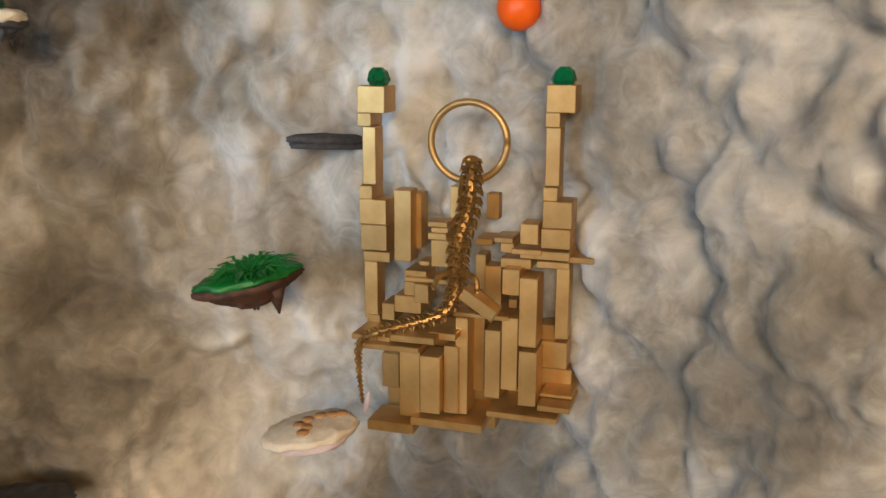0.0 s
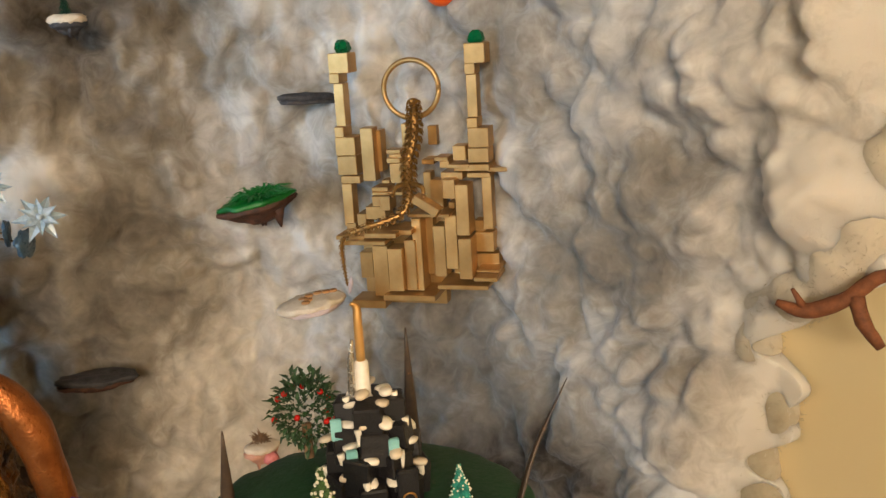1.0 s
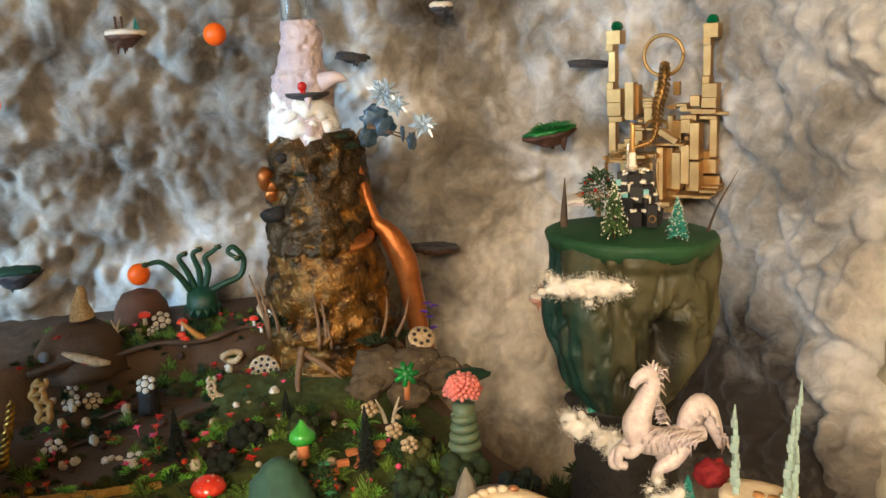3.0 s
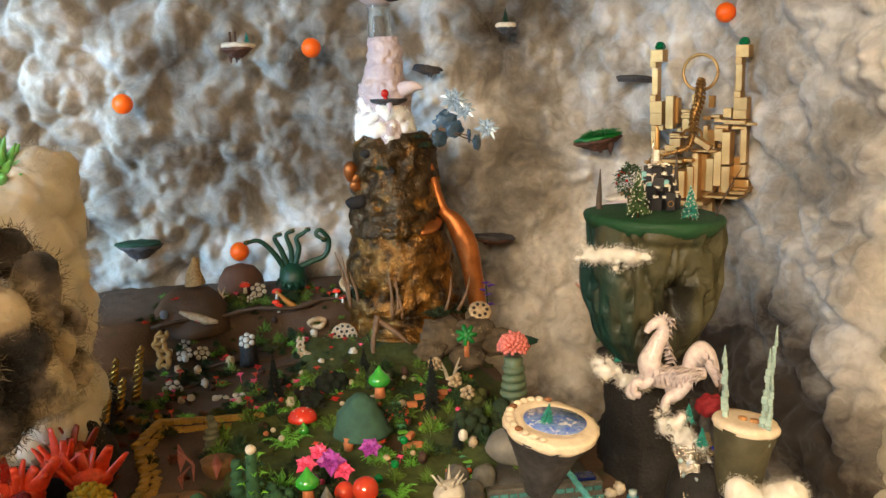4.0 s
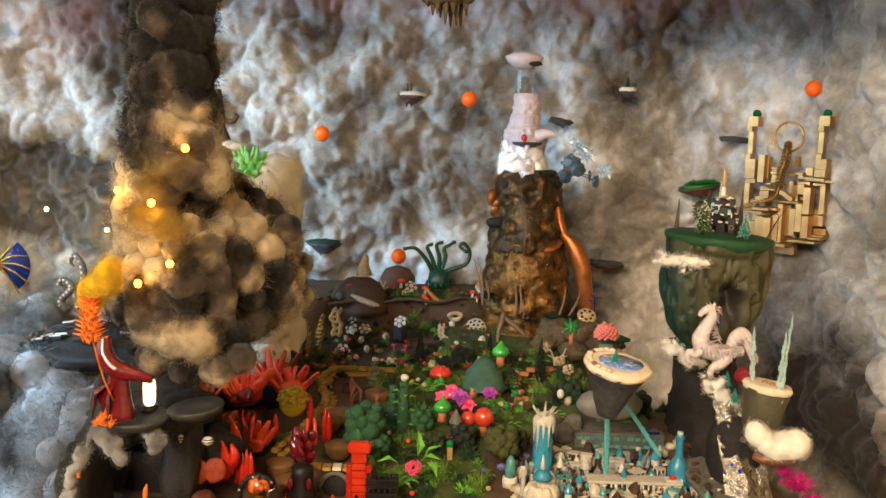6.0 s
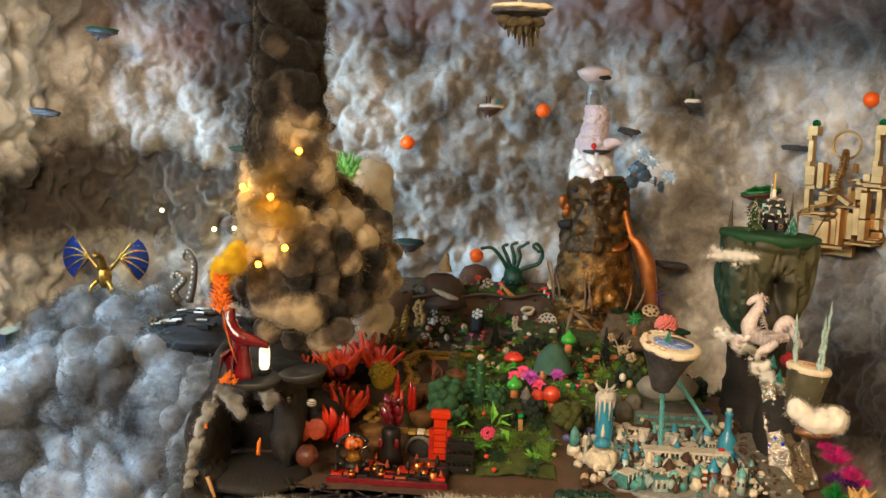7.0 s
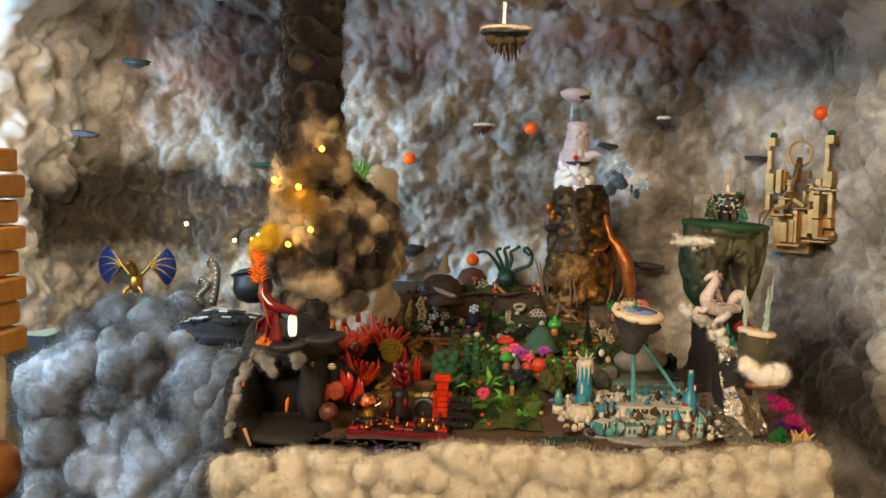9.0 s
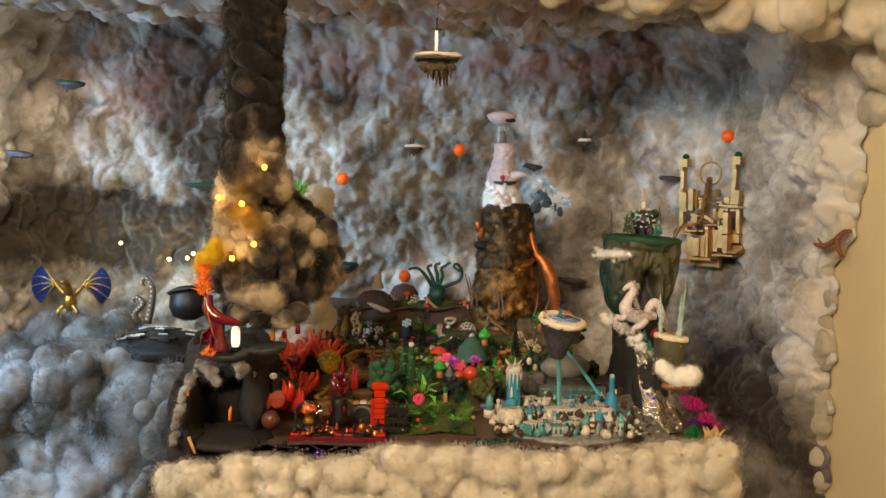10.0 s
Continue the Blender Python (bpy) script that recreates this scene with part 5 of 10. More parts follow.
bc = thing("black_castle", (0.472, 0.385, 1.216), "small black slate castle capped with white paint", "castle", turn=-15)
COAL = stuff("black_slate", "1c1a1c", "0e0d10", rough=0.5, size=0.01, fine=0.0015, bump=0.5)
r2 = random.Random(3)
for lvl, (w, n, z) in enumerate(((0.027, 7, 0.0), (0.024, 6, 0.013), (0.019, 5, 0.026), (0.013, 4, 0.039))):
    for k in range(n):
        a = k * 6.283 / n + lvl
        g = Geo().box(0, 0, 0.008, 0.017, 0.015, 0.018 + 0.004 * r2.random(), bevel=0.001)
        ob = part("slate_block", g, COAL, bc, smooth=False)
        ob.matrix_basis = pose(w * 0.72 * math.cos(a), w * 0.72 * math.sin(a), z, jitter(6), jitter(6), math.degrees(a) + jitter(12))
    part("slate_core", Geo().box(0, 0, z + 0.008, w * 1.1, w * 1.1, 0.018, bevel=0.001), COAL, bc, smooth=False)
    for k in range(n + 3):
        a = k * 6.283 / (n + 3) + lvl * 1.7
        g = Geo().lathe([(0.0044, 0), (0.0052, 0.0012), (0.0046, 0.0026), (0.0015, 0.003)], 10, rough=0.4, seed=k + 1 + 9 * lvl, squash=0.75)
        ob = part("paint_cap", g, WHITEPAINT if (k + lvl) % 3 else FROST, bc, "white painted disc")
        ob.matrix_basis = pose(w * (0.85 + jitter(0.2)) * math.cos(a), w * (0.85 + jitter(0.2)) * math.sin(a), z + 0.018 + jitter(0.004), jitter(14), jitter(14), jitter(90))
        if k % 2:
            part("paint_drip", Geo().tube([(0.0, 0, 0), (0.0005, 0, -0.004), (0, 0, -0.006 - 0.003 * (k % 3))], [0.0022, 0.0017, 0.001], 6, 2), WHITEPAINT, bc).location = (w * 1.02 * math.cos(a), w * 1.02 * math.sin(a), z + 0.02)
for x, y, z in ((-0.014, -0.018, 0.03), (0.008, -0.02, 0.034), (-0.02, -0.008, 0.044)):
    part("teal_tile", Geo().box(x, y, z, 0.006, 0.003, 0.012, bevel=0.0006), stuff("pale_teal_tile", "8ec4c4", "6aa6aa", rough=0.4, size=0.01), bc, "pale teal tile", smooth=False)
part("door_ring", Geo().tube([(0.013 + 0.0036 * math.cos(t), -0.03, 0.009 + 0.0036 * math.sin(t)) for t in np.linspace(0, 6.283, 17)], 0.0006, 6, 1), BRONZE, bc, "brass ring")
part("gate", Geo().box(0.013, -0.027, 0.012, 0.012, 0.005, 0.026, bevel=0.001), COAL, bc, smooth=False)
part("white_turret", Geo().lathe([(0.0065, 0.05), (0.006, 0.056), (0.0042, 0.058), (0.0038, 0.076), (0.003, 0.078)], 10, (-0.003, 0, 0)), WHITEPAINT, bc, "white turret")
part("gold_spire", Geo().tube([(-0.003, 0, 0.076), (-0.003, 0, 0.098), (-0.003, 0.001, 0.107), (-0.006, 0.0, 0.11)], [0.0026, 0.0024, 0.0022, 0.001], 8), GOLD, bc, "thin golden spire")
part("silver_spire", Geo().tube([(-0.009, 0, 0.05), (-0.0085, 0, 0.075), (-0.007, 0, 0.09)], [0.0024, 0.002, 0.0008], 7, rough=0.2), STEEL, bc, "silver spire")
rg = np.random.default_rng(8)
WISPS = (((0.352, 0.33, 1.172), (0.412, 0.283, 1.168), 0.007, 26), ((0.37, 0.33, 1.02), (0.42, 0.3, 0.99), 0.0075, 14), ((0.408, 0.2, 0.995), (0.45, 0.175, 0.945), 0.009, 14))
for p0, p1, r, count in WISPS:
    rows = [(*(np.array(p0) + (np.array(p1) - p0) * ((n * 0.618) % 1) + rg.normal(size=3) * r * (1.0, 0.6, 0.75)), r * rg.uniform(0.3, 0.75)) for n in range(count * 3)]
    tagged(cotton_heap("cotton_wisp", rows, WHITECOTTON, "small white cotton wisp on the cliff", 81, even=-0.4, big=0.4, grain=0.25, voxel=0.0022, fuzzy=1.6, hair_long=0.006, melt=0.014, kind="thing"), group="cotton wisps")
hang = thing("hanging_garden", (0.402, 0.375, 1.028), "small green and teal moss ledge under the island", "plant")
moss_clump("green_leaves", 0, 0, 0.004, 0.018, LEAFGREEN, "", 5, hang, 0.7)
part("teal_shard", Geo().box(0.016, -0.012, -0.008, 0.012, 0.006, 0.022, m=pose(0, 0, 0, 0, 25, 0), bevel=0.001), TEAL, hang, "teal shard", smooth=False)
for n in range(4):
    part("vine", Geo().tube([(0.0, -0.002, 0.0), (-0.004 + 0.006 * n, -0.01, -0.012), (0.004 * n, -0.014, -0.03)], 0.0008, 5), MOSS, hang)
pk = islet(0.567, 0.985, 0.965, 0.022, FROST, PINKROCK, "small white islet with pink coral and brown cone", 0.7, 0.03, 41)
moss_clump("brown_cone", 0, 0, 0.008, 0.014, BARK, "", 8, pk, 1.3, 1.2, 60)
part("pink_coral", Geo().ball((0.008, -0.012, -0.01), 0.009, rough=0.4, seed=2), stuff("pink_coral_paint", "e8908a", "c86a66", rough=0.6, size=0.004, bump=0.5), pk)
solo("dark_rock_slab", Geo().ball((0, 0, 0), 0.035, 0.02, 0.008, 26, 10, rough=0.3, seed=6), DARKGREEN, (0.36, 0.72, 0.935), "flat dark green rock slab", "rock")

# ---- white rearing horse figure, one plain shape ----
PEARL = stuff("pearl_white_resin", "ded6d4", "b8a4a8", rough=0.35, size=0.006, fine=0.002, bump=0.9, clear=0.3)
g = Geo()
g.tube([(0.468, 0.22, 1.036), (0.448, 0.22, 1.036), (0.425, 0.22, 1.034), (0.405, 0.22, 1.04), (0.398, 0.22, 1.055), (0.405, 0.22, 1.075), (0.414, 0.22, 1.093), (0.41, 0.22, 1.104)], [0.008, 0.0125, 0.013, 0.015, 0.014, 0.0105, 0.0085, 0.007], 18, 8, rough=0.25)
g.tube([(0.416, 0.22, 1.102), (0.408, 0.22, 1.105), (0.398, 0.22, 1.1), (0.393, 0.22, 1.093)], [0.006, 0.0075, 0.0055, 0.0035], 12, 5)
for sy in (-1, 1):
    g.tube([(0.414, 0.22 + 0.003 * sy, 1.107), (0.417, 0.22 + 0.004 * sy, 1.116)], [0.0025, 0.0006], 6, 1)
    g.tube([(0.4, 0.22 + 0.006 * sy, 1.04), (0.388, 0.22 + 0.008 * sy, 1.03), (0.378, 0.22 + 0.008 * sy, 1.03 - 0.006 * sy), (0.376, 0.22 + 0.008 * sy, 1.018 - 0.004 * sy), (0.383, 0.22 + 0.008 * sy, 1.014 - 0.004 * sy)], [0.0075, 0.006, 0.005, 0.004, 0.0045], 9, 4, rough=0.15)
    g.tube([(0.442, 0.22 + 0.006 * sy, 1.03), (0.43, 0.22 + 0.008 * sy, 1.016), (0.418 + 0.014 * (sy > 0), 0.22 + 0.008 * sy, 1.01), (0.414 + 0.016 * (sy > 0), 0.22 + 0.008 * sy, 0.998)], [0.0105, 0.009, 0.006, 0.005], 9, 4, rough=0.15)
g.tube([(0.445, 0.22, 1.04), (0.452, 0.22, 1.056), (0.463, 0.22, 1.066), (0.473, 0.22, 1.058), (0.48, 0.22, 1.04), (0.486, 0.22, 1.018)], [0.007, 0.01, 0.0115, 0.0105, 0.008, 0.002], 12, 5, rough=0.35)
for n in range(26):
    k = n / 25
    x, z = np.interp(k, [0, 0.5, 1], [0.421, 0.413, 0.424]), np.interp(k, [0, 0.5, 1], [1.108, 1.08, 1.052])
    g.leaf((x - 0.004, 0.216 + 0.008 * (n % 2), z), (x + 0.007 + 0.003 * (n % 2), 0.214 + 0.006 * (n % 3), z - 0.005), 0.009, 0.3, 0.0012)
for n in range(34):
    k = n / 33
    x, z = 0.45 + 0.034 * k, np.interp(k, [0, 0.4, 1], [1.058, 1.068, 1.03])
    g.leaf((x, 0.212 + 0.012 * (n % 2), z), (x + 0.007, 0.21 + 0.006 * (n % 3), z - 0.01 - 0.006 * (n % 3)), 0.008, 0.25, 0.0012)
for n in range(34):
    k = n / 33
    x, z = 0.398 + 0.056 * k, 1.052 - 0.014 * k
    g.leaf((x - 0.004, 0.208 - 0.003 * (n % 2), z - 0.006 - 0.004 * (n % 4)), (x + 0.008, 0.206, z - 0.001 + 0.004 * (n % 3)), 0.008, 0.3, 0.0012)
for n, (x, z) in enumerate(((0.402, 1.112), (0.409, 1.114), (0.42, 1.111), (0.424, 1.104))):
    g.leaf((0.41, 0.22, 1.103), (x + 0.008 * (n > 2), 0.22 + 0.003 * (n % 2), z + 0.003), 0.006, 0.2)
solo("horse_figure", g, PEARL, (0, 0, 0), "pearly white rearing horse figure with curled tail", "figurine")

# ---- crystal cup, foil waterfall and coral on the right ----
FOIL = stuff("crumpled_mirror_foil", "a8a29a", "6a645a", rough=0.16, metal=0.9, size=0.008, fine=0.003, bump=0.9, wear="6a5240", wear_at=0.62)
CRYSTAL = stuff("beaded_crystal", "cfe4de", "a8ccc4", rough=0.12, size=0.006, trans=0.4, bump=0.3, clear=0.5)
OLIVE = stuff("olive_clay", "5a5640", "3c3a2a", rough=0.6, size=0.02, fine=0.003, bump=0.5)
SHELLCOPPER = stuff("copper_shell", "9a6a4a", "6a4630", rough=0.4, metal=0.3, size=0.01, bump=0.4)
cup = thing("crystal_cup", (0.474, 0.14, 0.918), "olive clay cup islet with a white top", "islet", tilt=(0, 6))
part("bowl", rough_lathe([(0.02, 0.0), (0.026, 0.025), (0.031, 0.055), (0.033, 0.075), (0.034, 0.082)], 40, (0, 0, 0), 0.003, 31, 0.02, 3), OLIVE, cup)
part("white_top", rough_lathe([(0.034, 0.079), (0.0355, 0.084), (0.033, 0.0885), (0.008, 0.09)], 48, (0, 0, 0), 0.004, 44, 0.014, 3), FROST, cup, "white frosted top")
for n, (x, y) in enumerate(((0.004, -0.01), (0.012, -0.016), (-0.006, -0.002), (0.018, -0.006))):
    part("wood_chip", Geo().lathe([(0.005, 0.09), (0.0055, 0.0915), (0.005, 0.093)], 9, (x, y, 0)), WOODCHIP, cup)
for x, y, h, lean, fat in ((0.462, 0.15, 0.082, -0.003, 1.0), (0.49, 0.118, 0.1, 0.006, 0.9), (0.496, 0.122, 0.125, 0.009, 0.7), (0.493, 0.11, 0.07, 0.003, 0.8)):
    sp = thing("crystal_spire", (x, y, 1.0 if y > 0.13 else 0.985), "twisted faceted crystal spire standing in the cup", "spire", group="crystal spires")
    steps = int(h / 0.008)
    for n in range(steps):
        k = n / steps
        w = fat * 0.0062 * (1 - 0.4 * k)
        ob = part("crystal_link", Geo().box(0, 0, 0, 1.5 * w, w, 0.0095, bevel=0.0012), CRYSTAL, sp, smooth=False)
        ob.matrix_basis = pose(lean * k + 0.0007 * math.sin(n * 1.9), 0.0007 * math.cos(n * 1.9), n * 0.008 + 0.004, jitter(8), jitter(8), 52 * n)
    part("tip", Geo().tube([(lean, 0, h - 0.004), (lean * 1.06, 0, h + 0.012)], [0.0028 * fat, 0.0005], 6, 1), CRYSTAL, sp)
solo("red_velvet_ball", Geo().ball((0, 0, 0), 0.016, 0.016, 0.014, rough=0.4, seed=2, segments=30, rings=18, size=0.4), stuff("dark_red_velvet", "9a1c24", "6c1018", rough=0.8, size=0.006, bump=0.4), (0.472, 0.21, 0.998), "crumpled dark red velvet ball behind the cup", "ball")
for n, (x, y, z) in enumerate(((0.436, 0.19, 0.985), (0.442, 0.165, 0.965))):
    bristle_tree("teal_fir", x, y, z, 0.026, 0.009, TEAL, "tiny teal fir on the foil waterfall", 20 + n)
fall = thing("foil_waterfall", (0.45, 0.13, 0.80), "crumpled silver foil waterfall with jewels", "waterfall")
nu, nv = 46, 60
uu, vv = np.meshgrid(np.linspace(0, 1, nu), np.linspace(0, 1, nv), indexing="ij")
fx = -0.02 + 0.05 * uu + 0.03 * (1 - vv) * (uu - 0.2) - 0.015 * vv
fz = 0.005 + 0.165 * vv
fy = -0.05 + 0.1 * vv + 0.03 * np.abs(uu - 0.4)
q = np.stack([fx.ravel(), fy.ravel(), fz.ravel()], 1)
q[:, 1] += 0.02 * (fbm(q, 0.02, 71, 4) - 0.5)
q[:, 0] += 0.012 * (fbm(q, 0.02, 75, 3) - 0.5)
part("foil_sheet", grid_mesh("foil_sheet", q, nu, nv), FOIL, fall)
part("rock_backing", Geo().ball((0.0, 0.05, 0.06), 0.045, 0.05, 0.09, 20, 12, rough=0.3, seed=8), BLACKROCK, fall)
r2 = random.Random(12)
for n in range(16):
    u, v = r2.random(), r2.uniform(0.05, 0.95)
    k = int(u * (nu - 1)) * nv + int(v * (nv - 1))
    g = Geo().lathe([(0.001, -0.001), (0.0032, 0), (0.002, 0.002)], 6)
    ob = part("jewel", g, (CRYSTAL, FOIL, bpy.data.materials["blue_gem"], ICEPETAL)[n % 4], fall, smooth=False)
    ob.matrix_basis = pose(q[k][0], q[k][1] - 0.003, q[k][2], 75, 0, n * 30)
shell = thing("copper_shell", (0.487, 0.1, 0.915), "copper shell ledge carrying a white cotton cloud", "shell")
part("ledge", Geo().ball((0, 0, -0.012), 0.034, 0.02, 0.012, 24, 10, rough=0.2, seed=3), SHELLCOPPER, shell)
rows = [(0.452 + 0.075 * ((n * 0.618) % 1) + rg.normal() * 0.003, 0.095 + rg.normal() * 0.006, 0.922 + 0.02 * (1 - ((n * 0.618) % 1) * 1.6) ** 2 + rg.normal() * 0.003, rg.uniform(0.008, 0.013)) for n in range(26)]
tagged(cotton_heap("cotton_wisp", rows, WHITECOTTON, "white cotton cloud on the copper ledge", 83, even=-0.2, big=0.9, grain=0.25, voxel=0.0024, fuzzy=1.6, hair_long=0.006, melt=0.014, kind="thing"), group="cotton wisps")
MAGENTA = stuff("magenta_coral", "d01c7a", "9a1060", rough=0.5, size=0.006, bump=0.3, island=True, vary=0.3)
GRAPE = stuff("purple_coral", "5a1470", "3a0c4c", rough=0.5, size=0.006, bump=0.3, island=True, vary=0.3)
YELLOWLEAF = stuff("pale_yellow_coral", "d8b070", "b88c4c", rough=0.6, size=0.006, bump=0.3)
for n, (x, y, z, r, m, lab) in enumerate(((0.53, 0.11, 0.86, 0.03, MAGENTA, "magenta"), (0.548, 0.09, 0.838, 0.026, MAGENTA, "magenta"), (0.522, 0.085, 0.832, 0.022, GRAPE, "purple"), (0.556, 0.1, 0.82, 0.022, GRAPE, "purple"), (0.572, 0.09, 0.828, 0.014, MAGENTA, "magenta"), (0.512, 0.115, 0.88, 0.018, MAGENTA, "magenta"))):
    moss_clump("soft_coral", x, y, z - 0.012, r, m, "feathery " + lab + " soft coral", 50 + n, None, 1.0, 0.7, 110)
moss_clump("fern", 0.515, 0.06, 0.80, 0.022, LEAFGREEN, "bright green fern at the table edge", 61, None, 1.4)
for n in range(5):
    g = Geo().leaf((0, 0, 0), (jitter(0.014), -0.004, 0.028 + jitter(0.008)), 0.012, 0.1, 0.0015)
    solo("shell_fan", g, YELLOWLEAF, (0.54 + 0.007 * n, 0.06, 0.80), "pale yellow coral fan at the table edge", "coral", group="pale coral fans", smooth=False)

# ---- pool islet and stone ----
pool = thing("pool_islet", (0.232, 0.11, 0.968), "white dish islet with a glittering blue pool", "islet", tilt=(9, 7))
part("rock_bowl", rough_lathe([(0.014, -0.01), (0.022, 0.012), (0.03, 0.035), (0.041, 0.056), (0.048, 0.068)], 44, (0, 0, 0), 0.004, 23, 0.02, 3), GREYROCK, pool, "dark grey rock underside")
part("white_rim", rough_lathe([(0.046, 0.064), (0.05, 0.069), (0.0495, 0.075), (0.034, 0.078), (0.03, 0.0765)], 72, (0, 0, 0), 0.0045, 7, 0.018, 3), FROST, pool, "cream frosted rim")
WATER = stuff("glitter_blue_pool", "1c4ab0", "7f96b8", rough=0.12, size=0.008, fine=0.001, bump=0.5, wear="c8ccd4", wear_at=0.55, clear=0.6)
part("water", Geo().lathe([(0.034, 0.0755), (0.0338, 0.0785), (0.01, 0.0788)], 40, (0.004, 0, 0), squash=0.8), WATER, pool, "glittering blue water")
for n in range(14):
    a = 1.4 + n * 0.22
    part("rim_pebble", Geo().ball((0.0445 * math.cos(a), 0.0445 * math.sin(a), 0.078), 0.005, 0.0035, 0.0028, 9, 6, rough=0.3, seed=n), SHELLCOPPER if n % 5 == 0 else FROST, pool)
bristle_tree("pool_fir", -0.008, -0.008, 0.078, 0.024, 0.008, TEAL, "", 33, parent=pool, trunk=False)
STONE = stuff("grey_river_stone", "8a8478", "5c574e", rough=0.75, size=0.03, fine=0.002, bump=0.5)
solo("river_stone", Geo().ball((0, 0, 0), 0.062, 0.035, 0.03, 36, 18, rough=0.16, seed=4), STONE, (0.292, 0.40, 0.885), "large smooth grey river stone", "stone")
solo("stone_ledge", Geo().box(0, 0, 0, 0.13, 0.06, 0.045, bevel=0.006), stuff("dark_stacked_stone", "4a4640", "2c2a26", rough=0.8, size=0.02, fine=0.002, bump=0.8), (0.302, 0.375, 0.838), "dark stone ledge below the river stone", "stone")
solo("stone_point", Geo().lathe([(0.014, 0), (0.01, 0.018), (0.001, 0.036)], 7, rough=0.2), STONE, (0.262, 0.36, 0.93), "small pointed grey stone", "stone", smooth=False)
ROPE = stuff("teal_twisted_cord", "5aa8ac", "3a8488", rough=0.6, size=0.004, fine=0.001, bump=0.5)
for pts, label in (([(0.247, 0.195, 0.965), (0.248, 0.185, 0.9), (0.248, 0.175, 0.82)], "straight teal twisted cord hanging as a waterfall"), ([(0.268, 0.3, 0.955), (0.305, 0.26, 0.91), (0.345, 0.22, 0.855)], "slanting teal twisted cord waterfall")):
    g = Geo()
    base_ = smooth_line(pts, 60)
    for k in range(3):
        ang = np.linspace(0, 26, 60) + k * 2.09
        g.tube(base_ + np.stack([0.0024 * np.cos(ang), 0.0024 * np.sin(ang), 0 * ang], 1), 0.0024, 6, 1)
    solo("cord_waterfall", g, ROPE, (0, 0, 0), label, "cord", group="teal cords")


# ---- terrace and garden ----
SHELLWHITE = stuff("white_barnacle", "d6ccb8", "a89a84", rough=0.6, size=0.006, fine=0.001, bump=0.4)
SHELLDARK = stuff("shell_gaps", "3c3026", "2a2018", rough=0.8, size=0.006)
REDMUSH = stuff("red_mushroom_gloss", "e0402a", "c02c1c", rough=0.2, size=0.01, bump=0.05, clear=0.6)
CORAL = stuff("orange_red_resin", "e8502c", "b02a18", rough=0.35, size=0.008, fine=0.001, bump=0.2, sss=0.2)
REDBERRY = stuff("red_flower", "c82820", "8a1812", rough=0.5, size=0.006, island=True, vary=0.3)
GOURD = stuff("green_glaze", "3fa038", "2c8028", rough=0.12, size=0.02, bump=0.03, clear=0.8)
SALMON = stuff("red_orange_glaze", "d8482c", "b83820", rough=0.12, size=0.02, bump=0.03, clear=0.8)
FERN = stuff("fern_green", "6a8a34", "3f5e20", rough=0.55, size=0.008, island=True, vary=0.45)
BRIGHT = stuff("fresh_leaf", "74b440", "4c8c28", rough=0.4, size=0.01, island=True, vary=0.3)
CONIFER = stuff("dark_conifer", "1c241a", "0e140e", rough=0.9, size=0.006, island=True, vary=0.4)
BROCCOLI = stuff("foam_foliage", "2c5230", "1c3a20", rough=0.9, size=0.006, fine=0.0012, bump=0.9, island=True, vary=0.25)
OLIVEMOSS = stuff("olive_reindeer_moss", "4c4e1e", "30340f", rough=0.9, size=0.006, fine=0.0012, bump=0.9, island=True, vary=0.25)
PEACHCLAY = stuff("terracotta_chip", "c87a48", "a45e34", rough=0.7, size=0.006, fine=0.001, bump=0.4)
TENT = stuff("green_felt_tent", "3a5a44", "2a4436", rough=0.85, size=0.02, fine=0.002, bump=0.5)
ORCHID = stuff("orchid_silk", "b04aa8", "8a3088", rough=0.5, size=0.008)
PINK = stuff("pink_rose_silk", "f05a82", "d03c66", rough=0.5, size=0.006)
BRICKY = stuff("yellow_clay_brick", "b08a3a", "8a6828", rough=0.75, size=0.006, fine=0.001, bump=0.4)
YELLOW = stuff("mustard_coral", "b89a1c", "8c7010", rough=0.7, size=0.004, fine=0.001, bump=0.5)
LIMEGLASS = stuff("green_bead_glass", "1f9a4a", "127036", rough=0.1, size=0.01, trans=0.3)
GALAXY = stuff("violet_glitter_stone", "2c2448", "7a78a8", rough=0.2, size=0.003, fine=0.001, bump=0.4)
ASH = stuff("grey_weathered_stone", "6a665c", "46433c", rough=0.8, size=0.01, fine=0.002, bump=0.6)
TURF = stuff("dark_turf", "4c5422", "2f3814", rough=0.95, size=0.015, fine=0.002, bump=1.0, vary=0)
HYDRA = stuff("hydra_green", "1c4a34", "0f2e22", rough=0.4, size=0.008, fine=0.0015, bump=0.4)
BRASS = stuff("antique_brass", "b08438", "6c4c1c", rough=0.3, metal=0.85, size=0.008, bump=0.3)


def gz(x, y):
    return float(ground(np.array([x]), np.array([y]))[0])


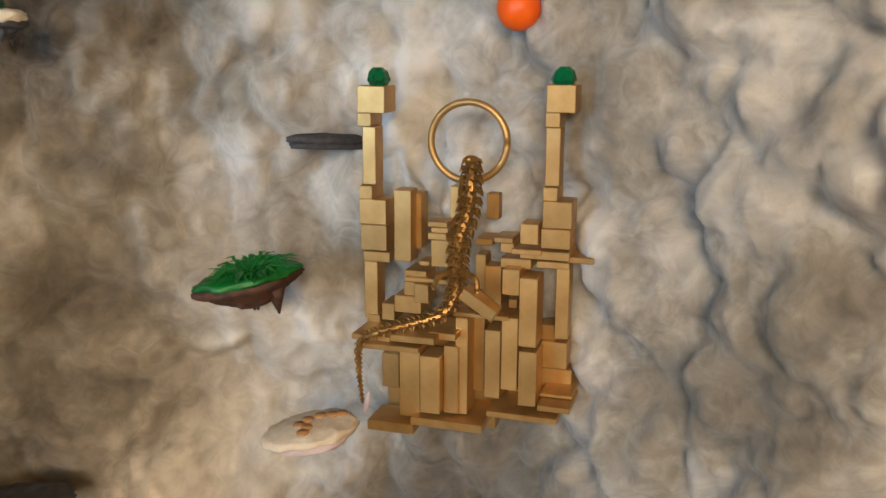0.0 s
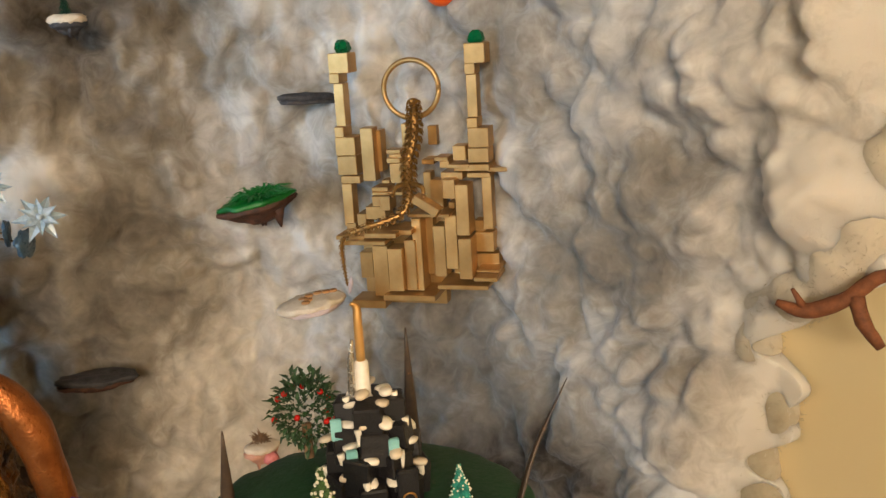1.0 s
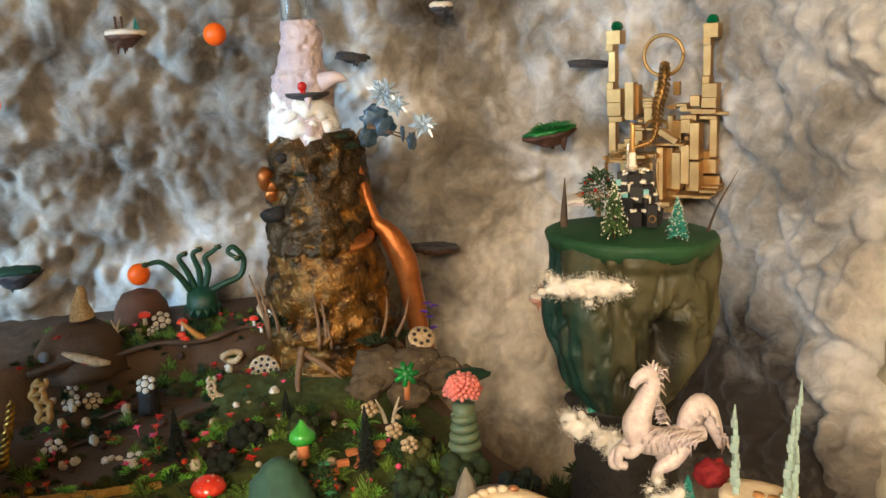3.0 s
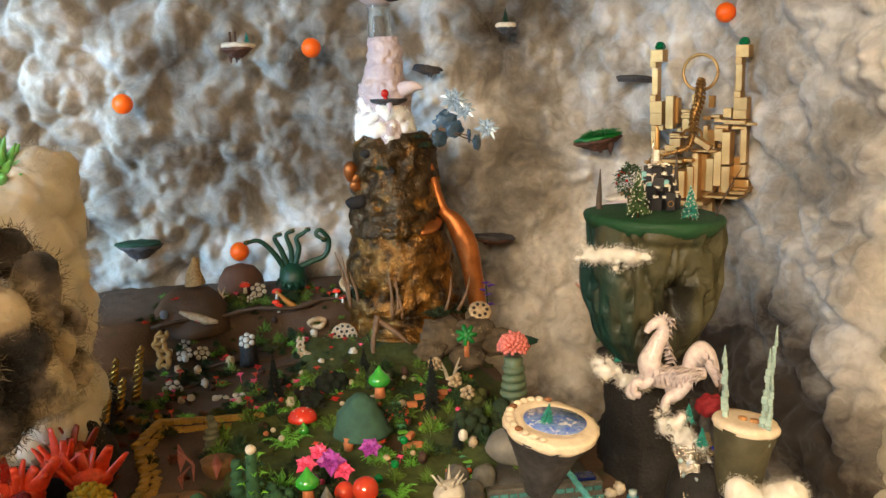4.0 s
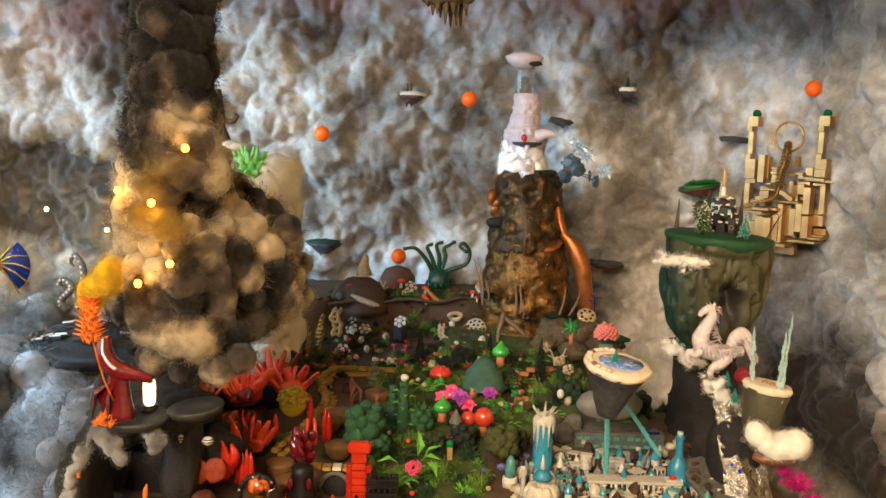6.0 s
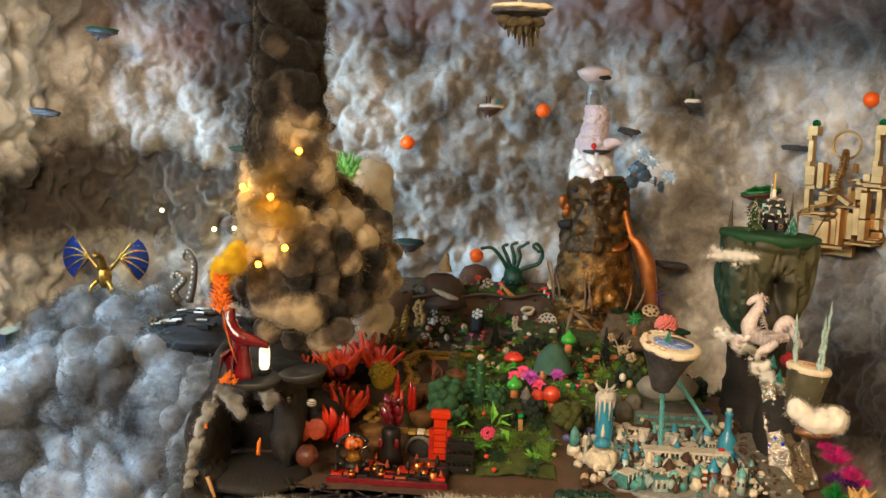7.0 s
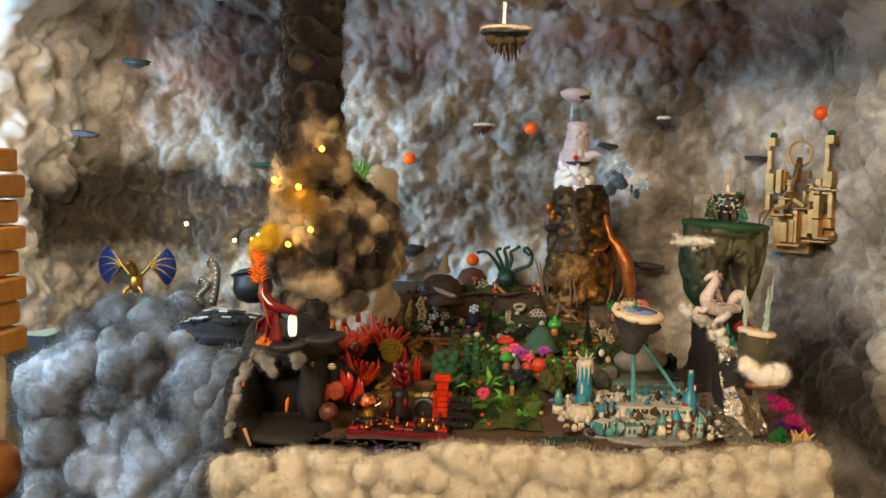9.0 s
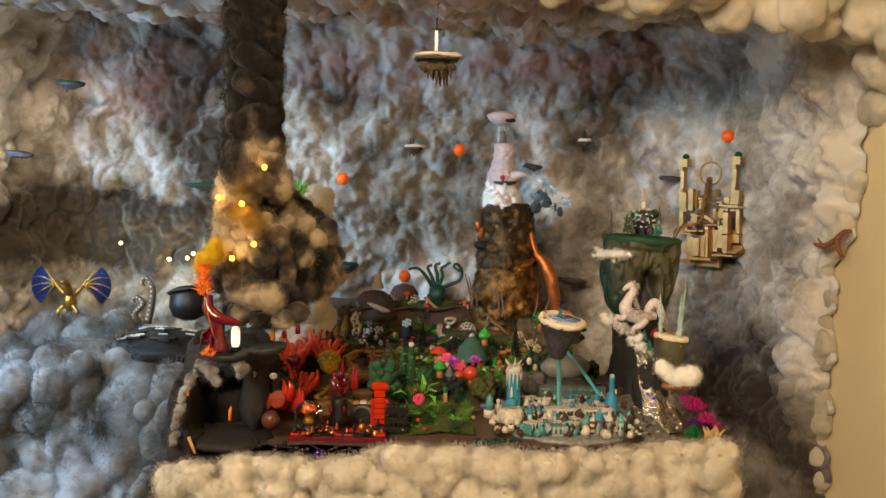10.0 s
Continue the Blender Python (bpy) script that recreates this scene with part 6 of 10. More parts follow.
# patches of turf over the clay, one sheet
nu, nv = 150, 150
gx, gy = np.meshgrid(np.linspace(-0.13, 0.36, nu), np.linspace(0.1, 0.95, nv), indexing="ij")
p = np.stack([gx.ravel(), gy.ravel(), 0 * gx.ravel()], 1)
cover = fbm(p, 0.12, 61, 4)
ice_off = np.clip((p[:, 0] - 0.06) / 0.03, 0, 1) * np.clip((0.34 - p[:, 1]) / 0.03, 0, 1)
p[:, 2] = ground(p[:, 0], p[:, 1]) + 0.028 * (cover - 0.40) + 0.006 * fbm(p, 0.012, 63, 3) - 0.05 * ice_off - 0.02 * np.clip((0.0 - p[:, 0]) / 0.05, 0, 1) * np.clip((p[:, 1] - 0.6) / 0.1, 0, 1)
me = grid_mesh("turf", p, nu, nv)
me.materials.append(TURF)
tagged(new("turf", me), "dark mossy turf over the clay", "turf", kind="structure")


def barnacle(x, y, z, r, seed):
    """A round shell cluster: pale plates with dark gaps."""
    ob = thing("barnacle_shell", (x, y, z), "pale round barnacle shell with dark gaps on the clay slope", "shell", group="barnacle shells", tilt=(50, 0), turn=seed * 23 % 40 - 20)
    part("core", Geo().ball((0, 0, 0), r, r, r * 0.6, 16, 9), SHELLDARK, ob)
    part("plate", Geo().ball((0, 0, r * 0.52), r * 0.42, r * 0.42, r * 0.22, 7, 5, rough=0.2, seed=seed), SHELLWHITE, ob)
    for n in range(6):
        a = n * 1.047 + seed
        part("plate", Geo().ball((r * 0.68 * math.cos(a), r * 0.68 * math.sin(a), r * 0.3), r * 0.38, r * 0.36, r * 0.28, 8, 6, rough=0.25, seed=seed + n), SHELLWHITE, ob)


for n, (x, y, z, r) in enumerate(((-0.244, 0.792, 0.868, 0.013), (-0.158, 0.751, 0.85, 0.012), (-0.13, 0.747, 0.853, 0.0125), (-0.237, 0.923, 0.89, 0.0115), (-0.205, 0.915, 0.892, 0.011), (-0.238, 0.935, 0.912, 0.01), (-0.117, 0.88, 0.921, 0.0115), (-0.1, 1.05, 0.975, 0.012), (-0.112, 1.02, 0.965, 0.008), (0.086, 1.0, 0.972, 0.013), (-0.05, 0.9, 0.86, 0.009), (0.0, 0.85, 0.868, 0.009))):
    barnacle(x, y, z, r * 1.35, n + 1)
solo("black_stump", rough_lathe([(0.016, 0), (0.013, 0.02), (0.014, 0.034), (0.01, 0.037)], 24, (0, 0, 0), 0.003, 5, 0.01, 2), BLACKROCK, (-0.117, 0.88, 0.877), "black rock stump carrying a barnacle", "rock")

for n, (shift, drop, r) in enumerate(((0.0, 0.957, 0.007), (-0.06, 0.9, 0.005), (-0.13, 0.872, 0.005))):
    xs = np.linspace(-0.29 if n == 0 else -0.26, 0.1 - 0.06 * n, 22)
    ys = np.interp(xs, [-0.6, -0.3, -0.2, -0.05, 0.05, 0.12, 0.6], [0.90, 0.90, 0.93, 0.985, 1.0, 1.03, 1.35]) + shift + 0.01 * np.sin(xs * 31 + n)
    zs_ = (ground(xs, ys) if n else np.full(22, drop)) + 0.004 * np.sin(xs * 47 + 2 * n)
    solo("clay_ledge", Geo().tube(np.stack([xs, ys, zs_], 1), r * (1 + 0.3 * np.sin(np.arange(22) * 1.7)), 10, 3, rough=0.35, seed=n, flat=0.6), EARTH, (0, 0, 0), "drooping brown clay ledge along the terrace", "ledge", group="clay ledges")
pod = thing("seed_pod", (0.065, 0.975, 0.89), "dried lotus seed pod full of round holes", "seed pod", tilt=(72, 0))
part("disc", Geo().lathe([(0.012, -0.02), (0.022, -0.006), (0.0265, 0.0), (0.026, 0.003), (0.01, 0.0035)], 28, rough=0.05), BONE, pod)
spots = [(0, 0)] + [(0.0105 * math.cos(a), 0.0105 * math.sin(a)) for a in np.arange(6) * 1.047] + [(0.02 * math.cos(a), 0.02 * math.sin(a)) for a in np.arange(11) * 0.571]
for x, y in spots:
    ob = part("rim", Geo().tube([(x + 0.0043 * math.cos(t), y + 0.0043 * math.sin(t), 0.0045) for t in np.linspace(0, 6.283, 11)], 0.0011, 5, 1), SHELLWHITE, pod)
    part("hole", Geo().lathe([(0.0036, 0.0032), (0.0037, 0.0042), (0.0015, 0.0042)], 9, (x, y, 0)), SHELLDARK, pod)
pod2 = thing("seed_pod", (0.318, 0.86, 0.955), "dried lotus seed pod lying on the rocks", "seed pod", tilt=(40, 0))
part("disc", Geo().lathe([(0.01, -0.014), (0.018, -0.005), (0.022, 0.0), (0.021, 0.003), (0.01, 0.0035)], 24, rough=0.05), BONE, pod2)
for a in np.arange(7) * 0.897:
    part("hole", Geo().lathe([(0.0034, 0.0032), (0.0036, 0.0044), (0.0015, 0.0044)], 9, (0.013 * math.cos(a), 0.013 * math.sin(a), 0)), SHELLDARK, pod2)


def driftwood(x, y, z, pts, r, label, holes=5, mat=None):
    """Weathered wood full of holes: rods that part and meet again."""
    g = Geo()
    line = smooth_line(pts, 16)
    for k in (-1, 1):
        wob = np.stack([k * r * (0.5 + 0.5 * np.abs(np.sin(np.linspace(0, holes * 3.14, 16)))), 0 * line[:, 0], 0 * line[:, 0]], 1)
        g.tube(line + wob, np.linspace(r * 0.65, r * 0.4, 16), 8, 2, rough=0.25, seed=k + 3)
    for n in range(1, 16, 3):
        g.tube([line[n] - (r, 0, 0), line[n] + (r, 0, 0)], r * 0.5, 6, 1)
    return solo("driftwood", g, mat or BONE, (x, y, z), label, "driftwood", group="holey driftwood")


driftwood(-0.268, 0.862, 0.888, [(0, 0, 0), (0.004, 0, 0.025), (-0.004, 0, 0.045), (0.006, 0, 0.068)], 0.009, "tall pale holey driftwood standing on the clay", 4, stuff("tan_driftwood", "b88c4a", "8a6230", rough=0.7, size=0.01, fine=0.001, bump=0.5))
driftwood(-0.015, 0.895, 0.878, [(0.006, 0, -0.018), (0, 0, 0.0), (-0.006, 0, 0.018), (-0.004, 0, 0.04)], 0.006, "thin pale holey driftwood on the slope", 5)
solo("driftwood", Geo().tube([(0, 0, 0), (0.014, 0, -0.006), (0.022, 0, -0.01)], [0.004, 0.003, 0.001], 7, rough=0.3), BONE, (-0.012, 0.89, 0.888), "short pale driftwood twig", "driftwood", group="holey driftwood")
solo("driftwood", Geo().tube([(-0.035, 0, 0.012), (-0.012, 0, 0.002), (0.012, 0, -0.008), (0.034, 0, -0.012)], [0.003, 0.007, 0.008, 0.003], 9, rough=0.35, seed=3), BONE, (-0.205, 0.915, 0.965), "pale driftwood stick lying on the ledge", "driftwood", group="holey driftwood")
solo("driftwood", Geo().tube([(-0.018, 0, 0.02), (-0.004, 0, 0.004), (0.012, 0, -0.01), (0.02, 0, -0.012)], [0.003, 0.005, 0.0065, 0.003], 9, rough=0.35, seed=5), stuff("amber_driftwood", "b88038", "8c5a20", rough=0.6, size=0.008, bump=0.4), (-0.045, 0.985, 0.968), "amber driftwood stick behind red toadstools", "driftwood", group="holey driftwood")
ring_ = Geo().tube([(0.014 * math.cos(t) * (1 + 0.2 * math.sin(3 * t)), 0.004 * math.sin(2 * t), 0.008 * math.sin(t)) for t in np.linspace(0, 6.283, 16)], [0.0055] * 16, 8, 2, rough=0.35)
solo("coral_ring", ring_, BONE, (0.013, 0.985, 0.918), "pale knobbly coral ring on the clay cliff", "coral")
solo("sponge_rock", Geo().tube([(0, 0, 0), (-0.002, 0, 0.022), (0.002, 0, 0.042), (-0.001, 0, 0.052)], [0.017, 0.014, 0.009, 0.004], 14, 6, rough=0.4, seed=4), stuff("tan_sponge", "c0a070", "7a5c38", rough=0.9, size=0.004, fine=0.0015, bump=1.0), (-0.212, 0.97, 1.015), "tall tan sponge rock on the hill", "rock")
hill = solo("clay_hill", rough_lathe([(0.075, -0.02), (0.066, 0.02), (0.05, 0.045), (0.03, 0.06), (0.006, 0.064)], 50, (0, 0, 0), 0.004, 7, 0.03, 3), EARTH, (-0.225, 0.985, 0.945), "rounded brown clay hill", "hill")
solo("clay_dome", rough_lathe([(0.05, -0.01), (0.044, 0.025), (0.03, 0.046), (0.006, 0.054)], 40, (0, 0, 0), 0.002, 8, 0.03, 3), stuff("reddish_clay", "6c4a38", "553828", rough=0.8, size=0.03, bump=0.4), (-0.138, 1.12, 0.965), "smooth reddish clay dome under an orange ball", "hill")
for n, (x, y, z) in enumerate(((-0.245, 0.925, 1.0), (-0.252, 0.93, 0.965), (-0.225, 0.92, 0.962), (-0.205, 0.91, 0.958), (-0.3, 0.9, 0.965), (-0.16, 0.8, 0.872), (-0.105, 0.79, 0.868), (-0.165, 0.9, 0.885), (-0.02, 0.6, 0.88))):
    moss_clump("red_flower", x, y, z - 0.003, 0.009, REDBERRY, "small red blossom on the clay", 70 + n, None, 0.8, 1.3, 26)
solo("grey_egg", Geo().ball((0, 0, 0), 0.008, 0.007, 0.009), stuff("blue_grey_egg", "7a8694", "66707e", rough=0.5, size=0.01), (-0.268, 0.92, 0.972), "small blue grey egg on the hill", "egg")


def toadstool(x, y, z, r, cap, label, h=None, dots=True, tilt=0):
    """A mushroom: stem, domed cap, pale dots."""
    h = h or r * 1.4
    ob = thing("toadstool", (x, y, z), label, "mushroom", group="toadstools", tilt=(tilt, 0))
    part("stem", Geo().lathe([(r * 0.38, 0), (r * 0.3, h * 0.5), (r * 0.34, h)], 12), SHELLWHITE, ob, "cream stem")
    part("cap", Geo().lathe([(r * 0.55, h * 0.9), (r, h * 0.92), (r * 0.98, h + r * 0.16), (r * 0.75, h + r * 0.5), (r * 0.35, h + r * 0.7), (r * 0.05, h + r * 0.74)], 22), cap, ob)
    if dots:
        for n in range(9):
            a, k = n * 2.4, 0.3 + 0.55 * (n / 9)
            part("dot", Geo().ball((r * k * math.cos(a), r * k * math.sin(a), h + r * (0.72 - 0.62 * k * k)), r * 0.09, segments=6, rings=4), SHELLWHITE, ob)
    return ob


for x, y, z, r in ((-0.062, 0.995, 0.978, 0.010), (-0.065, 0.985, 0.962, 0.008), (-0.06, 0.975, 0.955, 0.009), (0.055, 1.0, 0.972, 0.0085), (0.066, 0.99, 0.962, 0.008), (-0.125, 1.03, 0.985, 0.011)):
    toadstool(x, y, z - 0.008, r, REDMUSH, "small red toadstool with white dots on the terrace")
toadstool(-0.021, 0.56, 0.872, 0.023, REDMUSH, "large glossy red orange mushroom with pale dots", 0.016)
solo("green_button", Geo().lathe([(0.009, 0), (0.008, 0.006), (0.003, 0.013), (0.001, 0.016)], 14), GOURD, (-0.02, 0.535, 0.875), "small green pointed bead before the mushroom", "bead")

nest = thing("coral_nest", (0.09, 1.02, 0.975), "pale coral nest holding an orange stone", "coral", tilt=(30, 0))
part("bowl", rough_lathe([(0.014, -0.012), (0.022, 0.0), (0.026, 0.014), (0.02, 0.016), (0.012, 0.008)], 30, (0, 0, 0), 0.005, 9, 0.012, 2), BONE, nest)
part("orange_stone", Geo().ball((0, 0, 0.012), 0.012, 0.011, 0.006), ORANGE, nest, "orange stone")
g = Geo()
g.lathe([(0.026, -0.02), (0.03, 0.0), (0.024, 0.02), (0.012, 0.03), (0.004, 0.034)], 24, (0, 0, 0), rough=0.25, seed=5)
necks = (((-0.015, 0, 0.02), (-0.035, -0.004, 0.055), (-0.062, -0.006, 0.082), (-0.088, -0.008, 0.08)), ((-0.008, 0, 0.025), (-0.02, 0, 0.06), (-0.032, 0, 0.085), (-0.022, 0, 0.092)), ((0, 0, 0.028), (0.0, 0, 0.06), (-0.008, 0, 0.09), (0.004, 0, 0.098)), ((0.006, 0, 0.026), (0.016, 0, 0.06), (0.012, 0, 0.082), (0.026, 0, 0.092), (0.036, -0.004, 0.1)), ((0.012, 0, 0.02), (0.04, 0, 0.032), (0.07, 0, 0.045), (0.078, 0, 0.075), (0.062, -0.004, 0.098), (0.052, -0.006, 0.09), (0.068, -0.01, 0.078)))
for line in necks:
    g.tube(line, np.linspace(0.0065, 0.0038, len(line)), 9, 5)
    g.ball(line[-1], 0.0065, 0.005, 0.005, 9, 6)
for n in range(14):
    a = n * 0.45
    g.leaf((0.018 * math.cos(a), 0.018 * math.sin(a), 0), (0.036 * math.cos(a), 0.036 * math.sin(a), -0.016), 0.012, 0.2)
solo("hydra_figure", g, HYDRA, (-0.031, 1.085, 0.99), "dark green many-headed serpent figure on the terrace", "figurine")
for line in necks:
    solo("brass_crest", Geo().leaf((0, 0, 0), (0.008, 0, 0.007), 0.006, 0.2).leaf((0, 0, 0), (-0.008, 0, 0.005), 0.006, 0.2), BRASS, (line[-1][0] - 0.031, line[-1][1] + 1.08, line[-1][2] + 0.99), "tiny brass crest on a serpent head", "ornament", group="brass crests", smooth=False)
for n, (x, y, dx) in enumerate(((-0.175, 1.0, 0.012), (-0.165, 1.0, -0.008), (0.235, 0.745, -0.012), (0.245, 0.745, 0.01))):
    g = Geo().tube([(0, 0, 0), (dx * 0.4, 0, 0.02), (dx * 1.2, 0, 0.042)], [0.0035, 0.003, 0.001], 7).tube([(dx * 0.4, 0, 0.02), (dx * 1.6, 0, 0.026)], [0.0022, 0.0008], 6, 1)
    solo("antler_twig", g, SHELLWHITE, (x, y, gz(x, y)), "pale forked antler twig", "twig", group="antler twigs")

r2 = random.Random(5)
for n in range(46):
    x, y = r2.uniform(-0.27, 0.1), r2.uniform(0.98, 1.1)
    if n % 2:
        x, y = r2.uniform(-0.3, 0.08), r2.uniform(0.62, 0.97)
    moss_clump("moss_tuft", x, y, gz(x, y) - 0.002, r2.uniform(0.008, 0.02), (MOSS, FERN, HOLLY)[n % 3], "low green moss tuft on the clay terrace", 100 + n, None, 0.8, 0.9, 50)


def gourd(x, y, z, r, label):
    ob = thing("glazed_gourd", (x, y, z), label, "gourd", group="green glazed gourds")
    part("cap", Geo().lathe([(r * 0.4, 0.0), (r * 0.85, r * 0.12), (r, r * 0.45), (r * 0.86, r * 0.85), (r * 0.45, r * 1.2), (r * 0.2, r * 1.55), (r * 0.08, r * 1.75)], 26), GOURD, ob, "glossy green pear shaped cap")
    part("stem", Geo().lathe([(r * 0.5, -r * 1.0), (r * 0.42, -r * 0.4), (r * 0.45, r * 0.1)], 14), PEACHCLAY, ob, "peach clay stem")


gourd(0.1, 0.575, 0.925, 0.0185, "glossy green gourd mushroom by the clay bricks")
gourd(-0.017, 0.325, 0.885, 0.0165, "glossy green gourd mushroom among flowers")
for x, y, z, r in ((0.056, 0.311, 0.882, 0.0175), (0.03, 0.33, 0.872, 0.014)):
    ob = thing("glazed_ball_mushroom", (x, y, z), "glossy red orange ball mushroom in the garden", "mushroom", group="ball mushrooms")
    part("cap", Geo().ball((0, 0, 0), r, segments=24, rings=16), SALMON, ob)
    part("stem", Geo().lathe([(r * 0.4, -r * 1.9), (r * 0.35, -r * 0.7)], 12), PEACHCLAY, ob)
part("bell", Geo().ball((0, 0, 0), 0.01), SALMON, thing("red_bead", (0.075, 0.27, 0.85), "small orange red bead at a bush foot", "bead"))
tent = thing("felt_tent", (0.065, 0.505, 0.872), "draped dark green felt tent on stubby pegs", "tent")
part("canopy", rough_lathe([(0.042, 0.008), (0.038, 0.02), (0.03, 0.038), (0.018, 0.056), (0.006, 0.066), (0.001, 0.068)], 40, (0, 0, 0), 0.006, 12, 0.02, 3), TENT, tent)
for a in (-2.2, -1.0):
    part("peg", Geo().lathe([(0.007, -0.006), (0.008, 0.004), (0.007, 0.014)], 10, (0.036 * math.cos(a), 0.036 * math.sin(a), 0)), PEACHCLAY, tent)


def blossom(x, y, z, r, material, label, n=5, group="silk blossoms", up=0.6):
    ob = thing("silk_blossom", (x, y, z), label, "flower", group=group, tilt=(35, 0))
    for lay in range(3):
        for k in range(n):
            a, rr = k * 6.283 / n + lay * 0.6, r * (1 - 0.25 * lay)
            part("petal", Geo().leaf((0, 0, 0.1 * r * lay), (rr * math.cos(a), rr * math.sin(a), r * (0.3 + up * 0.4 * lay)), rr * 0.95, 0.2, 0.0006), material, ob, smooth=False)
    return ob


blossom(0.07, 0.404, 0.895, 0.017, ORCHID, "magenta silk orchid blossom", 6)
blossom(0.014, 0.367, 0.895, 0.022, ORCHID, "pale purple silk orchid petals", 4)
blossom(-0.018, 0.355, 0.9, 0.016, PINK, "pink silk blossom on a short stem", 5)
blossom(0.03, 0.36, 0.885, 0.016, PINK, "pink silk blossom on a short stem", 5)
blossom(0.0, 0.38, 0.905, 0.016, PINK, "pink silk blossom on a short stem", 5)
rose = thing("silk_rose", (-0.06, 0.12, 0.86), "pink silk rose with layered petals", "flower", tilt=(60, 0))
for k in range(18):
    a, rr = k * 2.4, 0.004 + 0.0007 * k
    part("petal", Geo().ball((rr * 0.75 * math.cos(a), rr * 0.75 * math.sin(a), 0.007 - 0.0005 * k), 0.0035 + 0.00025 * k, 0.0016, 0.006, 9, 6, m=pose(0, 0, 0, 0, 0, math.degrees(a) + 90)), PINK, rose)
for x, y, s, w in ((-0.045, 0.125, (0.026, -0.005, 0.026), 0.016), (-0.055, 0.14, (0.0, 0.004, 0.04), 0.014), (-0.05, 0.12, (0.03, -0.012, 0.008), 0.016), (-0.085, 0.11, (-0.03, -0.008, 0.004), 0.014), (-0.04, 0.115, (0.016, -0.012, -0.02), 0.014)):
    solo("broad_leaf", Geo().leaf((0, 0, 0), s, w, 0.15, 0.0008), BRIGHT, (x, y, 0.872), "broad bright green leaf beside the rose", "leaf", group="broad leaves", smooth=False)


def fern(x, y, z, r, material, label, seed, fronds=9):
    """A rosette of arching fronds, each with paired leaflets."""
    ob = thing("fern_plant", (x, y, z), label, "plant", group="small fern plants")
    q = random.Random(seed)
    for n in range(fronds):
        a, l = n * 6.283 / fronds + q.uniform(-0.3, 0.3), r * q.uniform(0.8, 1.2)
        g = Geo()
        pts = np.array([(l * k * math.cos(a), l * k * math.sin(a), l * (1.3 * k - 0.95 * k * k)) for k in (0, 0.35, 0.7, 1.0)])
        g.tube(pts, [0.0006, 0.0005, 0.0004, 0.0002], 4, 2)
        for k in np.linspace(0.15, 0.98, 9):
            c = np.array((l * k * math.cos(a), l * k * math.sin(a), l * (1.3 * k - 0.95 * k * k)))
            for s in (-1, 1):
                g.leaf(c, c + l * 0.3 * (1.1 - k) * np.array((math.cos(a + s * 1.0), math.sin(a + s * 1.0), -0.1)) + (0, 0, 0.001), l * 0.1, 0.1, 0.0003)
        part("frond", g, material, ob, smooth=False)
    return ob


for n, (x, y, r) in enumerate(((-0.06, 0.2, 0.035), (-0.09, 0.17, 0.034), (-0.03, 0.19, 0.028), (-0.085, 0.24, 0.03), (-0.11, 0.2, 0.026), (-0.045, 0.5, 0.035), (0.02, 0.55, 0.026), (-0.1, 0.36, 0.03), (-0.13, 0.32, 0.028), (0.1, 0.35, 0.028), (0.12, 0.62, 0.032), (0.16, 0.66, 0.032), (0.185, 0.64, 0.026), (0.08, 0.44, 0.026), (0.05, 0.2, 0.022), (0.03, 0.14, 0.02), (0.24, 0.62, 0.026), (0.28, 0.5, 0.025), (-0.16, 0.3, 0.028), (-0.02, 0.26, 0.028), (0.14, 0.56, 0.024), (0.19, 0.72, 0.03), (-0.3, 0.28, 0.026))):
    fern(x, y, gz(x, y) + 0.004, r, (FERN, BRIGHT, FERN, HOLLY)[n % 4], ("olive green", "bright green", "green", "dark green")[n % 4] + " fern in the miniature garden", n)


def foam_bush(x, y, z, r, material, label, seed, n=16, tall=1.0):
    """A bush of crumbly foam knobs."""
    ob = thing("foam_bush", (x, y, z), label, "bush", group="foam bushes")
    q = random.Random(seed)
    for k in range(n):
        a, e = k * 2.4, (k + 0.5) / n
        rr = r * math.sqrt(1 - (e - 0.35) ** 2) * 0.75
        part("foliage_knob", Geo().ball((rr * math.cos(a), rr * math.sin(a), r * tall * (0.2 + 1.3 * e)), r * q.uniform(0.3, 0.46), segments=12, rings=8, rough=0.35, seed=seed + k, size=0.35), material, ob)
    part("foliage_core", Geo().ball((0, 0, r * tall * 0.8), r * 0.72, r * 0.72, r * tall * 0.7, 12, 8, rough=0.3, seed=seed, size=0.35), material, ob)


foam_bush(-0.145, 0.235, 0.845, 0.032, BROCCOLI, "green foam broccoli bush", 3, 22, 1.5)
foam_bush(-0.125, 0.22, 0.84, 0.022, BROCCOLI, "green foam broccoli bush", 4, 14)
foam_bush(-0.055, 0.33, 0.85, 0.022, BROCCOLI, "round green foam bush in the garden", 5, 16)
foam_bush(0.085, 0.26, 0.835, 0.028, OLIVEMOSS, "olive reindeer moss bush", 6, 22)
foam_bush(0.11, 0.29, 0.835, 0.02, MOSS, "dark green clump of moss bush", 7, 16)
foam_bush(0.02, 0.27, 0.835, 0.02, CONIFER, "dark brown green moss bush", 8, 16, 1.5)
foam_bush(-0.03, 0.26, 0.84, 0.018, MOSS, "dark green clump of moss bush", 9, 14)
foam_bush(0.23, 0.5, 0.855, 0.026, MOSS, "dark moss bush behind the pool", 10, 18)
foam_bush(0.3, 0.52, 0.85, 0.03, MOSS, "dark moss bush behind the stone", 11, 18)
foam_bush(0.36, 0.48, 0.84, 0.028, CONIFER, "dark conifer bush behind the stone", 12, 18)
foam_bush(0.25, 0.6, 0.86, 0.024, OLIVEMOSS, "olive moss bush behind the garden", 13, 16)
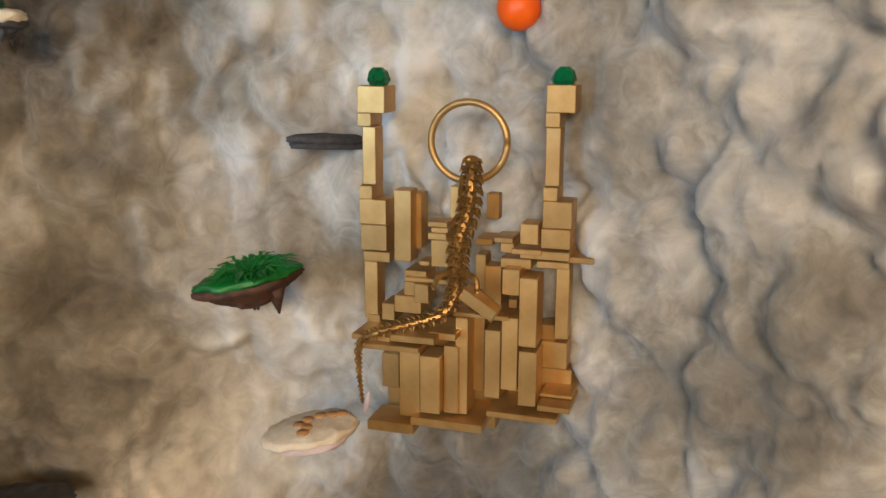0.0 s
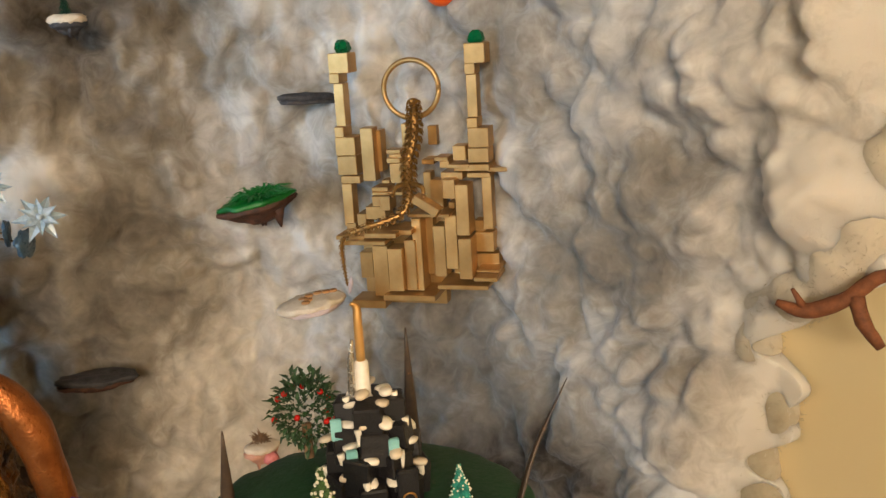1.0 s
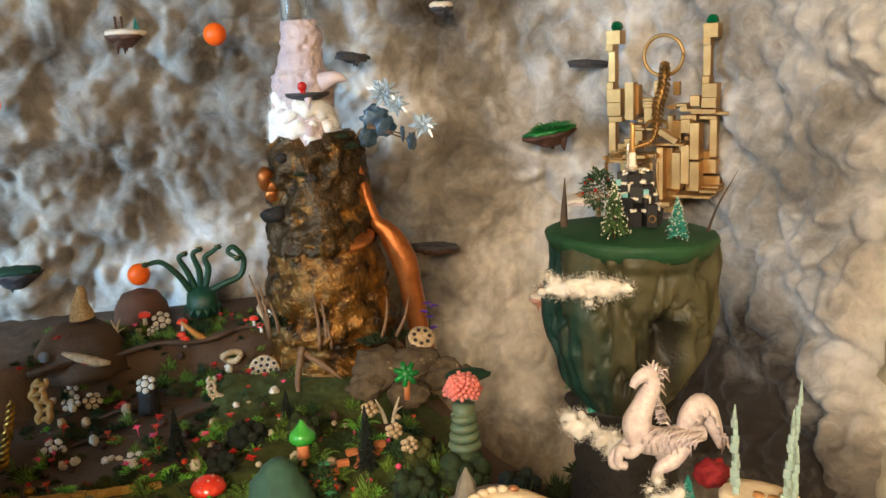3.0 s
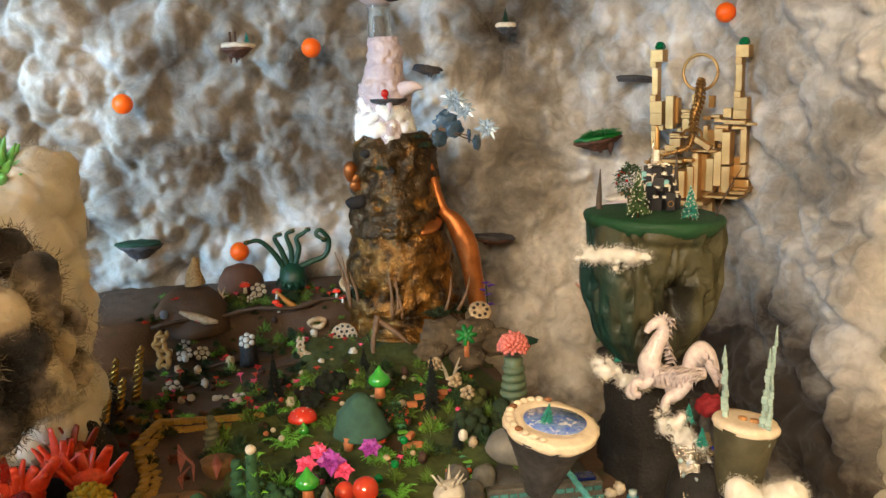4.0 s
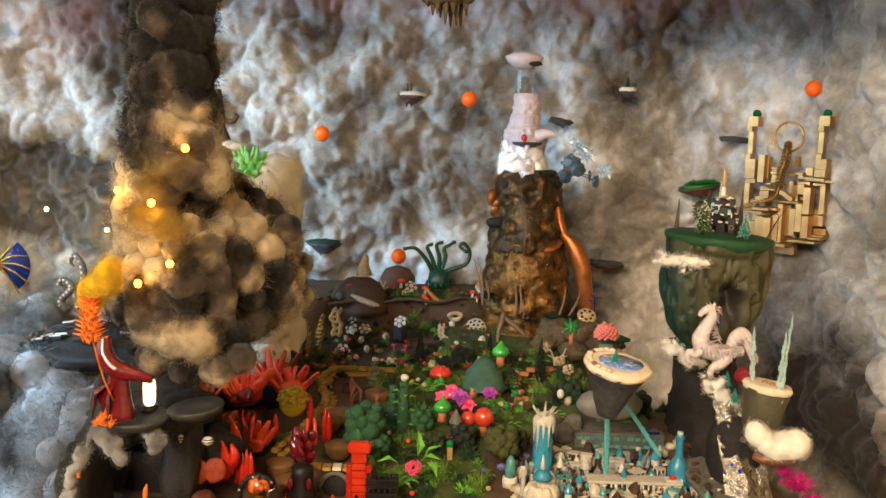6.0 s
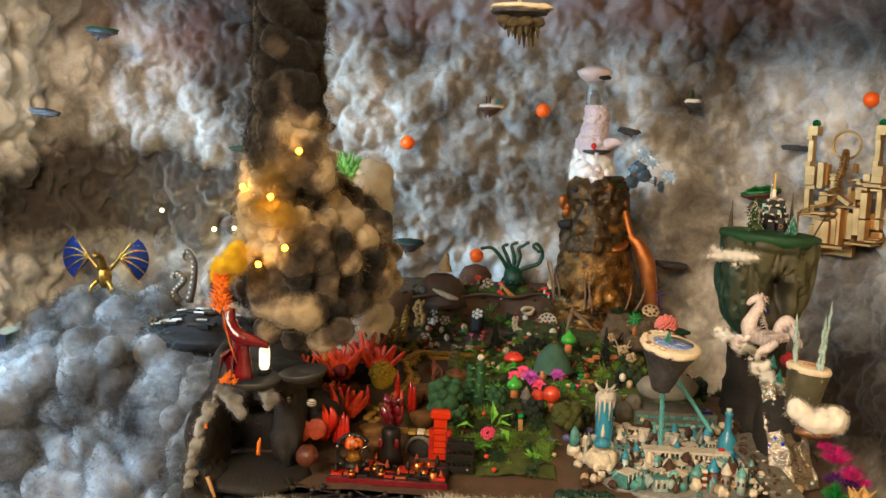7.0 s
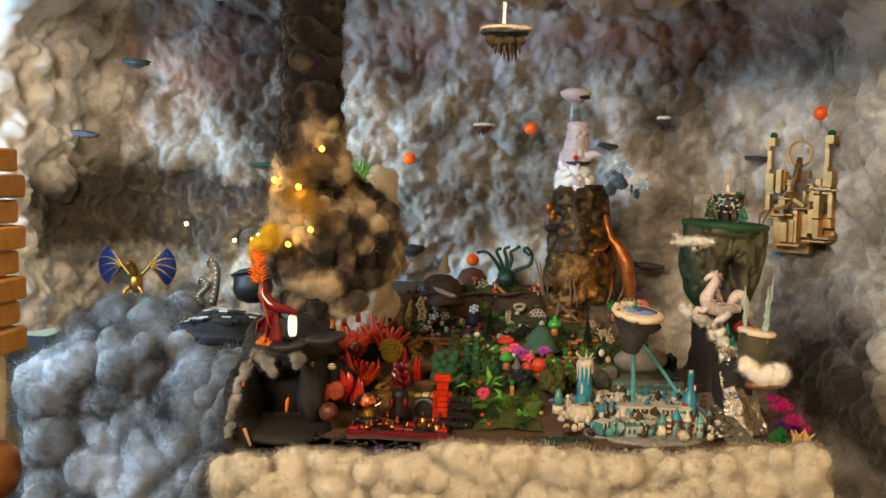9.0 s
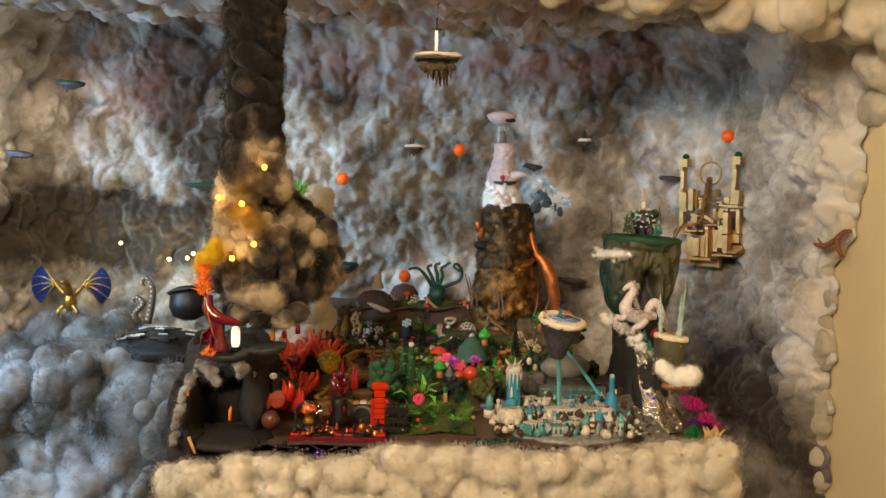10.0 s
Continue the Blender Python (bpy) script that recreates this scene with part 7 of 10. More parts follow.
foam_bush(-0.005, 0.62, 0.87, 0.02, CONIFER, "dark shrub on the slope", 14, 14)
foam_bush(0.03, 0.72, 0.86, 0.026, CONIFER, "dark shrub on the slope", 15, 16)
foam_bush(0.11, 0.7, 0.87, 0.024, MOSS, "dark moss shrub on the slope", 16, 16)
foam_bush(-0.02, 0.68, 0.86, 0.02, BLACKROCK, "black lava crumb mound", 17, 14)
for x, y, h, r in ((0.182, 0.575, 0.1, 0.019), (-0.066, 0.7, 0.085, 0.018), (0.33, 0.6, 0.075, 0.018), (0.27, 0.43, 0.05, 0.016), (0.2, 0.45, 0.05, 0.014), (0.09, 0.78, 0.06, 0.015)):
    bristle_tree("dark_cypress", x, y, gz(x, y), h, r, CONIFER, "tall dark conifer tree of bristle and moss", int(h * 1000))
twig_bush("berry_bush", 0.118, 0.53, gz(0.118, 0.53), 0.02, HOLLY, CORAL, "dark bush dotted with orange berries", 17)

bt = thing("vine_bottle", (-0.085, 0.32, gz(-0.085, 0.32)), "green vine bottle with a white stopper", "bottle")
part("bottle", Geo().lathe([(0.011, 0), (0.012, 0.03), (0.009, 0.055), (0.007, 0.085), (0.006, 0.1)], 16), BROCCOLI, bt)
part("stopper", Geo().ball((0, 0, 0.106), 0.0075, 0.007, 0.006, rough=0.2), SHELLWHITE, bt)
for k in range(30):
    a, z = k * 2.4, 0.005 + 0.003 * k
    part("vine_leaf", Geo().leaf((0.008 * math.cos(a), 0.008 * math.sin(a), z), (0.02 * math.cos(a), 0.02 * math.sin(a), z + 0.004), 0.008, 0.2), (BROCCOLI, BRIGHT)[k % 2], bt, smooth=False)
cs = thing("stacked_cone_plant", (-0.105, 0.335, gz(-0.105, 0.335)), "stacked dark green cone plant", "plant")
for k in range(7):
    part("tier", Geo().lathe([(0.004, 0.012 * k), (0.014 - 0.001 * k, 0.012 * k + 0.004), (0.006, 0.012 * k + 0.013)], 12, rough=0.1, seed=k), BROCCOLI, cs)
st = thing("pebble_stack", (-0.152, 0.515, gz(-0.152, 0.515)), "balanced stack of flat grey green pebbles", "pebbles")
for k in range(6):
    part("pebble", Geo().ball((0.002 * math.sin(k * 2), 0, 0.006 + 0.0095 * k), 0.0165 - 0.002 * k, 0.014 - 0.0017 * k, 0.0052, 16, 9, rough=0.08, seed=k), stuff("grey_green_pebble", "6c6a50", "504e3a", rough=0.6, size=0.02) if k == 0 else bpy.data.materials["grey_green_pebble"], st)
lh = thing("black_lighthouse", (0.006, 0.285, gz(0.006, 0.285)), "tiny black tower with a grey cone roof", "tower")
part("shaft", Geo().lathe([(0.0095, 0), (0.0085, 0.03), (0.0095, 0.048)], 12), COAL, lh)
part("roof", Geo().lathe([(0.011, 0.046), (0.0105, 0.05), (0.001, 0.07)], 10), ASH, lh, "pointed grey roof", smooth=False)
for k in range(8):
    part("star", Geo().ball((0.0092 * math.cos(k * 1.3), 0.0092 * math.sin(k * 1.3), 0.006 + 0.005 * k), 0.0008, segments=5, rings=4), SHELLWHITE, lh)
lp = thing("bead_post", (-0.003, 0.25, gz(-0.003, 0.25)), "small wooden post topped with a green glass bead", "post")
part("post", Geo().box(0, 0, 0.012, 0.009, 0.009, 0.026, bevel=0.001), WOODCHIP, lp, smooth=False)
part("bead", Geo().ball((0, 0, 0.031), 0.0068), LIMEGLASS, lp)
for n, (x, y) in enumerate(((0.08, 0.36), (-0.035, 0.3), (0.085, 0.24), (0.13, 0.3), (0.055, 0.22))):
    solo("glitter_stone", Geo().ball((0, 0, 0), 0.009, 0.008, 0.006, 9, 6, rough=0.3, seed=n), GALAXY, (x, y, gz(x, y) + 0.006), "violet glitter stone in the moss", "stone", group="glitter stones", smooth=False)
for n, (x, y) in enumerate(((0.1, 0.38), (0.075, 0.35), (0.12, 0.44), (0.06, 0.33))):
    ob = thing("bead_plant", (x, y, gz(x, y)), "green glass bead on a thin stem", "plant", group="bead stems")
    part("stem", Geo().tube([(0, 0, 0), (0.001, 0, 0.03)], 0.0007, 5, 1), FERN, ob)
    part("bead", Geo().ball((0.001, 0, 0.034), 0.006), LIMEGLASS, ob)

# clay brick ruins and moss steps
for n, (x, y, t) in enumerate(((0.13, 0.468, 5), (0.142, 0.462, -8), (0.134, 0.474, 60), (0.15, 0.47, 20), (0.13, 0.46, 0), (0.165, 0.6, 10), (0.18, 0.61, -12), (0.195, 0.605, 30), (0.205, 0.615, 0), (0.19, 0.625, 45), (0.135, 0.57, 10), (0.15, 0.575, 4), (0.172, 0.592, 70), (0.21, 0.63, 15))):
    solo("clay_brick", Geo().box(0, 0, 0, 0.016, 0.009, 0.008, bevel=0.001), PEACHCLAY, (x, y, gz(x, y) + 0.006 + 0.008 * (n % 3)), "small terracotta brick in a tumbled pile", "brick", group="terracotta bricks", turn=t, smooth=False)
MINT = stuff("mint_tile", "5aa878", "3c8a5c", rough=0.4, size=0.01)
for n in range(7):
    solo("moss_step", Geo().box(0, 0, 0, 0.014, 0.008, 0.004, bevel=0.0008), (MINT, BRIGHT)[n % 2], (0.125 + 0.002 * math.sin(n), 0.5 + 0.012 * n, gz(0.125, 0.5 + 0.012 * n) + 0.005 + 0.0035 * n), "small green tile step", "step", group="green tile steps", turn=8 * (n % 3), smooth=False)
    solo("moss_step", Geo().box(0, 0, 0, 0.014, 0.008, 0.004, bevel=0.0008), (BRIGHT, MINT)[n % 2], (0.22 - 0.003 * n, 0.36 + 0.014 * n, gz(0.21, 0.36 + 0.014 * n) + 0.006), "small green tile step", "step", group="green tile steps", turn=-8 * (n % 3), smooth=False)
for n, (x, y, z) in enumerate(((0.2, 0.66, 0.925), (0.225, 0.61, 0.91), (0.24, 0.58, 0.9))):
    sb = thing("seed_ball", (x, y, z), "knobbly tan seed ball in the moss", "seed", group="seed balls")
    for k in range(14):
        a, e = k * 2.4, (k + 0.5) / 14
        part("seed_knob", Geo().ball((0.009 * math.sqrt(1 - (2 * e - 1) ** 2) * math.cos(a), 0.009 * math.sqrt(1 - (2 * e - 1) ** 2) * math.sin(a), 0.009 * (2 * e - 1)), 0.0042, segments=6, rings=4), BONE, sb)
solo("peach_bead", Geo().ball((0, 0, 0), 0.007, 0.007, 0.009), SHELLWHITE, (0.205, 0.43, 0.893), "cream bead on the turf", "bead")
star = thing("green_star", (0.252, 0.647, 0.975), "green knobbly star ornament on an orange stem", "ornament", tilt=(70, 0))
part("hub", Geo().ball((0, 0, 0), 0.009, 0.009, 0.006), LEAFGREEN, star)
for k in range(7):
    part("ray", Geo().tube([(0, 0, 0), (0.018 * math.cos(k * 0.9), 0.018 * math.sin(k * 0.9), 0)], [0.006, 0.003], 8, 1), LEAFGREEN, star)
part("stalk", Geo().tube([(0, -0.004, 0), (0, -0.035, -0.012)], 0.0045, 8, 1), PEACHCLAY, star)

# rocky outcrop and coral column
ROCKTAN = stuff("brown_barnacle_rock", "6a5a44", "3c3226", rough=0.8, size=0.015, fine=0.002, bump=0.9, wear="a08e70", wear_at=0.6)
for n, (x, y, z, r) in enumerate(((0.25, 0.85, 0.915, 0.045), (0.3, 0.83, 0.92, 0.04), (0.34, 0.82, 0.905, 0.035), (0.22, 0.83, 0.895, 0.03), (0.37, 0.8, 0.9, 0.025), (0.28, 0.79, 0.89, 0.03))):
    solo("outcrop_rock", Geo().ball((0, 0, 0), r, r * 0.8, r * 0.75, 36, 22, rough=0.4, seed=n + 2, size=0.45), ROCKTAN, (x, y, z), "brown barnacled rock outcrop", "rock", group="outcrop rocks")
ccol = thing("coral_column", (0.305, 0.535, 0.905), "twisted verdigris column topped with pink coral", "column")
VERDIGRIS = stuff("verdigris_clay", "4a6a52", "6a6a48", rough=0.5, size=0.008, bump=0.5)
for k in range(4):
    part("coil", Geo().tube([((0.016 - 0.0015 * k) * math.cos(t + k), (0.016 - 0.0015 * k) * math.sin(t + k), 0.004 + 0.013 * k + 0.004 * t / 6.28) for t in np.linspace(0, 6.28, 14)], 0.0062, 8, 1, rough=0.2), VERDIGRIS, ccol)
part("core", Geo().lathe([(0.014, -0.02), (0.013, 0.05), (0.015, 0.062)], 14), VERDIGRIS, ccol)
SALMONCORAL = stuff("salmon_branch_coral", "e88878", "c86658", rough=0.7, size=0.004, fine=0.001, bump=0.5)
g = Geo()
q = random.Random(4)
for k in range(90):
    a, e = k * 2.4, (k + 0.5) / 90
    d = np.array((math.sqrt(1 - (1 - 1.25 * e) ** 2) * math.cos(a), math.sqrt(1 - (1 - 1.25 * e) ** 2) * math.sin(a), 1 - 1.25 * e))
    g.tube([d * 0.008 + (0, 0, 0.078), d * 0.018 + (0, 0, 0.08), d * 0.025 * q.uniform(0.9, 1.05) + (0, 0, 0.08)], [0.002, 0.0028, 0.003], 5, 1)
part("branch_coral", g, SALMONCORAL, ccol, "salmon pink branching coral head")

# dense undergrowth
q = random.Random(77)
for n in range(95):
    x, y = q.uniform(-0.12, 0.34), q.uniform(0.12, 0.8)
    if x > 0.07 and y < 0.4:
        continue
    m_, lab = ((FERN, "olive green leafy"), (BRIGHT, "bright green leafy"), (MOSS, "dark mossy"), (HOLLY, "deep green leafy"), (FERN, "green grassy"))[n % 5]
    moss_clump("undergrowth", x, y, gz(x, y) + 0.002, q.uniform(0.011, 0.024), m_, lab + " undergrowth in the miniature garden", 500 + n, None, q.uniform(0.6, 1.4), q.uniform(0.5, 0.9), 60)
for n in range(40):
    x, y = q.uniform(-0.12, 0.3), q.uniform(0.1, 0.75)
    if x > 0.07 and y < 0.38:
        continue
    m_, lab = ((CORAL, "orange red"), (SHELLWHITE, "cream white"), (PEACHCLAY, "peach orange"), (PINK, "bright pink"), (BONE, "pale tan"))[n % 5]
    solo("garden_bead", Geo().ball((0, 0, 0), 0.0045, 0.0045, 0.004, 8, 6), m_, (x, y, gz(x, y) + 0.014), lab + " bead among the garden plants", "bead", group="garden beads")


# ---- lava quarter ----
LAVARED = stuff("glossy_lava_red", "c4281a", "8a180e", rough=0.25, size=0.01, bump=0.1, clear=0.4)
CLEARRED = stuff("clear_red_acrylic", "f04a24", "d83018", rough=0.1, size=0.02, trans=0.45, bump=0.05)
RUST = stuff("rusty_leaf", "a8401e", "6c2812", rough=0.6, size=0.008, bump=0.5)
MAROON = stuff("dark_red_glass", "7a1420", "4a0a14", rough=0.15, size=0.01, trans=0.2, clear=0.4)
IRON = stuff("black_iron", "1a1817", "2c2622", rough=0.45, metal=0.5, size=0.008, fine=0.001, bump=0.4)
COPPERBRIGHT = stuff("bright_copper", "c8703c", "9a4c24", rough=0.25, metal=0.9, size=0.01, bump=0.1)
FLAME = stuff("orange_feather", "f08a1c", "c84a10", rough=0.7, size=0.006, island=True, vary=0.35)


def rock_pile(rows, material, label, name="lava_rock", group="lava rocks"):
    for n, (x, y, z, rx, ry, rz) in enumerate(rows):
        solo(name, Geo().ball((0, 0, 0), rx, ry, rz, 30, 20, rough=0.38, seed=n + 7, size=0.5), material, (x, y, z), label, "rock", group=group)


rock_pile(((-0.545, 0.06, 0.84, 0.035, 0.07, 0.08), (-0.535, 0.03, 0.78, 0.04, 0.06, 0.05), (-0.5, 0.12, 0.93, 0.06, 0.06, 0.045), (-0.43, 0.1, 0.94, 0.06, 0.06, 0.035), (-0.405, 0.08, 0.87, 0.03, 0.05, 0.08), (-0.37, 0.15, 0.865, 0.05, 0.05, 0.045), (-0.47, 0.2, 0.87, 0.1, 0.06, 0.11), (-0.54, 0.22, 0.88, 0.05, 0.1, 0.11), (-0.5, 0.4, 0.87, 0.08, 0.12, 0.1), (-0.42, 0.5, 0.86, 0.06, 0.1, 0.08), (-0.37, 0.68, 0.88, 0.06, 0.1, 0.06), (-0.48, 0.65, 0.86, 0.09, 0.12, 0.08), (-0.36, 0.27, 0.845, 0.05, 0.06, 0.035), (-0.37, 0.44, 0.91, 0.09, 0.04, 0.09)), BLACKROCK, "black lava rock of the cave quarter")
solo("cave_floor", Geo().ball((0, 0, 0), 0.1, 0.09, 0.02, 30, 10, rough=0.2, seed=4), BLACKROCK, (-0.46, 0.06, 0.785), "black lava rock cave floor", "rock")
for x, y, z, r, s in ((-0.436, -0.03, 0.978, 0.045, 1), (-0.36, -0.01, 0.988, 0.04, 2)):
    ob = thing("stone_dish", (x, y, z), "shallow dark grey stone dish with a pale edge", "dish", group="stone dishes", tilt=(6, 4 - 6 * s))
    part("dish", Geo().lathe([(r * 0.4, -0.016), (r * 0.85, -0.008), (r, 0.0), (r * 0.97, 0.003), (r * 0.5, -0.003), (r * 0.1, -0.005)], 36, rough=0.06, seed=s, squash=0.8), stuff("dark_grey_stone", "3a3834", "242220", rough=0.5, size=0.02, fine=0.002, bump=0.4, wear="8a8478", wear_at=0.7) if s == 1 else bpy.data.materials["dark_grey_stone"], ob)
q = np.random.default_rng(5)
for pts in ([(-0.49, -0.035, 0.955), (-0.512, -0.04, 0.92), (-0.53, -0.04, 0.86), (-0.54, -0.045, 0.80)], [(-0.49, -0.035, 0.955), (-0.468, -0.04, 0.945), (-0.457, -0.04, 0.92)], [(-0.42, -0.035, 0.958), (-0.40, -0.035, 0.945)]):
    line = smooth_line(pts, 26)
    rows = [(*(c + q.normal(size=3) * 0.004), q.uniform(0.003, 0.0065)) for c in line for twice in (0, 1)]
    tagged(cotton_heap("smoke_wisp", rows, DIMCOTTON, "pale grey strand of cotton smoke over the cave", 87, even=0.05, big=0.4, grain=0.25, voxel=0.0022, fuzzy=1.0, hair_long=0.005, melt=0.008, kind="thing"), group="smoke wisps")
for n, (x, z) in enumerate(((-0.515, 0.915), (-0.533, 0.865), (-0.512, 0.8))):
    solo("cave_torch", Geo().tube([(0, 0, 0), (0.004 + 0.012 * (n == 2), -0.01, -0.03)], [0.004, 0.0025], 7, 1), WOODCHIP if n else FLAME, (x, -0.035, z + 0.01), "pale wooden splint in the cave wall", "stick", group="cave splints")
solo("cave_candle", Geo().tube([(0, 0, 0), (0.001, 0, 0.022), (0.003, 0, 0.03)], [0.0035, 0.0035, 0.001], 8, 1), FLAME, (-0.446, 0.03, 0.828), "small orange candle in the dark cave", "candle")


def fan_coral(x, y, z, r, material, label, seed, turn=0, lobes=9):
    """A standing clump of wavy, blunt, flame-like blades grown together at the foot."""
    ob = thing("fan_coral", (x, y, z), label, "coral", group="red fan corals", turn=turn)
    q = random.Random(seed)
    part("foot", Geo().ball((0, 0, r * 0.16), r * 0.55, r * 0.28, r * 0.34, 20, 12, rough=0.4, seed=seed, size=0.4), material, ob)
    for k in range(lobes):
        u = -1 + 2 * k / (lobes - 1)
        h = r * (1.25 - 0.35 * abs(u)) * q.uniform(0.75, 1.15)
        lean = 0.55 * u * r
        pts = [(0.38 * u * r, 0.12 * r * q.uniform(-1, 1), 0.1 * r), (0.42 * u * r + 0.3 * lean + 0.1 * r * q.uniform(-1, 1), 0.1 * r * q.uniform(-1, 1), 0.5 * h), (0.4 * u * r + lean, 0.15 * r * q.uniform(-1, 1), h)]
        part("blade", Geo().tube(pts, [r * 0.2, r * 0.19, r * 0.09], 11, 5, rough=0.4, seed=seed * 11 + k, flat=0.5), material, ob)
    return ob


fan_coral(-0.372, 0.34, 0.89, 0.056, CORAL, "large red orange fan coral by the lava", 1)
fan_coral(-0.375, 0.33, 0.89, 0.036, SALMON, "inner orange fan coral", 2, 20)
fan_coral(-0.33, 0.38, 0.915, 0.042, CORAL, "red hand shaped coral", 3, -20, 6)
fan_coral(-0.318, 0.4, 0.925, 0.04, RUST, "orange brown leaf coral", 4, -10, 4)
fan_coral(-0.43, 0.30, 0.9, 0.03, CORAL, "red coral crouching by the dishes", 5, 15, 6)
fan_coral(-0.4, 0.2, 0.87, 0.05, RUST, "tall rust red wavy coral beside the cave", 7, 8, 7)
fan_coral(-0.33, 0.22, 0.85, 0.045, CORAL, "orange red wavy coral over the lava", 8, -12, 7)
fan_coral(-0.29, 0.36, 0.9, 0.05, CORAL, "orange red wavy coral by the brain coral", 9, 10, 6)
fan_coral(-0.36, 0.26, 0.862, 0.03, LAVARED, "small red coral fan", 6, 0, 6)
solo("coral_lump", Geo().ball((0, 0, 0), 0.016, 0.013, 0.014, 18, 12, rough=0.4, seed=4), MAROON, (-0.362, 0.315, 0.905), "dark red coral lump", "coral")
yc = thing("brain_coral", (-0.275, 0.29, 0.905), "mustard yellow brain coral dome", "coral")
part("dome", Geo().ball((0, 0, 0.0), 0.024, 0.02, 0.026, 16, 10), YELLOW, yc)
q = random.Random(9)
for k in range(46):
    a, e = k * 2.4, (k + 0.5) / 46
    s_ = math.sqrt(1 - (1 - e) ** 2)
    part("ridge", Geo().ball((0.025 * s_ * math.cos(a), 0.021 * s_ * math.sin(a), 0.027 * (1 - e)), 0.0055, 0.0035, 0.004, 7, 5, m=pose(0, 0, 0, 0, 0, q.uniform(0, 180))), YELLOW, yc)
for x, y, z, h in ((-0.298, 0.255, 0.855, 0.042), (-0.216, 0.27, 0.845, 0.062), (-0.209, 0.265, 0.845, 0.055), (-0.245, 0.29, 0.86, 0.06), (-0.322, 0.11, 0.83, 0.05), (-0.316, 0.11, 0.83, 0.056), (-0.31, 0.112, 0.83, 0.05), (-0.33, 0.115, 0.83, 0.044)):
    solo("lava_spike", Geo().lathe([(0.0062, 0), (0.006, h * 0.5), (0.004, h * 0.8), (0.0006, h)], 10), LAVARED, (x, y, z), "glossy red pointed lava spike", "spike", group="lava spikes", turn=0)
for dx, t in ((-0.01, 18), (0.008, -14)):
    solo("lava_strut", Geo().tube([(0, 0, 0), (-dx * 0.4, 0, 0.045)], [0.0042, 0.003], 8, 1), SALMON, (-0.237 + dx, 0.25, 0.845), "leaning orange lava strut", "spike", group="lava spikes")
for n, (pts, m_) in enumerate((([(-0.395, 0.1, 0.835), (-0.4, 0.09, 0.87), (-0.392, 0.09, 0.895)], CLEARRED), ([(-0.35, 0.1, 0.84), (-0.342, 0.09, 0.875), (-0.35, 0.09, 0.905)], CLEARRED), ([(-0.345, 0.1, 0.85), (-0.33, 0.09, 0.88), (-0.335, 0.09, 0.9)], LAVARED), ([(-0.335, 0.15, 0.86), (-0.34, 0.14, 0.9), (-0.345, 0.13, 0.93)], SALMON))):
    solo("lava_horn", Geo().tube(pts, [0.011, 0.009, 0.002], 10, 5, flat=0.6), m_, (0, 0, 0), "curved translucent red horn by the heart leaf", "horn", group="lava horns")
solo("heart_leaf", Geo().ball((-0.012, 0, 0), 0.018, 0.005, 0.019, 18, 12, rough=0.2).ball((0.012, 0, 0.002), 0.018, 0.005, 0.019, 18, 12, rough=0.2, seed=3), RUST, (-0.368, 0.075, 0.862), "rust orange heart shaped leaf", "leaf")
solo("rust_ball", Geo().ball((0, 0, 0), 0.019, segments=26, rings=16, rough=0.08, seed=3), stuff("rust_brown_ceramic", "5c3020", "3c1e14", rough=0.35, size=0.008, bump=0.4, wear="8a4a2a", wear_at=0.6), (-0.362, 0.03, 0.832), "rust brown ceramic ball", "ball")
for n, (x, y, z) in enumerate(((-0.4, 0.1, 0.95), (-0.36, 0.1, 0.948), (-0.39, 0.11, 0.935))):
    ob = thing("striped_shell", (x, y - 0.05, z - 0.03), "small black and white striped snail shell", "shell", group="striped shells")
    part("body", Geo().ball((0, 0, 0), 0.009, 0.008, 0.007), SHELLWHITE, ob)
    for k in (-1, 0, 1):
        part("stripe", Geo().tube([(0.0092 * math.cos(t) * math.cos(k * 0.5), 0.0082 * math.sin(t) * math.cos(k * 0.5), 0.0072 * math.sin(k * 0.5)) for t in np.linspace(0, 6.283, 13)], 0.0009, 5, 1), IRON, ob)

base_ = thing("lava_deck", (-0.225, 0.075, 0.795), "glossy red grid deck of the lava city", "deck")
part("plate", Geo().box(0, 0, 0, 0.2, 0.085, 0.008, bevel=0.001), IRON, base_, smooth=False)
for k in range(9):
    for j in range(3):
        if (k * 3 + j) % 4 != 1:
            part("red_tile", Geo().box(-0.088 + 0.022 * k, -0.028 + 0.028 * j, 0.0055 + jitter(0.0012), 0.019, 0.022 + 0.002 * (j % 2), 0.005, bevel=0.0008), (LAVARED, RUST, IRON, MAROON)[(k * 5 + j * 3) % 4], base_, smooth=False)
for x0, x1, y in ((-0.02, 0.035, -0.036), (-0.02, 0.035, -0.03), (0.045, 0.09, -0.034), (0.045, 0.09, -0.028)):
    part("slot", Geo().box((x0 + x1) / 2, y, 0.009, x1 - x0, 0.0022, 0.003), IRON, base_, smooth=False)
part("front_edge", Geo().box(0, -0.045, -0.002, 0.205, 0.006, 0.01, bevel=0.001), MAROON, base_, smooth=False)

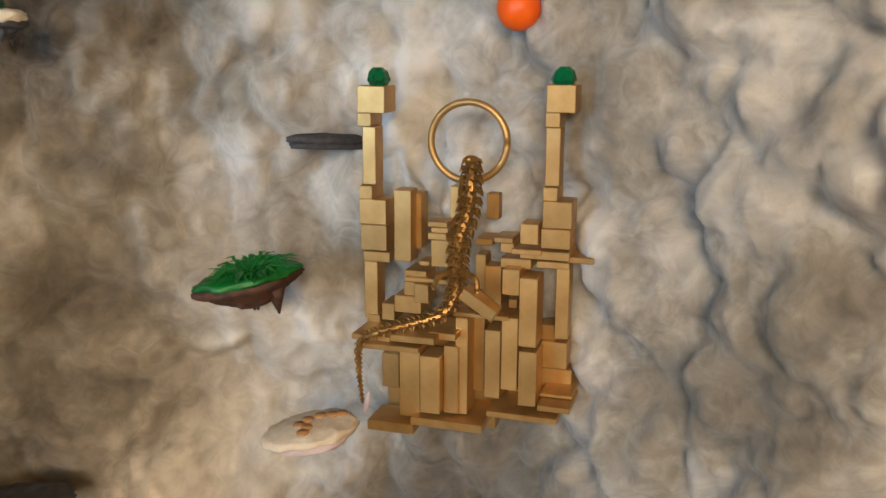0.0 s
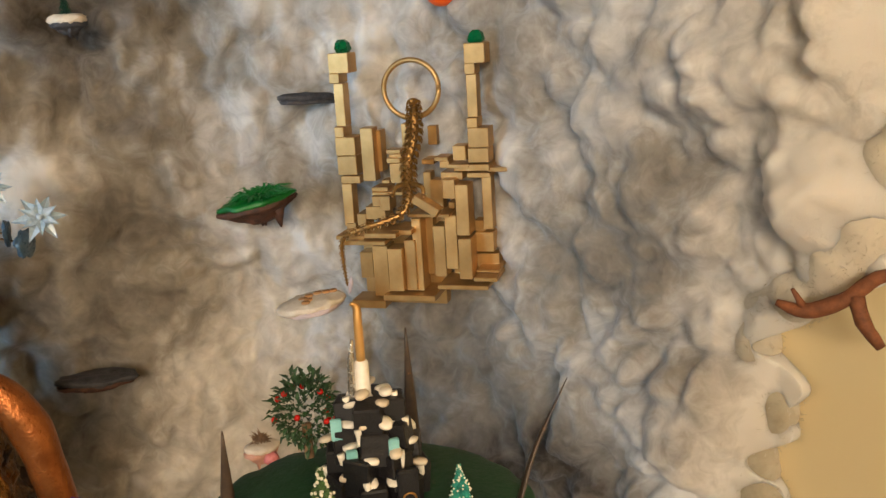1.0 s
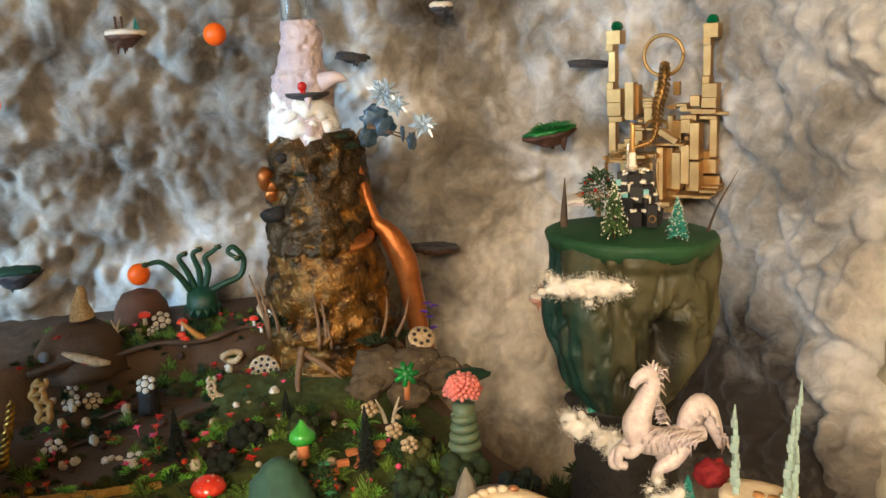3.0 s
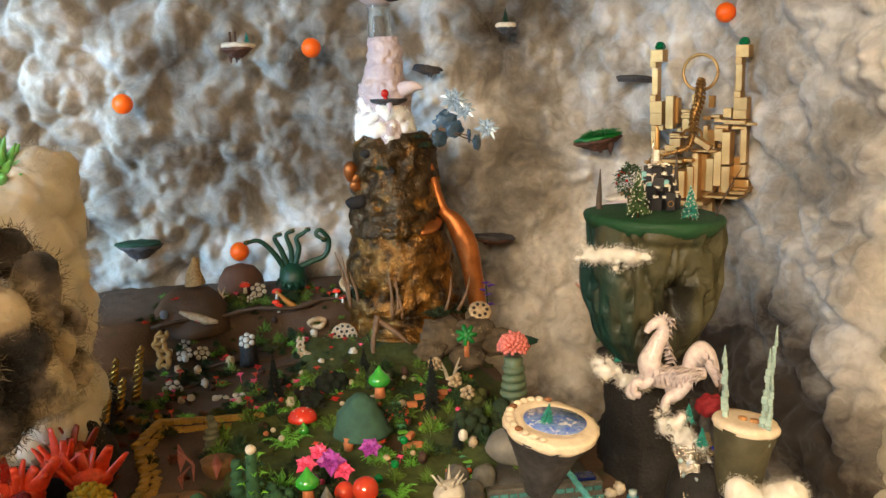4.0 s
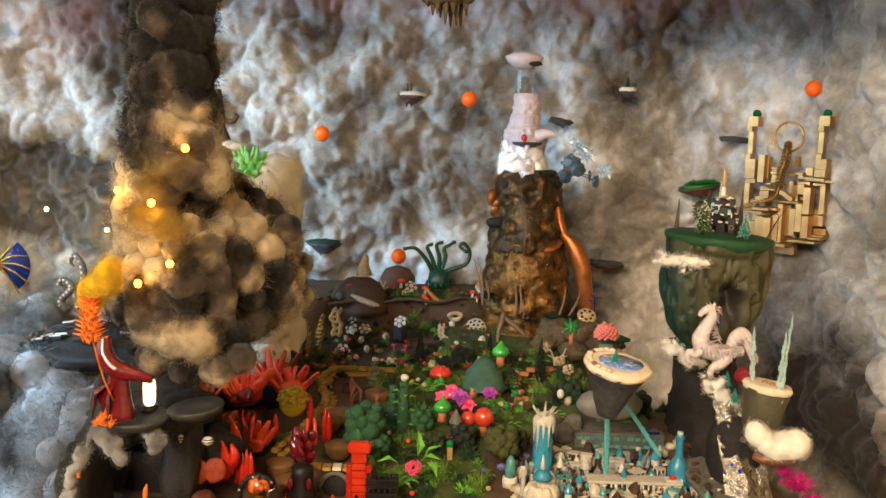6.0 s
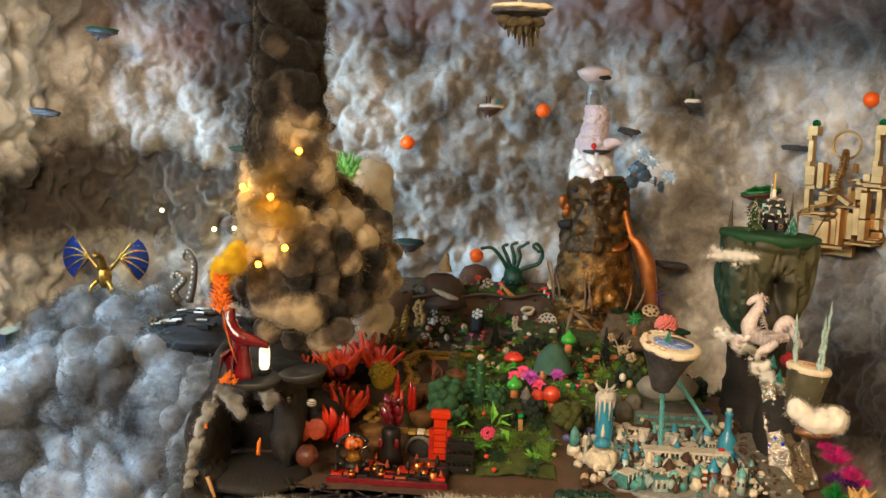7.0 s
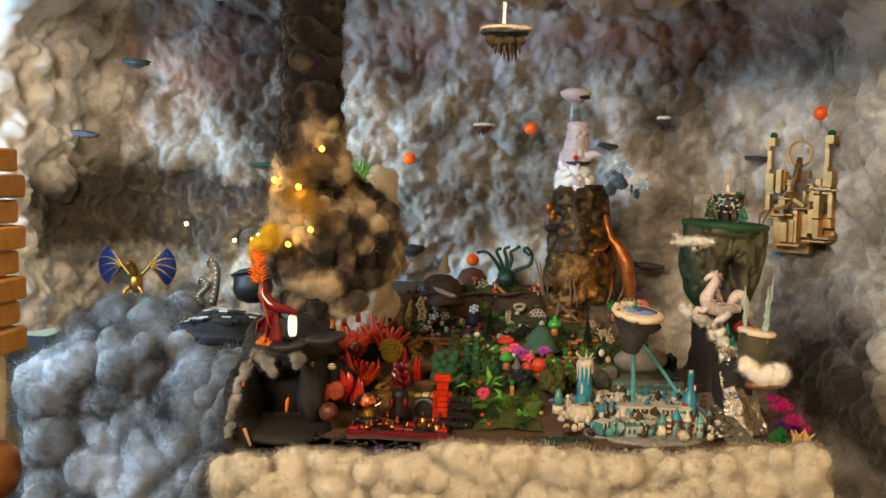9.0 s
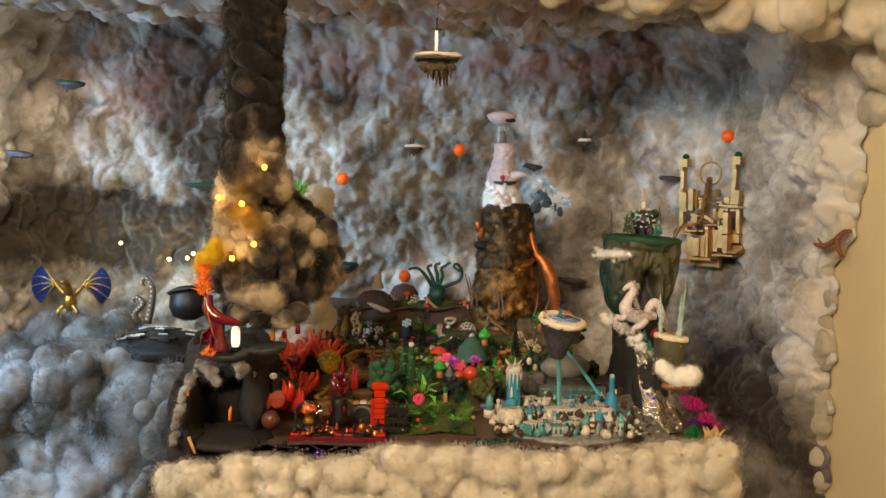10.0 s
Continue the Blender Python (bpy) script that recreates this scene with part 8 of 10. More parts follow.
bell = thing("bell_shrine", (-0.288, 0.065, 0.803), "black shrine ring around a gold bell with an orange crown", "shrine")
part("bell", Geo().lathe([(0.013, 0.014), (0.0135, 0.018), (0.011, 0.026), (0.009, 0.034), (0.0135, 0.036), (0.0135, 0.038)], 22), BRASS, bell, "gold bell")
part("crown", Geo().lathe([(0.0165, 0.037), (0.018, 0.042), (0.016, 0.052), (0.01, 0.059), (0.003, 0.062)], 22), stuff("scorched_orange", "e0641c", "2c1a10", rough=0.25, size=0.012, spread=0.2, clear=0.4), bell, "orange and black crown")
part("pedestal", Geo().lathe([(0.018, 0), (0.02, 0.006), (0.014, 0.014)], 16), IRON, bell)
part("ring", Geo().tube([(0.028 * math.cos(t), -0.004, 0.03 + 0.03 * math.sin(t)) for t in np.linspace(0.6, 5.6, 20)], 0.0045, 8, 1, rough=0.3), IRON, bell, "beaded black ring")
for k in range(14):
    t = 0.8 + k * 0.34
    part("bead", Geo().ball((0.029 * math.cos(t), -0.009, 0.03 + 0.031 * math.sin(t)), 0.0022, segments=6, rings=4), STEEL if k % 3 == 0 else IRON, bell)
part("blade", Geo().leaf((0.014, -0.01, 0.03), (0.026, -0.012, 0.046), 0.008, 0.1, 0.001), STEEL, bell, "small steel blade", smooth=False)
for n, (x, y) in enumerate(((-0.285, 0.03), (-0.236, 0.04), (-0.25, 0.062))):
    ob = thing("brass_finial", (x, y, 0.8), "small brass finial on the red deck", "finial", group="brass finials")
    part("base", Geo().lathe([(0.0065, 0), (0.0068, 0.008), (0.003, 0.009)], 12), COPPERBRIGHT, ob)
    part("tip", Geo().ball((0, 0, 0.011), 0.003), BRASS, ob)
for n, (x, y, z, h) in enumerate(((-0.178, 0.068, 0.8, 0.024), (-0.148, 0.045, 0.79, 0.028), (-0.165, 0.055, 0.8, 0.014))):
    ob = thing("copper_canister", (x, y, z), "small bright copper canister lamp", "canister", group="copper canisters")
    part("body", Geo().lathe([(0.0065, 0), (0.007, 0.002), (0.007, h * 0.75), (0.004, h * 0.8)], 14), COPPERBRIGHT, ob)
    part("cap", Geo().lathe([(0.004, h * 0.8), (0.005, h * 0.86), (0.003, h), (0.001, h * 1.05)], 12), IRON, ob)
rt = thing("red_acrylic_tower", (-0.146, 0.14, 0.80), "clear red acrylic tower with a flared top", "tower")
part("flare", Geo().box(0, 0, 0.083, 0.036, 0.02, 0.018, bevel=0.004), CLEARRED, rt, smooth=False)
part("neck", Geo().box(0, 0, 0.067, 0.024, 0.016, 0.014, bevel=0.001), CLEARRED, rt, smooth=False)
for k in range(5):
    part("panel", Geo().box(0, 0, 0.006 + 0.0118 * k, 0.022, 0.016, 0.0105, bevel=0.001), CLEARRED, rt, smooth=False)
for k in range(16):
    part("deck_fitting", Geo().lathe([(0.004, 0), (0.0045, 0.003), (0.002, 0.008 + 0.004 * (k % 3)), (0.0006, 0.014)], 8, (-0.09 + 0.012 * k, -0.03 + 0.03 * (k % 3), 0.008)), (IRON, COPPERBRIGHT, IRON, RUST)[k % 4], base_, "small turned fitting")
for sx in (-1, 1):
    part("side_pillar", Geo().box(sx * 0.0155, 0.0, 0.028, 0.008, 0.014, 0.056, bevel=0.001), LAVARED, rt, smooth=False)
fn = thing("iron_terrace", (-0.108, 0.105, 0.79), "stepped black iron terrace with railings", "terrace")
for k in range(3):
    part("step", Geo().box(0, 0.012 * k, 0.008 + 0.017 * k, 0.05, 0.016, 0.012, bevel=0.001), IRON, fn, smooth=False)
    for j in range(6):
        part("railing_post", Geo().box(-0.022 + 0.0088 * j, 0.012 * k - 0.007, 0.019 + 0.017 * k, 0.003, 0.002, 0.007), IRON, fn, smooth=False)
    part("handrail", Geo().box(0, 0.012 * k - 0.007, 0.0235 + 0.017 * k, 0.05, 0.0025, 0.002), IRON, fn, smooth=False)
rf = thing("garnet_flower", (-0.23, 0.11, 0.815), "dark red glass flower on a black stand", "flower")
part("stand", rough_lathe([(0.02, -0.012), (0.014, 0.02), (0.016, 0.045), (0.01, 0.05)], 20, (0, 0, 0), 0.004, 6, 0.01, 2), IRON, rf)
for k in range(11):
    a = k * 2.4
    part("petal", Geo().ball((0.011 * math.cos(a), 0.009 * math.sin(a), 0.062 + 0.0035 * k), 0.009, 0.005, 0.014, 10, 7, m=pose(0, 0, 0, 20, 20, math.degrees(a))), MAROON, rf)
for sx in (-1, 1):
    part("oval_gem", Geo().ball((0.014 * sx - 0.002, -0.018, 0.025), 0.0045, 0.003, 0.0095), MAROON, rf, "dark red oval gem")
arch = thing("stone_arch", (-0.185, 0.155, 0.80), "low tan stone arch over a dark opening", "arch")
part("arch_rim", Geo().tube([(0.026 * math.cos(t), 0, 0.034 * math.sin(t)) for t in np.linspace(0.1, 3.04, 14)], 0.004, 8, 1, rough=0.2), ASH, arch)
# A black ball fills the arch in place of the shade within.
part("opening", Geo().ball((0, 0.008, 0.012), 0.024, 0.006, 0.022), BLACKROCK, arch)
for k in range(7):
    part("cap_stone", Geo().box(-0.045 + 0.016 * k, 0.0, 0.043 + 0.001 * (k % 2), 0.014, 0.02, 0.006, bevel=0.001), BRICKY if k % 3 else SHELLWHITE, arch, smooth=False)
part("red_medallion", Geo().lathe([(0.007, 0), (0.0075, 0.002), (0.004, 0.004)], 14, m=pose(-0.062, -0.012, 0.03, 80, 0, 0)), MAROON, arch)
for n, (x, z, t, l) in enumerate(((-0.36, 0.785, 20, 0.03), (-0.34, 0.78, -30, 0.028), (-0.318, 0.779, 5, 0.03), (-0.3, 0.774, -4, 0.036), (-0.262, 0.778, 28, 0.024), (-0.235, 0.776, -24, 0.026), (-0.21, 0.775, -10, 0.03), (-0.385, 0.79, 60, 0.02))):
    ob = thing("black_mace", (x, 0.005, z + 0.003), "tiny black iron mace lying on the front ledge", "weapon", group="tiny maces", tilt=(0, t))
    part("shaft", Geo().tube([(-l / 2, 0, 0), (l / 2, 0, 0)], 0.0022, 6, 1), IRON, ob)
    part("head", Geo().ball((l / 2, 0, 0), 0.006, segments=9, rings=6, rough=0.3, seed=n), IRON, ob)
    part("pommel", Geo().ball((-l / 2, 0, 0), 0.003, segments=7, rings=5), IRON, ob)
for x, z in ((-0.26, 0.774), (-0.25, 0.772)):
    solo("violet_gem", Geo().ball((0, 0, 0), 0.0055, rough=0.1), stuff("violet_glass", "4a2890", "2c1460", rough=0.1, size=0.01) if x < -0.255 else bpy.data.materials["violet_glass"], (x, -0.004, z), "small violet glass gem on the ledge", "gem")
solo("front_ledge", Geo().box(0, 0, 0, 0.36, 0.05, 0.012, bevel=0.003), stuff("sooty_ledge", "3a332a", "28231d", rough=0.8, size=0.02, bump=0.6), (-0.28, 0.0, 0.763), "sooty dark ledge along the table front", "ledge")

# yellow brick path walls
for n in range(34):
    k = n / 33
    x = np.interp(k, [0, 0.3, 0.45, 0.62, 0.8, 1], [-0.09, -0.24, -0.262, -0.235, -0.25, -0.295])
    y = np.interp(k, [0, 0.3, 0.45, 0.62, 0.8, 1], [0.6, 0.61, 0.54, 0.44, 0.35, 0.25])
    solo("yellow_brick", Geo().box(0, 0, 0, 0.0165, 0.012, 0.008, bevel=0.0012), BRICKY, (x + jitter(0.002), y + jitter(0.002), gz(x, y) + 0.011 + jitter(0.001)), "yellow clay brick of the winding garden wall", "brick", group="yellow garden wall bricks", turn=(0 if k < 0.3 else 70) + jitter(12), smooth=False)
    solo("yellow_brick", Geo().box(0, 0, 0, 0.0165, 0.012, 0.008, bevel=0.0012), BRICKY, (x + jitter(0.002) + 0.012 * (k > 0.3), y + jitter(0.002) - 0.012 * (k <= 0.3), gz(x, y) + 0.002), "yellow clay brick of the winding garden wall", "brick", group="yellow garden wall bricks", turn=(0 if k < 0.3 else 70) + jitter(12), smooth=False)
for n, (x, y, z, h) in enumerate(((-0.19, 0.44, 0.87, 0.045), (-0.17, 0.42, 0.865, 0.05), (-0.14, 0.42, 0.865, 0.04), (-0.185, 0.41, 0.86, 0.035))):
    g = Geo().leaf((0, 0, 0), (jitter(0.02), -0.005, h), 0.014, 0.15, 0.001)
    solo("pink_agave_leaf", g, stuff("dusky_pink_leaf", "9a5a4a", "6c3c30", rough=0.5, size=0.01) if n == 0 else bpy.data.materials["dusky_pink_leaf"], (x, y, z), "dusky pink pointed agave leaf", "leaf", group="agave leaves", smooth=False)
for n, (x, y) in enumerate(((-0.2, 0.36), (-0.17, 0.36), (-0.22, 0.32), (-0.19, 0.25), (-0.14, 0.45), (-0.28, 0.2), (-0.26, 0.17))):
    solo("clay_pot", rough_lathe([(0.014, 0), (0.02, 0.012), (0.022, 0.024), (0.016, 0.027)], 20, (0, 0, 0), 0.003, n, 0.01, 2), stuff("ochre_clay", "7a5426", "5a3c1c", rough=0.75, size=0.01, bump=0.5) if n == 0 else bpy.data.materials["ochre_clay"], (x, y, gz(x, y)), "rounded ochre clay mound", "clay mound", group="ochre mounds")
for n, (x, y, z) in enumerate(((-0.31, 0.66, 0.885), (-0.29, 0.7, 0.89), (-0.33, 0.72, 0.9), (-0.3, 0.78, 0.9), (-0.325, 0.62, 0.88))):
    g = Geo()
    ang = np.linspace(0, 18, 30)
    for k in range(2):
        g.tube(np.stack([0.004 * np.cos(ang + 3.14 * k) + 0.012 * ang / 18, 0.004 * np.sin(ang + 3.14 * k), 0.055 * ang / 18], 1), 0.0045 * (1 - 0.5 * ang / 18), 7, 1)
    solo("twisted_brass_horn", g, BRASS, (x, y, z), "twisted brass horn standing on black rock", "horn", group="twisted brass horns")
for n in range(7):
    x, y = -0.335 + 0.014 * n, 0.66 - 0.012 * (n % 3)
    solo("brass_nugget", Geo().ball((0, 0, 0), 0.008, 0.007, 0.006, rough=0.35, seed=n), BRASS, (x, y, gz(x, y) + 0.004), "small lumpy brass nugget", "nugget", group="brass nuggets")

# ---- fire bird, red dragon figure and lights in the smoke ----
g = Geo()
for k in range(60):
    a, e = k * 2.4, k / 60
    g.leaf((0.008 * math.cos(a), 0.006 * math.sin(a), 0.05 * e), (0.02 * math.cos(a) * (1.1 - 0.5 * e), 0.014 * math.sin(a), 0.05 * e + 0.012), 0.008, 0.2, 0.0006)
for k in range(20):
    a = k * 2.4
    g.leaf((0.005 * math.cos(a), 0.004 * math.sin(a), 0.05), (0.014 * math.cos(a), 0.01 * math.sin(a), 0.062), 0.008, 0.2, 0.0006)
g.tube([(0, 0, 0.02), (0.004, 0.03, -0.05), (0.014, 0.07, -0.118)], 0.0012, 6, 3)
solo("fire_bird_figure", g, FLAME, (-0.462, -0.12, 1.1), "orange feathered fire bird figure under yellow fluff", "figurine", smooth=False)
q4 = np.random.default_rng(71)
rows = [(-0.468 + 0.03 * k + q4.normal() * 0.006, -0.1 + q4.normal() * 0.006, 1.155 + 0.036 * k + q4.normal() * 0.005, q4.uniform(0.007, 0.013)) for k in q4.uniform(0, 1, 34)]
cotton_heap("yellow_fluff", rows, cotton("yellow_cotton", "d0ac1c", "a4820f", "5c470a"), "bright yellow cotton flame puff", 73, even=0.0, big=0.5, grain=0.25, voxel=0.0024, fuzzy=1.2, hair_long=0.007, melt=0.012, kind="thing")
g = Geo()
g.tube([(-0.47, -0.05, 1.095), (-0.468, -0.055, 1.07), (-0.45, -0.06, 1.052), (-0.425, -0.06, 1.046), (-0.405, -0.06, 1.04)], [0.008, 0.012, 0.012, 0.008, 0.005], 12, 5, rough=0.15)
g.tube([(-0.452, -0.055, 1.06), (-0.45, -0.055, 1.02), (-0.448, -0.055, 0.985)], [0.012, 0.014, 0.02], 12, 4, rough=0.15)
for n in range(6):
    g.leaf((-0.474 + 0.004 * n, -0.055, 1.09 - 0.008 * n), (-0.484 + 0.004 * n, -0.056, 1.086 - 0.008 * n), 0.006, 0.1)
for s in (0, 1):
    g.leaf((-0.452, -0.06, 1.04), (-0.482 + 0.02 * s, -0.07, 0.985), 0.026, 0.15, 0.001)
solo("red_dragon_figure", g, MAROON, (0, 0, 0), "dark red glassy dragon figure on the stone dish", "figurine")
for n, (x, z) in enumerate(((-0.464, 1.0), (-0.456, 0.99), (-0.47, 0.992))):
    moss_clump("gold_leaf", x, -0.075, z - 0.012, 0.012, FLAME, "curled orange gold leaf on the dish", 300 + n, None, 1.2, 1.2, 30)
LAMPWHITE = stuff("lit_white_shade", "fff4d8", "ffe9c0", rough=0.5, size=0.02, bump=0, vary=0, glow=1.3)
lw = thing("glowing_lantern", (-0.428, 0.0, 1.012), "small glowing white lantern behind the dragon", "lamp")
part("shade", Geo().lathe([(0.006, -0.026), (0.0085, -0.02), (0.009, 0.002), (0.0075, 0.012), (0.003, 0.016)], 18), LAMPWHITE, lw)
part("base", Geo().lathe([(0.014, -0.034), (0.013, -0.026)], 14), IRON, lw)
solo("green_cane", Geo().tube([(0, 0, -0.03), (0, 0, 0.03)], 0.0016, 6, 1), FERN, (-0.44, -0.05, 1.02), "thin green cane by the lantern", "stick")
solo("pale_tusk", Geo().tube([(0, 0, 0), (0.01, 0, 0.012), (0.022, 0, 0.016)], [0.013, 0.011, 0.009], 12, 4, rough=0.3), SHELLWHITE, (-0.385, 0.16, 1.0), "pale broken shell above the rocks", "shell")
for x, z in ((-0.375, 1.0), (-0.4, 0.995), (-0.345, 1.01), (-0.38, 0.98)):
    solo("orange_shard", Geo().lathe([(0.006, 0), (0.005, 0.018), (0.001, 0.034)], 6), FLAME if z < 1 else LAVARED, (x + 0.01, 0.2, z - 0.025), "orange crystal shard behind the dishes", "crystal", group="orange shards", smooth=False)

BULB = stuff("lit_amber_bulb", "ffb030", "ffa820", rough=0.3, size=0.02, bump=0, vary=0, glow=16)
PALEBULB = stuff("lit_pale_bulb", "fff0b0", "f8e8a0", rough=0.3, size=0.02, bump=0, vary=0, glow=4)
smoke_verts = np.concatenate([np.array([tuple(v.co) for v in bpy.data.objects[n].data.vertices]) for n in ("smoke_column", "smoke_cloud")])


def fairy_light(x, z, y=None, material=None, watts=0.07, colour=(1.0, 0.55, 0.12)):
    """A tiny bulb on the face of the cotton, with its wire."""
    if y is None:
        close = smoke_verts[(np.abs(smoke_verts[:, 0] - x) < 0.01) & (np.abs(smoke_verts[:, 2] - z) < 0.01) & (smoke_verts[:, 1] < 0.0)]
        y = (np.percentile(close[:, 1], 30) if len(close) else -0.05) - 0.006
    ob = thing("fairy_light", (x, y, z), "tiny glowing amber fairy light in the cotton" if material is None else "pale glowing fairy light deep in the cotton", "fairy light", group="fairy lights")
    part("glass_bulb", Geo().ball((0, 0, 0), 0.005 if material is None else 0.006, segments=10, rings=8), material or BULB, ob)
    part("wire", Geo().tube([(0, 0.003, 0), (0.003, 0.01, 0.004), (0.004, 0.02, 0.012)], 0.0006, 5), COPPERBRIGHT, ob)
    bulb("bulb_glow", (x, y - 0.012, z), watts, colour, 0.006)


for x, z in ((-0.364, 1.345), (-0.404, 1.274), (-0.38, 1.196), (-0.423, 1.168), (-0.457, 1.286)):
    fairy_light(x, z)


# ---- ice city ----
ICEWHITE = stuff("icing_white", "d2cabb", "a8a094", rough=0.55, size=0.008, fine=0.001, bump=0.3)
TEALTILE = stuff("teal_mosaic_tile", "5f9a94", "356a68", rough=0.25, size=0.006, vary=0.35)
ICEBLUE = stuff("blue_ice_resin", "4aa6c4", "2c86a8", rough=0.15, size=0.01, trans=0.3)
CLEARICE = stuff("clear_ice_glass", "c4d4d0", "9cb2ae", rough=0.15, size=0.01, trans=0.35)
CONEBROWN = stuff("brown_seed_cone", "4c3424", "2c1e16", rough=0.8, size=0.004, fine=0.001, bump=0.6)
REDBRICK = stuff("red_toy_brick", "8a3a22", "6a2a18", rough=0.5, size=0.006)
GREYICE = stuff("grey_quartz", "8a8a84", "5c5c58", rough=0.3, size=0.008, bump=0.3)
BEETLE = stuff("beetle_green_gloss", "0f3a2c", "0a2018", rough=0.15, size=0.008, fine=0.002, bump=0.4, clear=0.7)
NAVY = stuff("navy_glass", "1c2c6c", "121c48", rough=0.15, size=0.01)

plat = thing("ice_platform", (0.27, 0.175, 0.8), "white iced platform of the ice city", "platform")
part("slab", rough_lathe([(0.148, -0.02), (0.156, -0.008), (0.157, 0.001), (0.146, 0.006), (0.01, 0.007)], 110, (0, 0, 0), 0.012, 41, 0.03, 3), GREYICE, plat)
for n in range(60):
    a = n * 2.4
    r = 0.15 * math.sqrt((n + 0.5) / 60)
    x, y = 0.0 + r * math.cos(a), r * math.sin(a)
    part("mosaic_tile", Geo().box(0, 0, 0, 0.018 + jitter(0.004), 0.008, 0.003, m=pose(x, y, 0.009, jitter(6), jitter(6), 90 * (n % 2) + jitter(50)), bevel=0.0006), TEALTILE, plat, smooth=False)
rim = thing("pebble_mosaic", (0.275, 0.02, 0.782), "brown mosaic band set with coloured glass pebbles", "mosaic")
part("band", Geo().ball((0, 0, 0), 0.075, 0.018, 0.014, 30, 10, rough=0.15), CONEBROWN, rim)
for n in range(22):
    x = -0.066 + 0.0063 * n
    part("glass_pebble", Geo().ball((x, -0.0165 + 0.16 * x * x, 0.002 + 0.006 * math.sin(n * 2.1)), 0.0042, 0.003, 0.0036, 8, 6), (NAVY, ICEWHITE, CLEARICE, TEALTILE, GREYICE)[n % 5], rim)
chest = thing("beetle_chest", (0.105, 0.035, 0.782), "dark glossy green crumpled chest", "chest", turn=3)
part("body", Geo().box(0, 0, -0.004, 0.098, 0.035, 0.018, bevel=0.003), BEETLE, chest, smooth=False)
for n in range(14):
    part("facet", Geo().ball((-0.042 + 0.0065 * n, 0.006 * math.sin(n * 2.3), 0.009), 0.0085, 0.011, 0.008, 7, 5, rough=0.4, seed=n), BEETLE, chest, smooth=False)
it = thing("ice_tower", (0.152, 0.235, 0.805), "blue ice tower dripping with white icing", "tower")
part("shaft", Geo().lathe([(0.0165, 0), (0.016, 0.06), (0.0155, 0.095)], 12, rough=0.06), ICEBLUE, it, "translucent blue shaft", smooth=False)
part("icing_cap", Geo().ball((0, 0, 0.1), 0.019, 0.018, 0.014, 20, 12, rough=0.35, seed=3), ICEWHITE, it)
for k in range(11):
    a = k * 0.571
    l = 0.02 + 0.035 * ((k * 7) % 5) / 5
    part("icicle", Geo().tube([(0.0165 * math.cos(a), 0.0165 * math.sin(a), 0.1), (0.0172 * math.cos(a), 0.0172 * math.sin(a), 0.1 - l)], [0.003, 0.001], 6, 1), ICEWHITE, it)
for k in range(9):
    a = k * 0.698
    part("horn", Geo().tube([(0.008 * math.cos(a), 0.008 * math.sin(a), 0.108), (0.022 * math.cos(a), 0.018 * math.sin(a), 0.116 + 0.006 * (k % 3))], [0.003, 0.0006], 6, 1), ICEWHITE, it)
dome = thing("shell_dome", (0.137, 0.105, 0.805), "white shell dome with a blue crown", "dome")
for k in range(10):
    a = k * 0.628
    part("shell_lobe", Geo().ball((0.017 * math.cos(a), 0.015 * math.sin(a), 0.026), 0.0115, 0.01, 0.016, 12, 9), SHELLWHITE, dome)
part("crown", Geo().lathe([(0.014, 0.05), (0.015, 0.054), (0.01, 0.062), (0.004, 0.066)], 14, rough=0.15), ICEBLUE, dome, "turquoise crown")
part("spire", Geo().lathe([(0.004, 0.064), (0.003, 0.075), (0.0008, 0.088)], 8), ICEWHITE, dome)
part("drum", Geo().lathe([(0.022, 0.0), (0.022, 0.014)], 16), CONEBROWN, dome)
for k in range(3):
    part("front_egg", Geo().ball((-0.01 + 0.011 * k, -0.02, 0.018 + 0.004 * (k % 2)), 0.006, 0.005, 0.0085), SHELLWHITE, dome)
bo = thing("blue_bottle", (0.366, 0.185, 0.818), "small turquoise glass bottle", "bottle")
part("body", Geo().lathe([(0.015, 0), (0.0165, 0.006), (0.0165, 0.034), (0.011, 0.044), (0.0065, 0.052), (0.006, 0.078), (0.0072, 0.08), (0.0072, 0.085)], 22), ICEBLUE, bo)
part("stopper", Geo().lathe([(0.005, 0.085), (0.005, 0.092)], 10), CLEARICE, bo)
for k in range(7):
    part("ice_chunk", Geo().ball((0.015 * math.cos(k), 0.015 * math.sin(k) - 0.004, 0.008 + 0.004 * (k % 3)), 0.007, 0.006, 0.007, 7, 5, rough=0.3, seed=k), ICEBLUE, bo, smooth=False)


def hall(x, y, z, w, d, h, wall, roof, label, turn=0, seed=1, windows=True):
    """A small ice house: walls, iced roof edge, dark window slits."""
    ob = thing("ice_house", (x, y, z), label, "house", group="ice city houses", turn=turn)
    part("wall", Geo().box(0, 0, h / 2, w, d, h, bevel=0.001), wall, ob, smooth=False)
    part("roof", Geo().box(0, 0, h + 0.0015, w * 1.12, d * 1.12, 0.003, bevel=0.001), roof, ob, smooth=False)
    if windows:
        for k in (-1, 1):
            part("window", Geo().box(k * w * 0.22, -d / 2, h * 0.5, w * 0.16, 0.0016, h * 0.4), CONEBROWN, ob, smooth=False)
    for k in range(3):
        part("drip", Geo().tube([(w * (-0.4 + 0.4 * k), -d * 0.55, h), (w * (-0.4 + 0.4 * k), -d * 0.55, h * (0.45 + 0.1 * (k % 2)))], [0.0016, 0.0006], 5, 1), ICEWHITE, ob)
    return ob


